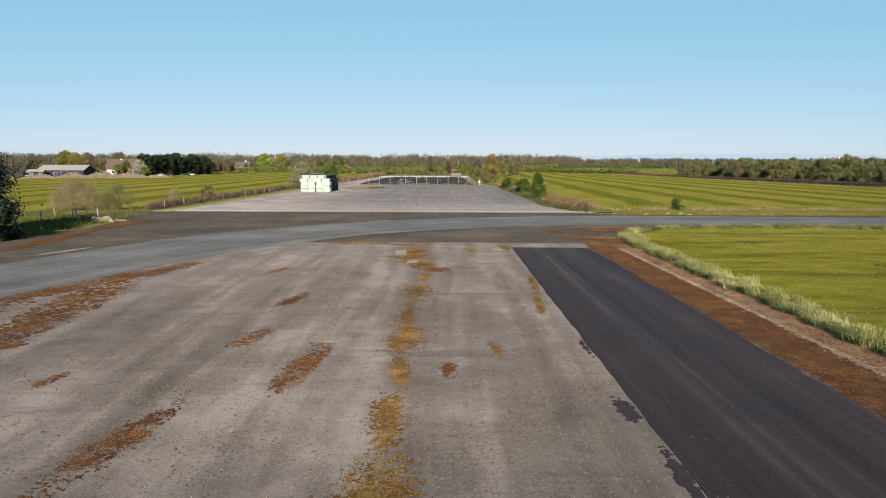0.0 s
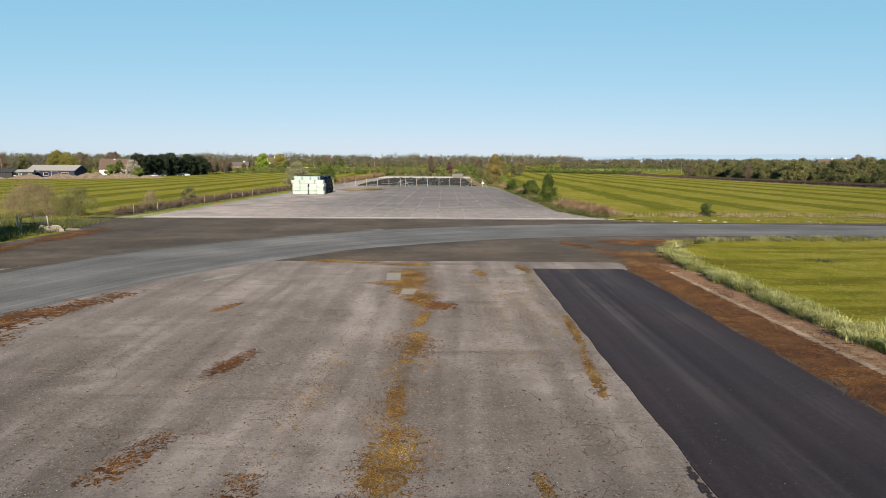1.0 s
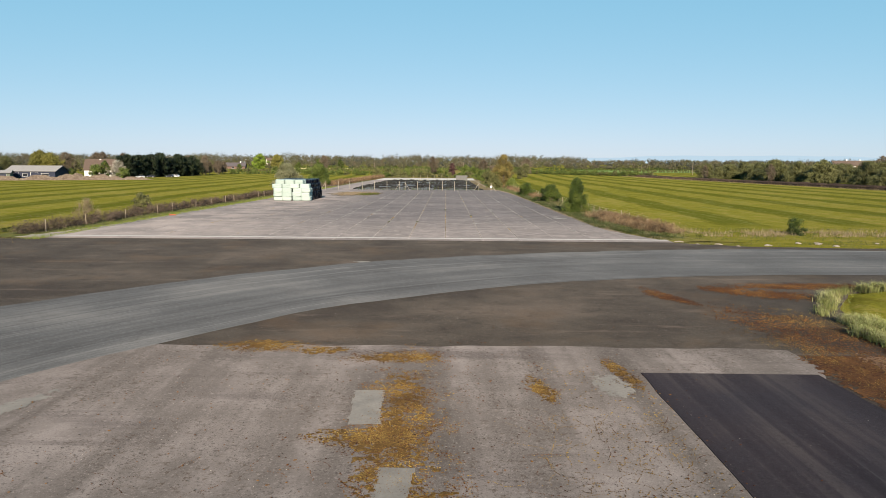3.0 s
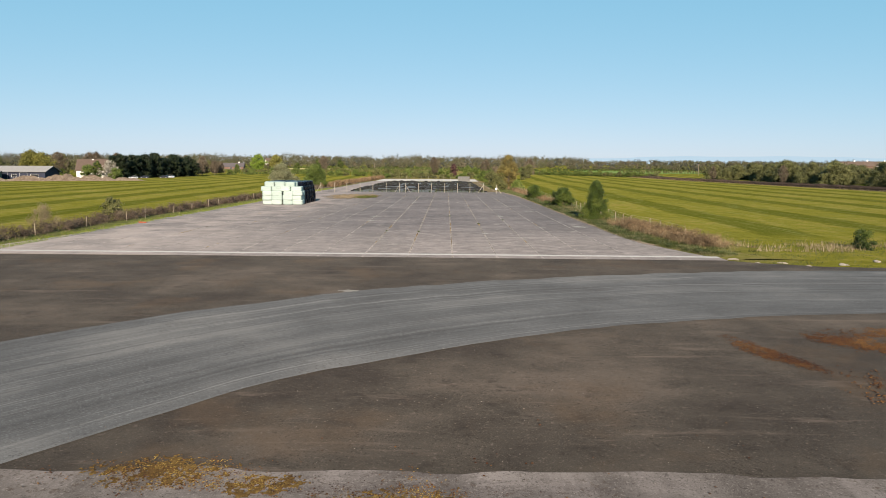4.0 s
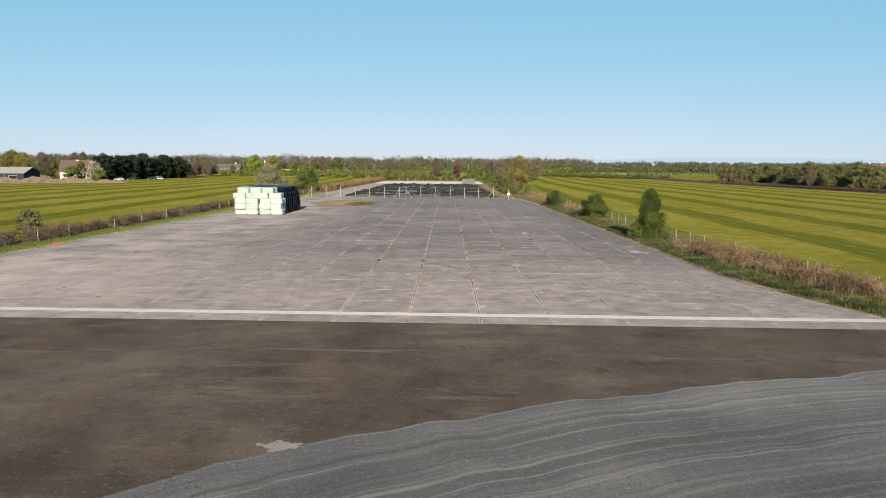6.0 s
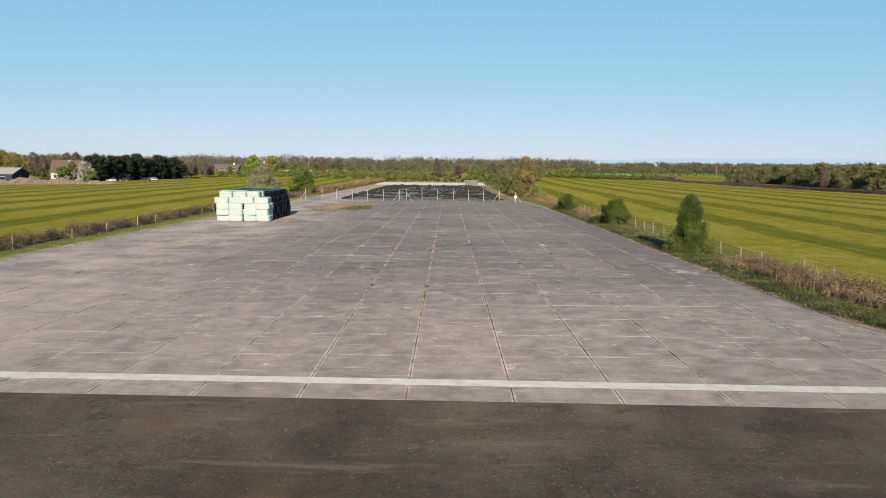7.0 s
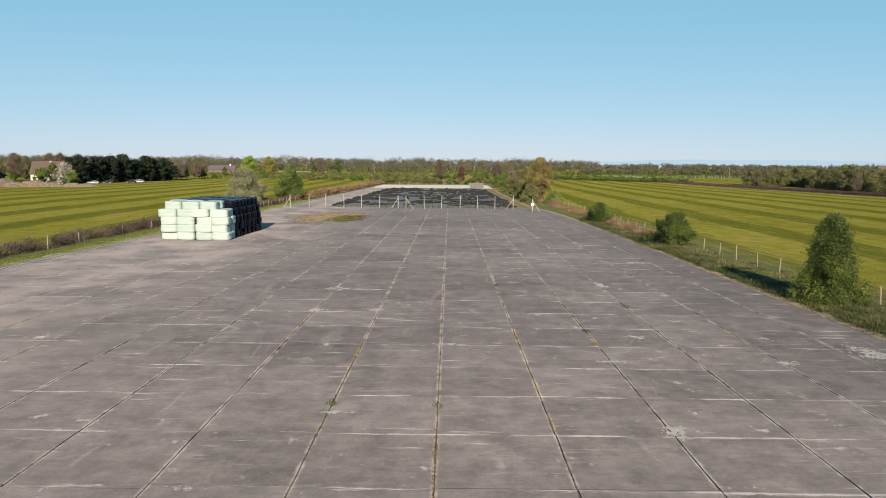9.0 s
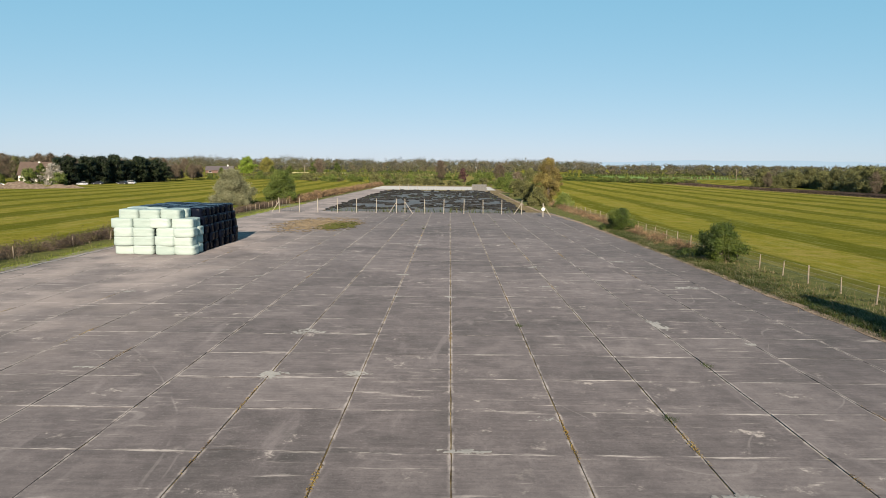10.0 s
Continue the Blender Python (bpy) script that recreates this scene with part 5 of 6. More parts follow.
def bale_stack():
    r = random.Random(5)
    white = [bale_mesh("wrapped_bale", WHITE_WRAP, s) for s in range(5)]
    black = [bale_mesh("wrapped_bale", BLACK_WRAP, s + 20) for s in range(5)]
    for deep in range(9):
        for row in range(5):
            cols = 3 if row == 4 and deep < 2 else 4
            for col in range(cols):
                if 0 < col < 3 and 0 < row < 4 and 0 < deep < 8:
                    continue
                x = -29.75 + 1.585 * col + r.uniform(-0.2, 0.2) * (0.35 if col in (0, 3) else 1) + (0.25 if cols == 3 else 0) + (-0.18 if row == 3 else 0) + (-0.35 if row == 4 and deep > 1 else 0)
                y = 154.15 + 1.27 * deep + r.uniform(-0.17, 0.17) + (0.25 if row == 4 else 0) + (0.10 if row == 3 else 0)
                pale = deep < 2 or (row == 4 and deep == 2 and col < 2)
                ob = part("wrapped_bale", r.choice(white if pale else black), at=pose(x, y, zg(154) - 0.02 + row * 0.705, r.uniform(-1.2, 1.2), r.uniform(-1.6, 1.6), r.uniform(-4, 4) + r.choice((0, 180))) @ Matrix.Diagonal((r.uniform(0.96, 1.06), r.uniform(0.92, 1.04), r.uniform(0.97, 1.04), 1)))
                if pale:
                    tagged(ob, "silage bale in pale green plastic wrap, stacked", "bale", "stack of wrapped bales")
                else:
                    tagged(ob, "silage bale in glossy black plastic wrap, stacked", "bale", "stack of wrapped bales")


bale_stack()


# ---------------------------------------------------------------- fences
def wooden_fence():
    """Stakes and wires between the runway's verge and the field."""
    r = random.Random(9)
    fence = thing("field_fence", Matrix.Identity(4), "post and wire fence of weathered stakes along the field", "fence")
    bm = bmesh.new()
    tube(bm, (0, 0, -0.1), (0, 0, 1.12), 0.046, 0.038, 7)
    post = mesh_of("post", [v.co for v in bm.verts], [tuple(v.index for v in f.verts) for f in bm.faces], POST) if not bm.verts.index_update() else None
    bm.free()
    spots, y = [], 104.0
    while y < 300:
        x = 18.8 + (0.8 if y < 115 else 0) - max(0, y - 190) * 0.012 + r.uniform(-0.08, 0.08)
        spots.append((x, y))
        part("post", post, None, fence, at=pose(x, y, zg(y) - 0.06, r.uniform(-3, 3), r.uniform(-3, 3), r.uniform(0, 90)) @ Matrix.Scale(r.uniform(0.92, 1.1), 4))
        y += 3.55 + r.uniform(-0.35, 0.35)
    for h in (0.45, 0.75, 1.05):
        bm = bmesh.new()
        for (xa, ya), (xb, yb) in zip(spots, spots[1:]):
            tube(bm, (xa + 0.05, ya, zg(ya) + h), (xb + 0.05, yb, zg(yb) + h - 0.0), 0.004, 0.004, 4)
        part("wire", bm, WIRE, fence)
    hedge = thing("hedge_fence", Matrix.Identity(4), "old stakes standing in the bramble hedge", "fence")
    y = 96.0
    while y < 330:
        part("post", post, None, hedge, at=pose(-36.2 + r.uniform(-0.15, 0.15), y, zg(y) - 0.06, r.uniform(-6, 6), r.uniform(-6, 6), 0) @ Matrix.Scale(r.uniform(0.9, 1.15), 4))
        y += 6.5 + r.uniform(-2, 2) if y < 205 else 2.6


wooden_fence()


def compound_fence():
    """Tall concrete posts with struts and wire round the silage ground."""
    r = random.Random(4)

    def post_bm(h=2.35, w=0.052):
        bm = bmesh.new()
        box(bm, -w, w, -w, w, -0.1, h - 0.08)
        box(bm, -w * 0.8, w * 0.8, -w * 0.8, w * 0.8, h - 0.08, h)
        return bm

    def strut_bm(side):
        bm = bmesh.new()
        tube(bm, (side * 1.25, 0, -0.05), (side * 0.05, 0, 1.75), 0.05, 0.045, 6)
        return bm

    def line(name, xs, y, label, struts=(), wires=(0.2, 0.8, 1.5, 2.1, 2.35)):
        f = thing(name, pose(0, y, zg(y)), label, "fence")
        bm = post_bm()
        me = bpy.data.meshes.new("post")
        bm.to_mesh(me)
        bm.free()
        me.materials.append(CPOST)
        for x in xs:
            part("post", me, None, f, at=pose(x, 0, 0, r.uniform(-1.5, 1.5), r.uniform(-1.5, 1.5), 0))
        for x, s in struts:
            part("strut", strut_bm(s), CPOST, f, at=pose(x, 0, 0))
        for h in wires:
            bm = bmesh.new()
            for a, b in zip(xs, xs[1:]):
                tube(bm, (a, 0.07, h), (b, 0.07, h - 0.02), 0.006, 0.006, 4)
            part("wire", bm, WIRE, f)

    line("compound_fence", [-25.2, -22.0, -18.9, -15.7, -12.4], 209.5, "fence of pale concrete posts in front of the silage ground", [(-12.4, -1)])
    line("compound_fence", [-11.0, -7.8, -4.75, -1.5, 1.6, 4.6, 7.8], 209.0, "fence of pale concrete posts in front of the silage ground", [(-11.0, 1), (7.8, -1)])
    line("compound_fence", [-31.5, -28.2], 209.6, "concrete gate posts beside the far track", [(-31.5, -1)], (0.3, 1.1))
    line("compound_back_fence", [-21 + 3.1 * i for i in range(9)], 331.0, "concrete posts along the back of the silage ground", [], (0.4, 1.2, 2.2))
    # the gate bars beside the track
    g = thing("track_gate", pose(-31.4, 210.4, zg(210)), "galvanised field gate closed across the far track", "gate")
    for z in (0.25, 0.5, 0.75, 1.0, 1.2):
        bm = bmesh.new()
        tube(bm, (0.1, 0, z), (3.0, 0, z), 0.022, 0.022, 6)
        part("rail", bm, GATE_STEEL, g)
    for x in (0.1, 1.5, 3.0):
        bm = bmesh.new()
        tube(bm, (x, 0, 0.1), (x, 0, 1.25), 0.025, 0.025, 6)
        part("upright", bm, GATE_STEEL, g)
    # the lone post with a round white sign
    s = thing("sign_post", pose(10.6, 204.2, zg(204)), "concrete post with a small round white sign", "sign")
    part("post", post_bm(2.1, 0.07), CPOST, s)
    bm = strut_bm(1)
    part("strut", bm, CPOST, s)
    bm = bmesh.new()
    tube(bm, (0, -0.14, 1.15), (0, -0.09, 1.15), 0.26, 0.26, 20)
    part("sign_disc", bm, plain("white_sign_paint", (0.72, 0.72, 0.70), (0.84, 0.84, 0.82), 3.0, 0.5, 0.05), s, "plain white disc")


compound_fence()


# ---------------------------------------------------------------- the silage clamp with its tyres
def clamp_height(x, y):
    fx = min(1.0, max(0.0, min(x + 24.6, 8.6 - x) / 3.0))
    fy = min(1.0, max(0.0, min(y - 214.5, 327 - y) / 4.0))
    k = min(fx, fy)
    k = k * k * (3 - 2 * k)
    return k * (0.32 + 0.16 * noise.noise((x * 0.12, y * 0.05, 0)) + 0.16 * noise.noise((x * 0.5, y * 0.3, 2)) + 0.07 * noise.noise((x * 1.7, y * 0.9, 2)))


def silage():
    r = random.Random(12)
    nx, ny = 70, 150
    verts, faces = [], []
    for j in range(ny + 1):
        for i in range(nx + 1):
            x, y = -25.0 + 34.0 * i / nx + 0.15 * r.uniform(-1, 1), 214 + 113.5 * j / ny
            verts.append((x, y, zg(y) + 0.0 + clamp_height(x, y)))
    for j in range(ny):
        for i in range(nx):
            a = j * (nx + 1) + i
            faces.append((a, a + 1, a + nx + 2, a + nx + 1))
    tagged(part("silage_clamp", (verts, faces), SHEET, smooth=True), "broad low silage clamp under creased grey sheeting", "silage clamp")
    # one tyre, then its copies in wandering rows
    bm = bmesh.new()
    n, m = 14, 6
    ring = [[bm.verts.new(((0.36 + 0.13 * math.cos(6.283 * j / m)) * math.cos(6.283 * i / n), (0.36 + 0.13 * math.cos(6.283 * j / m)) * math.sin(6.283 * i / n), 0.12 + 0.12 * math.sin(6.283 * j / m))) for j in range(m)] for i in range(n)]
    for i in range(n):
        for j in range(m):
            bm.faces.new((ring[i][j], ring[(i + 1) % n][j], ring[(i + 1) % n][(j + 1) % m], ring[i][(j + 1) % m]))
    me = bpy.data.meshes.new("tyre")
    bm.to_mesh(me)
    bm.free()
    me.materials.append(TYRE)
    me.polygons.foreach_set("use_smooth", [True] * len(me.polygons))
    heap = ([], [])
    count = 0

    def lay(x, y, stacked=0.0):
        nonlocal count
        z = zg(y) + clamp_height(x, y) + stacked
        m4 = pose(x, y, z, r.uniform(-14, 14), r.uniform(-14, 14), r.uniform(0, 360)) @ Matrix.Scale(r.uniform(0.9, 1.25), 4)
        if count < 280:
            tagged(part("tyre", me, at=m4), "worn black tyre weighing down the silage sheet", "tyre", "tyres on the silage clamp")
            count += 1
        else:
            b = len(heap[0])
            heap[0].extend(m4 @ v.co for v in me.vertices)
            heap[1].extend(tuple(b + i for i in p.vertices) for p in me.polygons)

    for row, y in enumerate((217.5, 219, 223, 228, 233, 236, 241, 247, 253, 257, 262, 266, 273, 279, 284, 292, 298, 305, 313, 321)):
        x, last = -23.5 + r.uniform(0, 1), 8.0
        on = True
        while x < last:
            if r.random() < 0.16:
                on = not on
            if on or r.random() < 0.10:
                lay(x, y + 1.6 * noise.noise((x * 0.25, row * 3.0, 0)) + r.uniform(-0.3, 0.3))
                if r.random() < 0.12:
                    lay(x + 0.3, y + 0.4 + r.uniform(-0.2, 0.5), 0.18)
            x += r.uniform(0.55, 0.95)
    for i in range(150):
        y = r.uniform(214.8, 320)
        lay(-24.8 + r.uniform(-0.3, 0.9) if r.random() < 0.55 else 8.4 + r.uniform(-1.2, 0.4), y, 0.0 if r.random() < 0.7 else 0.2)
    tagged(part("tyre_heap", heap, TYRE, smooth=True), "further worn tyres on the clamp", "tyre", kind="stuff")
    blades("clamp_weeds", 900, lambda q: (q.uniform(-24, 8.5), q.choice((212.5, 327, 262, 285)) + q.normal(0, 0.6), 1.0), (0.4, 1.3), 0.05, BLADE, "weeds round the silage clamp")


silage()

# tracks on both sides of the clamp, the yard behind it and the block wall
pavement_polygon("track", wiggle([(-33.0, 211), (-33.2, 260), (-33.2, 345)], 4, 0.4, 71) + wiggle([(-25.8, 345), (-25.6, 260), (-25.4, 213), (-29, 211)], 4, 0.5, 72), SLAB, 0.012, 0.03, "pale concrete track beside the silage clamp", "track")
pavement_polygon("yard", wiggle([(-33, 347), (-34, 400)], 5, 0.6, 73) + wiggle([(14, 402), (13, 347)], 5, 0.6, 74), BAND, 0.012, 0.03, "pale concrete yard behind the silage clamp", "yard")


def block_wall():
    w = thing("block_wall", pose(6.4, 333.5, zg(333)), "short wall of pale concrete blocks", "wall")
    r = random.Random(3)
    bm = bmesh.new()
    box(bm, -2.42, 2.42, 0.02, 0.18, 0, 2.3)
    part("core", bm, EARTH_HEAP, w)
    me = {}
    for row in range(4):
        for col in range(7):
            l = 0.78
            x = -2.5 + col * 0.8 - (0.4 if row % 2 else 0)
            x0, x1 = max(-2.5, x), min(2.5, x + l)
            if x1 - x0 < 0.2:
                continue
            key = round(x1 - x0, 2)
            if key not in me:
                bm = bmesh.new()
                box(bm, 0, x1 - x0, 0, 0.22, 0, 0.58)
                q = bpy.data.meshes.new("block")
                bm.to_mesh(q)
                bm.free()
                q.materials.append(PALE)
                me[key] = q
            part("block", me[key], None, w, at=pose(x0, r.uniform(-0.01, 0.01), row * 0.6))


block_wall()


# ---------------------------------------------------------------- the gate corner: gate, stakes, boulder, cone, stones
def boulder(name, m, s, seed, material, label, category="stone"):
    bm = bmesh.new()
    bmesh.ops.create_icosphere(bm, subdivisions=3, radius=1.0)
    for v in bm.verts:
        k = 1 + 0.35 * noise.noise(v.co * 1.1 + Vector((seed, 0, 0))) + 0.12 * noise.noise(v.co * 3.5 + Vector((seed, 4, 0)))
        v.co = Vector((v.co.x * s[0] * k, v.co.y * s[1] * k, max(-0.15, v.co.z * k) * s[2]))
    ob = part(name, bm, material, at=m)
    return tagged(ob, label, category)


STONE = plain("pale_limestone", (0.156, 0.133, 0.111), (0.273, 0.240, 0.202), 2.0, 0.85, 0.5, 0.03)
boulder("boulder", pose(-34.4, 77.0, 0.0, 0, 0, 8), (0.85, 0.5, 0.5), 3, STONE, "pale flat boulder lying at the gateway")
boulder("boulder", pose(-35.6, 77.4, 0.0, 0, 0, 30), (0.6, 0.45, 0.45), 9, STONE, "smaller pale boulder beside the gate")
boulder("soil_clod", pose(-33.1, 77.6, 0.0), (0.7, 0.3, 0.16), 12, EARTH_HEAP, "flat clod of dark soil beside the boulder", "soil")
for i in range(14):
    x, y = rng.uniform(18, 40), rng.uniform(87.5, 91)
    boulder("rubble_stone", pose(x, y, -0.05, 0, 0, rng.uniform(0, 180)), (rng.uniform(0.12, 0.45), rng.uniform(0.1, 0.25), rng.uniform(0.06, 0.12)), i * 2.7, STONE, "pale flat rubble stone in the roadside grass")


def field_gate():
    g = thing("field_gate", pose(-37.6, 77.6, 0.0, 0, 0, 30) @ Matrix.Diagonal((0.62, 1, 0.9, 1)), "dull steel barrier frame standing at the gateway", "gate")
    for z in (0.62, 1.25):
        bm = bmesh.new()
        tube(bm, (0, 0, z), (3.0, 0, z), 0.045, 0.045, 7)
        part("rail", bm, GATE_STEEL, g)
    for x in (0.0, 1.5, 3.0):
        bm = bmesh.new()
        tube(bm, (x, 0, 0.0), (x, 0, 1.3), 0.045, 0.045, 7)
        part("upright", bm, GATE_STEEL, g)
    for x, y, h, k in ((-37.8, 77.4, 1.35, 0.075), (-35.9, 78.7, 1.2, 0.07), (-39.4, 74.6, 1.3, 0.07), (-36.9, 76.4, 1.25, 0.06), (-41.2, 80.0, 1.3, 0.06)):
        bm = bmesh.new()
        tube(bm, (0, 0, -0.1), (0, 0, h), k, k * 0.9, 8)
        tagged(part("gate_post", bm, CPOST if k > 0.068 else POST, at=pose(x, y, -0.03, 2, -3, 20)), "weathered upright post at the gateway", "post")


field_gate()


def cone():
    c = thing("traffic_cone", pose(-33.6, 116.8, zg(117) - 0.02, 0, 82, 20), "faded orange traffic cone lying on the verge", "cone")
    paint = plain("faded_orange_plastic", (0.26, 0.060, 0.028), (0.36, 0.10, 0.045), 5.0, 0.6, 0.1)
    bm = bmesh.new()
    tube(bm, (0, 0, 0.03), (0, 0, 0.72), 0.19, 0.04, 16)
    part("body", bm, paint, c)
    bm = bmesh.new()
    box(bm, -0.24, 0.24, -0.24, 0.24, 0, 0.035)
    part("base", bm, paint, c)


cone()
# weed tufts in the runway joints
for x, y in ((-6.77, 109.5), (2.42, 118.7), (-3.7, 109.4), (5.45, 124), (-0.65, 130), (-7.0, 184), (-6.9, 180.5), (-3.8, 186), (-0.6, 190), (2.4, 192), (-9.8, 193)):
    cx, cy = x, y
    blades("joint_weed", 160, lambda r: (cx + r.normal(0, 0.06), cy + r.normal(0, 0.20), 1.0), (0.05, 0.15), 0.012, BLADE, "green weed rooted in a runway joint", "weed", lean=0.9)


# ---------------------------------------------------------------- farm and houses across the field
BRICK = plain("white_rendered_wall", (0.62, 0.60, 0.56), (0.78, 0.76, 0.72), 1.5, 0.85)
TILE = plain("brown_roof_tiles", (0.060, 0.042, 0.034), (0.13, 0.095, 0.075), 2.0, 0.85, 0.5, 0.03)
GREYROOF = plain("grey_sheet_roof", (0.132, 0.129, 0.130), (0.204, 0.201, 0.202), 1.2, 0.8, 0.3)
BLUE = plain("dark_blue_cladding", (0.012, 0.016, 0.034), (0.026, 0.034, 0.062), 1.2, 0.6, 0.2)
GREEN = plain("dull_green_cladding", (0.085, 0.105, 0.075), (0.15, 0.175, 0.13), 1.2, 0.7, 0.2)
BLACKB = plain("black_stained_boards", (0.012, 0.013, 0.015), (0.030, 0.032, 0.036), 1.5, 0.7, 0.3)
GLASS = plain("dark_window_glass", (0.015, 0.018, 0.022), (0.03, 0.034, 0.04), 1.0, 0.1, 0.0, 0.001, 0.0, 0.6)
WHITE = plain("white_gloss_paint", (0.72, 0.72, 0.71), (0.82, 0.82, 0.81), 2.0, 0.5, 0.05)
SLATE = plain("grey_slate_roof", (0.055, 0.048, 0.052), (0.10, 0.088, 0.092), 2.0, 0.8, 0.3)
REDBRICK = plain("red_brown_brick", (0.12, 0.075, 0.06), (0.22, 0.14, 0.11), 2.0, 0.9, 0.3)


def house(name, m, w, d, eave, ridge, wall, roof, label, category="house", openings=(), chimney=None, skirt=0.5):
    """A gabled building, ridge along x. openings: kind, side, place along it, width, sill, head; sides f (front, -y), l, r."""
    ob = thing(name, m, label, category)
    t = 0.3
    for part_name, y0, y1 in (("wall", -d / 2, -d / 2 + t), ("wall", d / 2 - t, d / 2)):
        bm = bmesh.new()
        xs = sorted({-w / 2, w / 2} | {o[2] - o[3] / 2 for o in openings if o[1] == "f" and y0 < 0} | {o[2] + o[3] / 2 for o in openings if o[1] == "f" and y0 < 0})
        for a, b in zip(xs, xs[1:]):
            hole = [o for o in openings if o[1] == "f" and y0 < 0 and o[2] - o[3] / 2 - 0.01 <= a and b <= o[2] + o[3] / 2 + 0.01]
            if not hole:
                box(bm, a, b, y0, y1, -0.3, eave)
            else:
                _, _, _, _, s, h = hole[0]
                if s > 0.05:
                    box(bm, a, b, y0, y1, -0.3, s)
                box(bm, a, b, y0, y1, h, eave)
        part(part_name, bm, wall, ob)
    for x0, x1 in ((-w / 2, -w / 2 + t), (w / 2 - t, w / 2)):
        bm = bmesh.new()
        vs = [bm.verts.new(p) for x in (x0, x1) for p in ((x, -d / 2 + t, -0.3), (x, d / 2 - t, -0.3), (x, d / 2 - t, eave), (x, 0, ridge - 0.05), (x, -d / 2 + t, eave))]
        bm.faces.new(vs[:5][::-1])
        bm.faces.new(vs[5:])
        for i in range(5):
            bm.faces.new((vs[i], vs[(i + 1) % 5], vs[5 + (i + 1) % 5], vs[5 + i]))
        part("gable_wall", bm, wall, ob)
    roof_ob = None
    for s in (-1, 1):
        bm = bmesh.new()
        run, rise = d / 2 + skirt, (ridge - eave) * (d / 2 + skirt) / (d / 2)
        a = [(-w / 2 - skirt, s * run, ridge - rise), (w / 2 + skirt, s * run, ridge - rise), (w / 2 + skirt, 0, ridge), (-w / 2 - skirt, 0, ridge)]
        vs = [bm.verts.new(p) for p in a] + [bm.verts.new((x, y, z + 0.16)) for x, y, z in a]
        for f in ((0, 1, 2, 3), (4, 7, 6, 5), (0, 4, 5, 1), (1, 5, 6, 2), (2, 6, 7, 3), (3, 7, 4, 0)):
            bm.faces.new([vs[i] for i in f])
        bmesh.ops.recalc_face_normals(bm, faces=bm.faces[:])
        roof_ob = part("roof", bm, roof, ob)
    for kind, side_, x, ww, s, h in openings:
        y = -d / 2 + 0.12
        bm = bmesh.new()
        box(bm, x - ww / 2, x + ww / 2, y, y + 0.06, s, h)
        o = part("door" if kind == "door" else "window", bm, BLUE if kind == "door" else GLASS, ob)
        bm = bmesh.new()
        for q in ((x - ww / 2, x - ww / 2 + 0.08, s, h), (x + ww / 2 - 0.08, x + ww / 2, s, h), (x - ww / 2, x + ww / 2, s, s + 0.08), (x - ww / 2, x + ww / 2, h - 0.08, h)):
            box(bm, q[0], q[1], y - 0.05, y - 0.005, q[2], q[3])
        part("frame", bm, WHITE, o)
    if chimney:
        bm = bmesh.new()
        x, y, h = chimney
        box(bm, x - 0.45, x + 0.45, y - 0.35, y + 0.35, eave, h)
        box(bm, x - 0.52, x + 0.52, y - 0.42, y + 0.42, h, h + 0.15)
        for q in (-0.2, 0.2):
            tube(bm, (x + q, y, h + 0.15), (x + q, y, h + 0.5), 0.11, 0.09, 8)
        part("chimney", bm, WHITE, ob)
    return ob


house("farm_workshop", pose(-190, 350, zg(352) - 0.05, 0, 0, 2), 22, 12, 3.4, 5.7, BLUE, GREYROOF, "blue-clad farm workshop with a grey sheet roof", "barn",
      [("door", "f", -7.0, 3.4, 0.0, 2.9), ("window", "f", -2.6, 2.4, 0.9, 2.2), ("door", "f", 1.6, 3.4, 0.0, 2.9), ("window", "f", 6.4, 3.6, 0.8, 2.3)], skirt=0.7)
house("lean_to_shed", pose(-201, 336, zg(340) - 0.05, 0, 0, 24), 13, 8, 2.6, 3.6, GREEN, GREYROOF, "low green shed with a pale roof beside the workshop", "shed",
      [("window", "f", -4.2, 2.6, 0.9, 2.2), ("window", "f", -0.5, 2.6, 0.9, 2.2), ("door", "f", 3.6, 3.0, 0.0, 2.3)], skirt=0.6)
house("black_barn", pose(-214, 332, zg(338) - 0.05, 0, 0, 14), 26, 9, 2.7, 3.7, BLACKB, BLACKB, "long low black boarded barn", "barn", [], skirt=0.6)
house("white_house", pose(-183, 396, zg(396) - 0.05, 0, 0, 14), 16, 9.5, 4.0, 9.2, BRICK, TILE, "white rendered farmhouse with a brown tiled roof", "house",
      [("window", "f", -4.5, 1.6, 1.0, 2.4), ("door", "f", 0.0, 1.2, 0.0, 2.1), ("window", "f", 4.5, 1.6, 1.0, 2.4)], (-1.0, 0.0, 9.0))
house("bungalow", pose(-215, 720, -0.2, 0, 0, 6), 24, 9, 3.6, 7.0, REDBRICK, SLATE, "brick bungalow with a slate-grey roof beyond the hedges", "house",
      [("window", "f", -8.0, 2.5, 1.2, 2.8), ("window", "f", 0.0, 2.5, 1.2, 2.8), ("window", "f", 8.0, 2.5, 1.2, 2.8)], (7.0, 0.0, 8.0))
house("white_cottage", pose(-270, 1080, 5.2, 0, 0, 30), 14, 8, 5.0, 9.5, BRICK, TILE, "small white cottage among far trees", "house", [("window", "f", 0.0, 2.0, 1.5, 3.0)], (4.0, 0.0, 10.5))
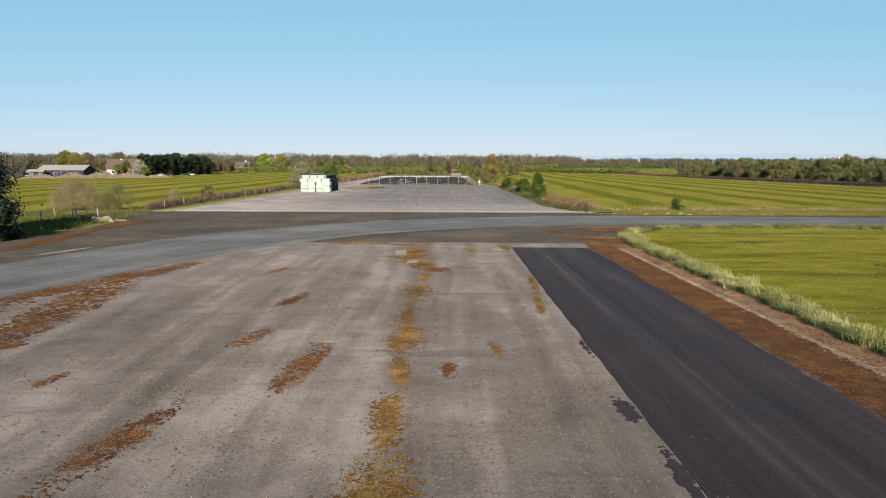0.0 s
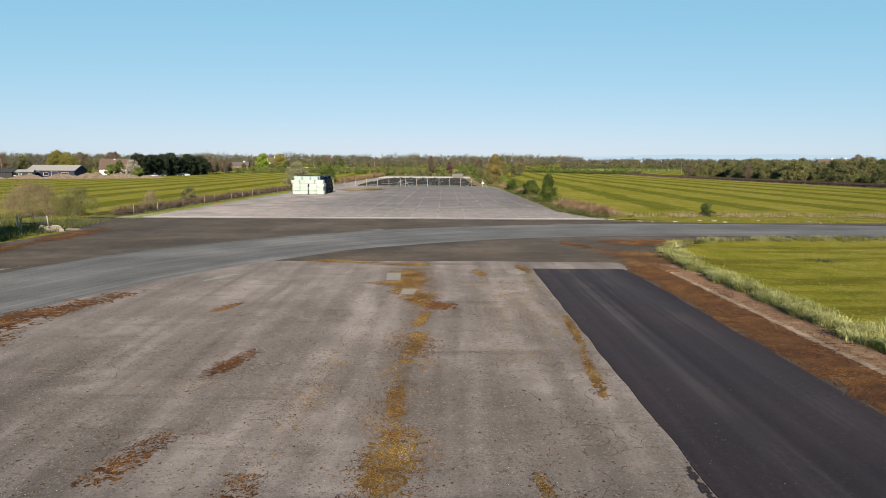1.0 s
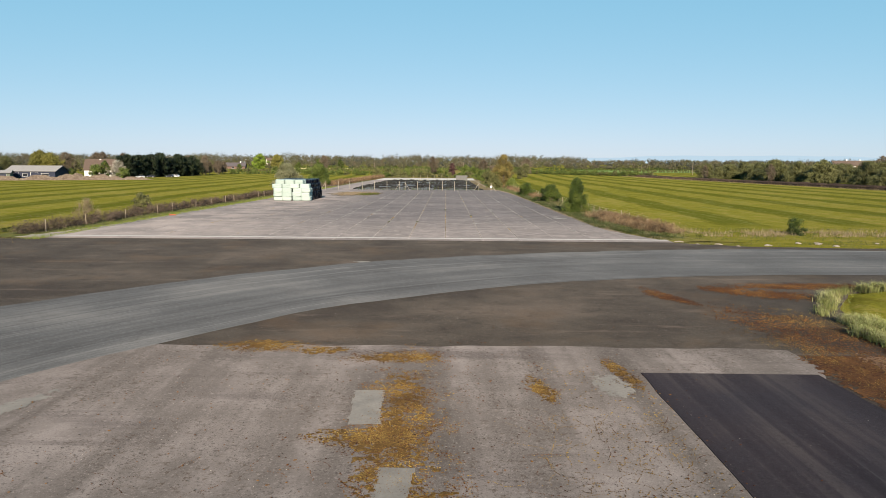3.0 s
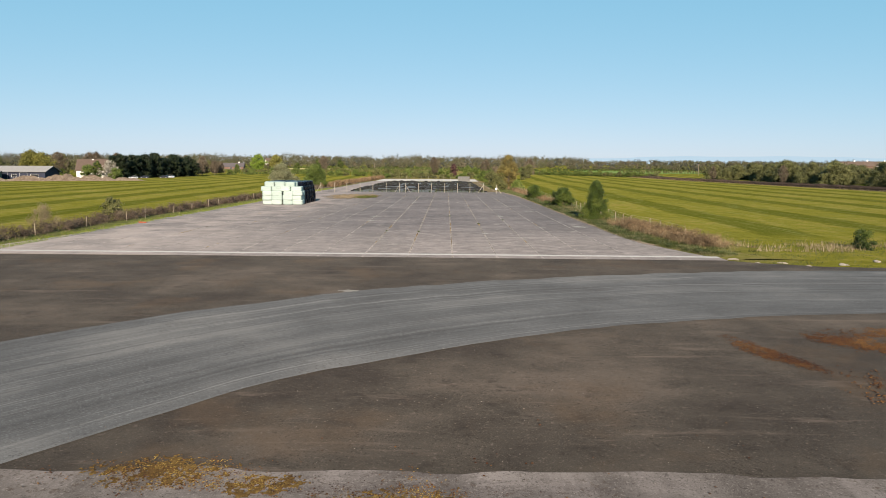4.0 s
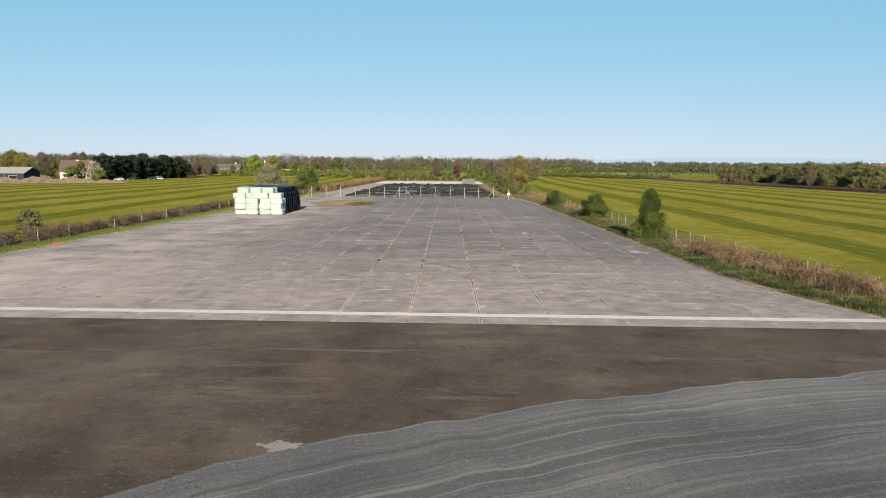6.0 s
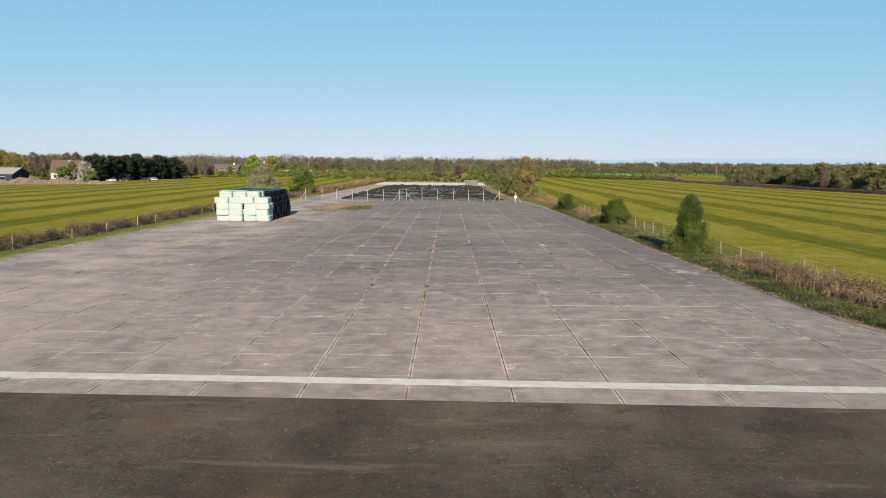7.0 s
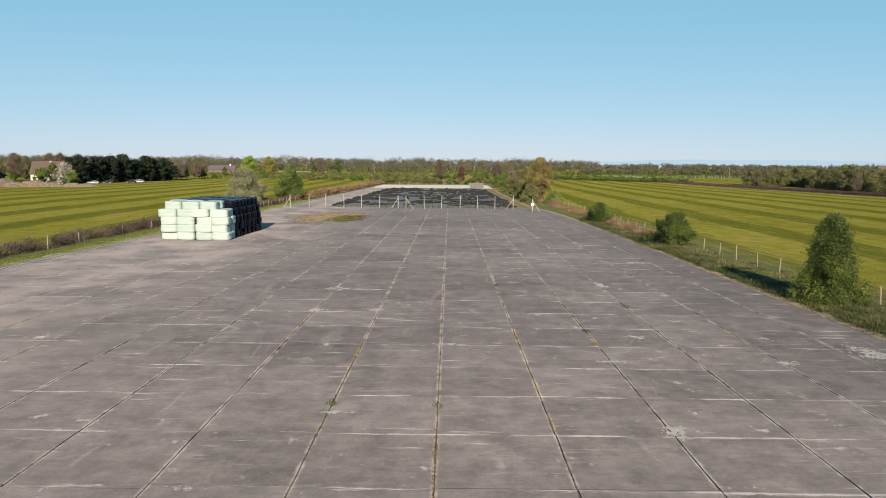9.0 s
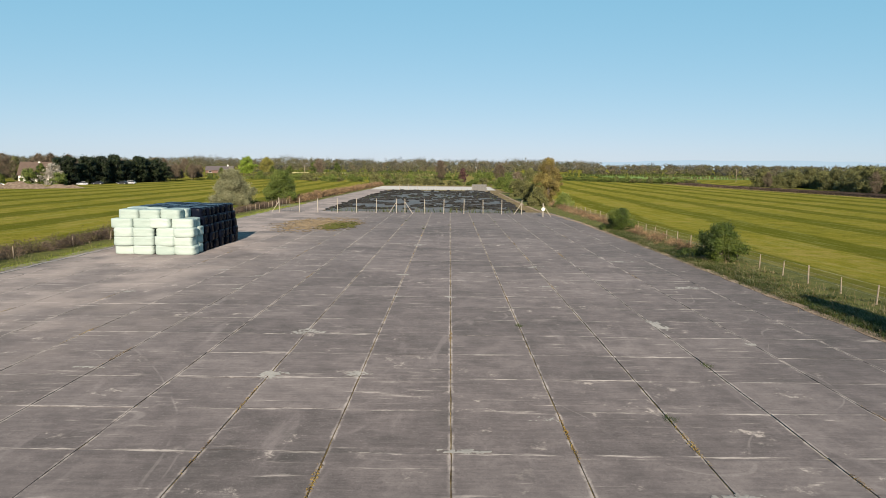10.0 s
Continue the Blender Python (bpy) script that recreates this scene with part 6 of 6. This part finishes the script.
for x, y, z, a, k in ((395, 690, 2.2, 14, REDBRICK), (352, 640, 1.6, -8, BRICK), (430, 720, 2.4, -16, BRICK)):
    house("far_house", pose(x, y, z, 0, 0, a), 18, 9, 5.4, 9.4, k, TILE, "far house with a brown roof above the trees" if k is BRICK else "far brick house above the trees", "house", [("window", "f", -4.0, 2.0, 1.0, 2.4), ("window", "f", 4.0, 2.0, 1.0, 2.4)], (3.0, 0.0, 10.3))


def heap(name, x, y, lx, ly, h, seed, material, label, category):
    nx, ny = 26, 16
    verts = []
    for j in range(ny + 1):
        for i in range(nx + 1):
            u, v = -1 + 2 * i / nx, -1 + 2 * j / ny
            f = max(0.0, 1 - u * u - v * v)
            z = h * f ** 0.7 * (0.75 + 0.6 * noise.noise((u * 3 + seed, v * 2, 0)) + 0.2 * noise.noise((u * 9 + seed, v * 7, 1)))
            verts.append((x + u * lx, y + v * ly, zg(y) - 0.07 + max(0.0, z)))
    faces = [(j * (nx + 1) + i, j * (nx + 1) + i + 1, (j + 1) * (nx + 1) + i + 1, (j + 1) * (nx + 1) + i) for j in range(ny) for i in range(nx)]
    return tagged(part(name, (verts, faces), material), label, category)


for i, (x, y, lx, ly, h) in enumerate(((-156, 318, 8, 6, 2.9), (-146, 322, 9, 5, 2.2), (-166, 312, 9, 5, 2.0), (-136, 330, 7, 4, 1.2), (-176, 303, 8, 4, 1.8), (-187, 292, 9, 4, 1.6))):
    heap("soil_mound", x, y, lx, ly, h, i * 3.3, EARTH_HEAP, "long heap of bare brown soil at the field edge", "soil heap")


def car(m, paint, label):
    """A parked car: body, cabin with glass, four wheels with rims, lights."""
    c = thing("parked_car", m, label, "car")

    def loft(sections, w):
        bm = bmesh.new()
        rings = []
        for x, z0, z1, k in sections:
            rings.append([bm.verts.new(p) for p in ((x, -w * k, z0), (x, -w * k, z1 * 0.8 + z0 * 0.2), (x, -w * k * 0.86, z1), (x, w * k * 0.86, z1), (x, w * k, z1 * 0.8 + z0 * 0.2), (x, w * k, z0))])
        for a, b in zip(rings, rings[1:]):
            for i in range(6):
                bm.faces.new((a[i], b[i], b[(i + 1) % 6], a[(i + 1) % 6]))
        bm.faces.new(rings[0])
        bm.faces.new(rings[-1][::-1])
        bmesh.ops.recalc_face_normals(bm, faces=bm.faces[:])
        return bm

    part("body", loft([(-2.1, 0.45, 0.75, 0.86), (-1.95, 0.25, 0.92, 1), (-1.0, 0.22, 0.95, 1), (0.9, 0.22, 0.92, 1), (1.8, 0.25, 0.80, 0.97), (2.1, 0.4, 0.66, 0.84)], 0.87), paint, c)
    part("cabin_glass", loft([(-1.75, 0.93, 0.98, 0.9), (-1.25, 0.93, 1.40, 0.82), (0.25, 0.93, 1.42, 0.82), (1.0, 0.91, 0.97, 0.9)], 0.84), GLASS, c)
    part("roof", loft([(-1.22, 1.38, 1.44, 0.8), (-0.4, 1.40, 1.48, 0.8), (0.26, 1.39, 1.45, 0.8)], 0.84), paint, c)
    for x in (-1.3, 1.3):
        for y in (-0.8, 0.8):
            bm = bmesh.new()
            tube(bm, (x, y - 0.1, 0.31), (x, y + 0.1, 0.31), 0.31, 0.31, 16)
            wheel = part("wheel", bm, TYRE, c)
            bm = bmesh.new()
            tube(bm, (x, y - 0.11, 0.31), (x, y + 0.11, 0.31), 0.19, 0.19, 12)
            part("rim", bm, STEEL, wheel)
    for y in (-0.6, 0.6):
        bm = bmesh.new()
        box(bm, 2.02, 2.1, y - 0.18, y + 0.18, 0.56, 0.68)
        part("headlight", bm, WHITE, c)


SILVER = plain("silver_car_paint", (0.42, 0.43, 0.45), (0.52, 0.53, 0.55), 1.0, 0.3, 0.0, 0.001, 0.5)
DARKCAR = plain("dark_car_paint", (0.02, 0.022, 0.028), (0.035, 0.037, 0.045), 1.0, 0.25, 0.0, 0.001, 0.2)
for x, y, a, k, label in ((-152.0, 371, 205, SILVER, "silver car parked under dark conifers"), (-152.5, 384, 188, DARKCAR, "dark car parked under dark conifers"), (-149.0, 404, 188, SILVER, "silver car parked under dark conifers"),
                          (-146.5, 393, 184, DARKCAR, "dark car parked under dark conifers"), (-146.0, 400, 186, SILVER, "silver car parked under dark conifers"), (-168, 344, 20, WHITE, "white car parked at the farm")):
    car(pose(x, y, zg(y) - 0.06, 0, 0, a), k, label)


# ---------------------------------------------------------------- trees of the middle distance
def zfar(y):
    return zg(y) + max(0.0, min(y, 1500.0) - 500.0) * 0.0095


r_ = random.Random(77)
kinds = {}


def plant(kind, x, y, size=1.0, tall=1.0, group="", label=None, name=None):
    """One more tree of a kind: the first is built, the rest are copies of it."""
    spec = {
        "conifer": ("conifer", "dense black-green conifer in a shelter belt", dict(h=10.2, spread=4.3, start=0.0, leaf="conifer", per=150, size=0.30, n=110, shape="column", trunk=0.02, outer=0.4, wild=0.9)),
        "bare": ("bare_tree", "leafless brown tree in early spring", dict(h=12.0, spread=4.8, start=2.0, leaf="brown", per=110, size=0.085, n=90, shape="egg", aspect=9, trunk=0.022)),
        "olive": ("budding_tree", "olive budding tree in early spring", dict(h=10.0, spread=5.0, start=0.5, leaf="olive", per=130, size=0.24, n=84, shape="egg", aspect=1.8, trunk=0.02, outer=0.4, wild=0.8)),
        "sallow": ("sallow_tree", "rounded olive-green sallow in early leaf", dict(h=7.2, spread=6.2, start=0.0, leaf="olive", per=130, size=0.25, n=100, shape="dome", aspect=1.8, trunk=0.02, stems=3, outer=0.35, wild=0.7)),
        "fresh": ("leafy_tree", "fresh green tree in full leaf", dict(h=9.0, spread=4.6, start=0.8, leaf="fresh", per=120, size=0.26, n=84, shape="egg", trunk=0.02, outer=0.4, wild=0.8)),
        "bright": ("bright_tree", "broad bright green tree", dict(h=16.0, spread=8.5, start=1.5, leaf="bright", per=130, size=0.38, n=96, shape="egg", trunk=0.02, outer=0.4)),
        "lime": ("willow_tree", "yellow-green weeping willow tree in leaf", dict(h=12.0, spread=7.0, start=1.0, leaf="lime", per=130, size=0.30, n=96, shape="egg", aspect=2.4, trunk=0.02, outer=0.7)),
        "dark": ("dark_tree", "dark green ivy-clad tree", dict(h=10.0, spread=4.0, start=0.4, leaf="dark", per=110, size=0.28, n=80, shape="egg", trunk=0.02, outer=0.4)),
        "blossom": ("blossom_bush", "blackthorn bush in white blossom", dict(h=5.0, spread=3.6, start=0.2, leaf="blossom", per=100, size=0.24, n=36, shape="dome", trunk=0.02)),
        "purple": ("copper_tree", "small tree with copper-purple leaves", dict(h=9.0, spread=3.2, start=0.6, leaf="purple", per=110, size=0.26, n=78, shape="egg", trunk=0.02)),
        "bush": ("hedge_bush", "round green hedgerow bush in leaf", dict(h=3.4, spread=3.2, start=0.0, leaf="fresh", per=190, size=0.20, n=30, shape="dome", trunk=0.03, outer=0.4)),
        "shrub": ("hedge_shrub", "brown-green hedgerow shrub in bud", dict(h=3.2, spread=3.0, start=0.0, leaf="olive", per=190, size=0.19, n=30, shape="dome", aspect=2.0, trunk=0.03, outer=0.4)),
    }[kind]
    m = pose(x, y, zfar(y) - 0.06, 0, 0, r_.uniform(0, 360))
    variants = kinds.setdefault(kind, [])
    if len(variants) < (3 if kind in ("bare", "olive", "fresh", "conifer", "sallow", "bush", "shrub") else 1):
        ob = tree(spec[0], m, label=spec[1], seed=200 + 17 * len(variants) + len(kind), group=group, **spec[2])
        variants.append(ob)
    else:
        ob = copy_thing(r_.choice(variants), m)
        if group:
            ob["group"] = group
    ob.scale = (size * r_.uniform(0.9, 1.1), size * r_.uniform(0.9, 1.1), size * tall * r_.uniform(0.92, 1.08))
    if label:
        ob["label"] = label
    return ob


# the shelter belt of conifers
for i in range(28):
    plant("conifer", -161.5 + 0.2 * i + 1.6 * math.sin(i * 1.7), 373 + i * 3.0, r_.uniform(0.92, 1.10), r_.uniform(0.9, 1.08), "conifer shelter belt")
# round the farm
for x, y, k, s in ((-206, 388, "lime", 1.0), (-214, 392, "lime", 1.05), (-238, 380, "bare", 0.9), (-176, 405, "bare", 1.0), (-196, 415, "bare", 1.05), (-216, 420, "bare", 1.1), (-250, 400, "bare", 1.0), (-262, 380, "bare", 1.1), (-282, 390, "bare", 1.0),
                   (-300, 370, "dark", 1.0), (-275, 352, "bare", 0.9), (-172, 388, "dark", 0.55), (-190, 378, "dark", 0.5), (-160, 366, "blossom", 1.5), (-156, 362, "bush", 1.3), (-176, 376, "bush", 1.6), (-174, 380, "dark", 0.8), (-250, 420, "olive", 1.1), (-320, 400, "bare", 1.2),
                   (-262, 345, "dark", 0.8), (-290, 340, "bare", 0.8), (-232, 352, "bare", 0.7), (-340, 420, "olive", 1.2), (-205, 440, "bare", 1.1), (-230, 450, "olive", 1.1)):
    plant(k, x, y, s, 1.0, "trees round the farm")
# beyond the belt: saplings, hedges, the bright tree
for i in range(12):
    plant("bare", -160 + r_.uniform(-8, 8), 460 + i * 5, 0.62, 1.2, "saplings at the field corner")
for x, y, k, s in ((-172, 660, "bright", 0.95), (-158, 668, "lime", 1.15), (-150, 655, "dark", 0.7), (-190, 540, "olive", 0.8), (-178, 560, "olive", 0.75), (-168, 585, "fresh", 0.7), (-196, 600, "olive", 0.9), (-205, 575, "bare", 1.0), (-212, 630, "bare", 1.0), (-225, 600, "olive", 1.0),
                   (-240, 640, "bare", 1.1), (-228, 560, "bare", 0.9), (-132, 640, "dark", 0.8), (-118, 690, "bare", 1.2), (-104, 700, "dark", 1.0), (-126, 705, "dark", 1.0), (-90, 600, "shrub", 1.3), (-70, 560, "shrub", 1.4)):
    plant(k, x, y, s, 1.0, "trees beyond the fields")
for i in range(30):
    plant(r_.choice(("bush", "shrub", "bush")), -150 + i * 5.2 + r_.uniform(-1, 1), 520 + 30 * math.sin(i * 0.3) + r_.uniform(-8, 8), r_.uniform(0.8, 1.25), r_.uniform(0.7, 1.1), "hedgerow beyond the runway")
for i in range(22):
    plant(r_.choice(("bush", "shrub")), -34 + i * 3.0 + r_.uniform(-1, 1), 432 + r_.uniform(-10, 16), r_.uniform(0.7, 1.2), r_.uniform(0.6, 1.0), "bushes behind the yard")
for x, y, k, s in ((4, 505, "purple", 0.95), (12, 470, "fresh", 0.8), (17, 475, "fresh", 0.7), (29, 440, "blossom", 0.9), (36, 455, "blossom", 0.8), (24, 480, "bare", 0.9), (-38, 470, "shrub", 1.6), (-44, 455, "shrub", 1.5),
                   (-10, 530, "bare", 1.0), (40, 470, "olive", 0.9), (48, 450, "olive", 0.8), (33, 420, "fresh", 0.6), (27, 398, "olive", 0.6), (40, 405, "olive", 0.7), (52, 480, "bare", 1.0)):
    plant(k, x, y, s, 1.0, "trees at the runway's far end")
# the hedge at the end of the striped field, and the willows beyond the dark bank
for i in range(46):
    plant(r_.choice(("bush", "bush", "shrub")), 34 + i * 2.3 + r_.uniform(-0.6, 0.6), 600 - i * 2.3 + r_.uniform(-3, 3), r_.uniform(0.8, 1.1), r_.uniform(0.75, 1.05), "hedge at the end of the striped field")
for i in range(64):
    x, y = 147 + r_.uniform(0, 40), 215 + i * 4.0 + r_.uniform(-4, 4)
    plant("sallow", x + max(0, y - 330) * 0.10, y, r_.uniform(0.85, 1.3), r_.uniform(0.85, 1.1), "willows beyond the dark bank")
for i in range(26):
    plant(r_.choice(("olive", "bare", "dark", "olive")), 200 + r_.uniform(0, 150), 300 + i * 9 + r_.uniform(-6, 6), r_.uniform(0.8, 1.15), 0.9, "trees on the rising ground")
for x, y in ((133, 205), (140, 330), (146, 420)):
    plant("bare", x, y, 0.55, 1.2, "saplings by the dark bank")


# ---------------------------------------------------------------- the dark bank, far fields, woods, hills
def dark_bank():
    n, verts = 90, []
    for i in range(n + 1):
        y = 120 + 430 * i / n
        x = 127 + 0.02 * max(0, y - 300) + 0.8 * noise.noise((y * 0.05, 0, 0))
        h = 1.25 + 0.45 * noise.noise((y * 0.2, 1.0, 0))
        for dx, z in ((-1.6, -0.1), (-1.2, h * 0.55), (-0.5, h), (1.2, h * 0.95), (2.4, -0.1)):
            verts.append((x + dx + 0.2 * noise.noise((y, dx, 0)), y, zg(y) - 0.06 + z))
    faces = [(i * 5 + j, i * 5 + j + 1, (i + 1) * 5 + j + 1, (i + 1) * 5 + j) for i in range(n) for j in range(4)]
    bank = moss_mat("dark_peaty_bank", ((0.012, 0.008, 0.006), (0.030, 0.020, 0.015), (0.070, 0.045, 0.032)))
    tagged(part("earth_bank", (verts, faces), bank), "long dark brown earth bank along the striped field", "bank", kind="structure")
    thicket("bank_stems", 9000, lambda r: (127 + r.normal(0, 1.4), r.uniform(120, 550), 1.0), (1.0, 1.9), BRAMBLE, "dark dead stems on the earth bank")
    thicket("bank_straw", 6000, lambda r: (122 + r.normal(0, 1.3), r.uniform(120, 520), 0.8), (0.5, 1.0), STRAW, "pale dry grass along the foot of the bank")


dark_bank()


def woods(name, trees, leaf, label, size):
    """Far woods: crowns of small leaves on every tree, too many to count."""
    r = np.random.RandomState(len(trees))
    clumps = []
    for x, y, h, w in trees:
        for i in range(8):
            t = (i + r.rand()) / 8
            a, q = r.uniform(0, 6.283), r.rand() ** 0.5
            k = math.sin(math.pi * (0.30 + 0.62 * t)) ** 0.7
            clumps.append((x + math.cos(a) * w * q * k * 1.15, y + math.sin(a) * w * q * k * 1.15, zfar(y) + h * (0.08 + 0.74 * t), w * 0.36))
    tagged(part(name, leaf_cloud(r, clumps, 26, size, 1.2, outer=0.16, loose=0.16), LEAF[leaf]), label, "woods", kind="stuff")


def belt(n, x0, x1, y0, y1, h0, h1, seed):
    r = random.Random(seed)
    out = []
    for _ in range(n):
        x, y = r.uniform(x0, x1), r.uniform(y0, y1)
        swell = 0.95 + 0.45 * noise.noise((x * 0.012, y * 0.012, 4.0))
        h = r.uniform(h0, h1) * swell
        out.append((x, y, h, h * r.uniform(0.45, 0.75)))
    return out


for leaf, seed, share in (("far", 1, 1.0), ("fargreen", 2, 0.75), ("haze", 5, 0.35), ("farholly", 3, 0.3)):
    k = lambda n: int(n * share)
    trees = belt(k(110), -620, 150, 860, 1060, 7, 12, seed) + belt(k(640), -1300, 250, 1180, 1420, 14, 20, seed + 10) + belt(k(380), 250, 1300, 1180, 1420, 8, 13, seed + 70) + belt(k(150), -700, -250, 480, 700, 9, 13, seed + 20)
    trees += belt(k(130), 230, 900, 620, 860, 6, 10, seed + 30) + belt(k(70), 140, 420, 760, 880, 5, 9, seed + 40) + belt(k(26), -200, 60, 740, 820, 6, 11, seed + 50)
    woods("far_woods", trees, leaf, {"far": "far leafless brown woods", "fargreen": "far budding olive woods", "haze": "far bare grey-brown trees", "farholly": "far dark ivy and holly trees"}[leaf], 0.85)


def far_hedge(x0, y0, x1, y1, h, leaf, label, seed):
    """A clipped hedgerow running across the far fields."""
    r = np.random.RandomState(seed)
    n = int(math.hypot(x1 - x0, y1 - y0) / 0.9)
    clumps = []
    for i in range(n):
        f = (i + r.rand()) / n
        x, y = x0 + (x1 - x0) * f + r.normal(0, 0.5), y0 + (y1 - y0) * f + r.normal(0, 0.5)
        tall = h * (0.8 + 0.5 * noise.noise((x * 0.06, y * 0.06, seed)))
        for t in (0.25, 0.6, 0.85):
            clumps.append((x, y, zfar(y) + tall * t, 0.36 * tall * (1.1 - 0.5 * t)))
    tagged(part("hedgerow", leaf_cloud(r, clumps, 22, 0.42, 1.3, outer=0.3, loose=0.2), LEAF[leaf]), label, "hedge", kind="stuff")


far_hedge(-150, 520, 4, 548, 2.6, "fresh", "fresh green hedgerow across the far fields", 1)
far_hedge(-240, 596, -20, 640, 3.0, "olive", "budding hedgerow across the far fields", 2)
far_hedge(-130, 706, 70, 690, 3.0, "fresh", "fresh green hedgerow across the far fields", 3)
far_hedge(-300, 760, 40, 800, 3.4, "dark", "dark hedgerow across the far fields", 4)
far_hedge(28, 606, 142, 492, 3.0, "fresh", "green hedge at the end of the striped field", 5)
far_hedge(150, 640, 360, 604, 2.6, "olive", "budding hedgerow beyond the dark bank", 6)
far_hedge(20, 720, 330, 700, 3.2, "dark", "dark hedgerow across the far fields", 7)


def far_field(name, x0, x1, y0, y1, material, label):
    verts = [(x0, y0, zfar(y0) + 0.25), (x1, y0, zfar(y0) + 0.25), (x1, y1, zfar(y1) + 0.25), (x0, y1, zfar(y1) + 0.25)]
    verts += [(x, y, z - 0.4) for x, y, z in verts]
    tagged(part(name, (verts, [(0, 1, 2, 3), (0, 4, 5, 1), (1, 5, 6, 2), (2, 6, 7, 3), (3, 7, 4, 0)]), material), label, "field", kind="structure")


CROP = plain("bright_spring_crop", (0.052, 0.090, 0.011), (0.077, 0.119, 0.020), 0.05, 0.95, 0.1, where="world")
DRYF = plain("pale_dry_pasture", (0.20, 0.185, 0.075), (0.30, 0.27, 0.13), 0.05, 0.95, 0.1, where="world")
far_field("field_spring_crop", 130, 260, 620, 760, CROP, "bright green far field")
far_field("field_dry_pasture", -175, -95, 735, 800, DRYF, "pale dry far pasture")
far_field("field_pale_strip", -78, -18, 705, 740, DRYF, "pale strip of far pasture")


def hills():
    """The ridge at the end of the plain, its haze put in as an even glow."""
    k = Mat("distant_ridge_haze_glow", 1.0, 0.0)
    # emission paints in the pale blue of haze over the slopes
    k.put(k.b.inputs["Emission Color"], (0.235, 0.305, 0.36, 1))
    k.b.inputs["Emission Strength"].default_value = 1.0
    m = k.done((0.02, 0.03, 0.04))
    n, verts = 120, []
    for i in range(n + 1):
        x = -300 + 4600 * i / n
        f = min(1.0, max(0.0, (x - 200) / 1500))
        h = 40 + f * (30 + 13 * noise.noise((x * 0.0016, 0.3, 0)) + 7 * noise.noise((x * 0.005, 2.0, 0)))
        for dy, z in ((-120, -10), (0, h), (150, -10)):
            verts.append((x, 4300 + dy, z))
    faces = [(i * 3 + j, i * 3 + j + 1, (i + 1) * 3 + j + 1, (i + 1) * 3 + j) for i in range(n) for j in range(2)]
    tagged(part("backdrop", (verts, faces), m), "faint blue ridge of hills on the horizon, haze painted as glow", "hills", kind="structure")


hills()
# poles beyond the runway
for x, y, h in ((10.5, 470, 9.0), (-120, 640, 8.0), (-60, 600, 7.5), (-168, 420, 9.0), (-232, 372, 9.0), (190, 560, 9.0)):
    p = thing("telegraph_pole", pose(x, y, zfar(y) - 0.06), "wooden telegraph pole with a short crossarm", "pole")
    bm = bmesh.new()
    tube(bm, (0, 0, 0), (0, 0, h), 0.16, 0.11, 8)
    part("pole", bm, POST, p)
    bm = bmesh.new()
    box(bm, -0.8, 0.8, -0.06, 0.06, h - 0.6, h - 0.48)
    part("crossarm", bm, POST, p)
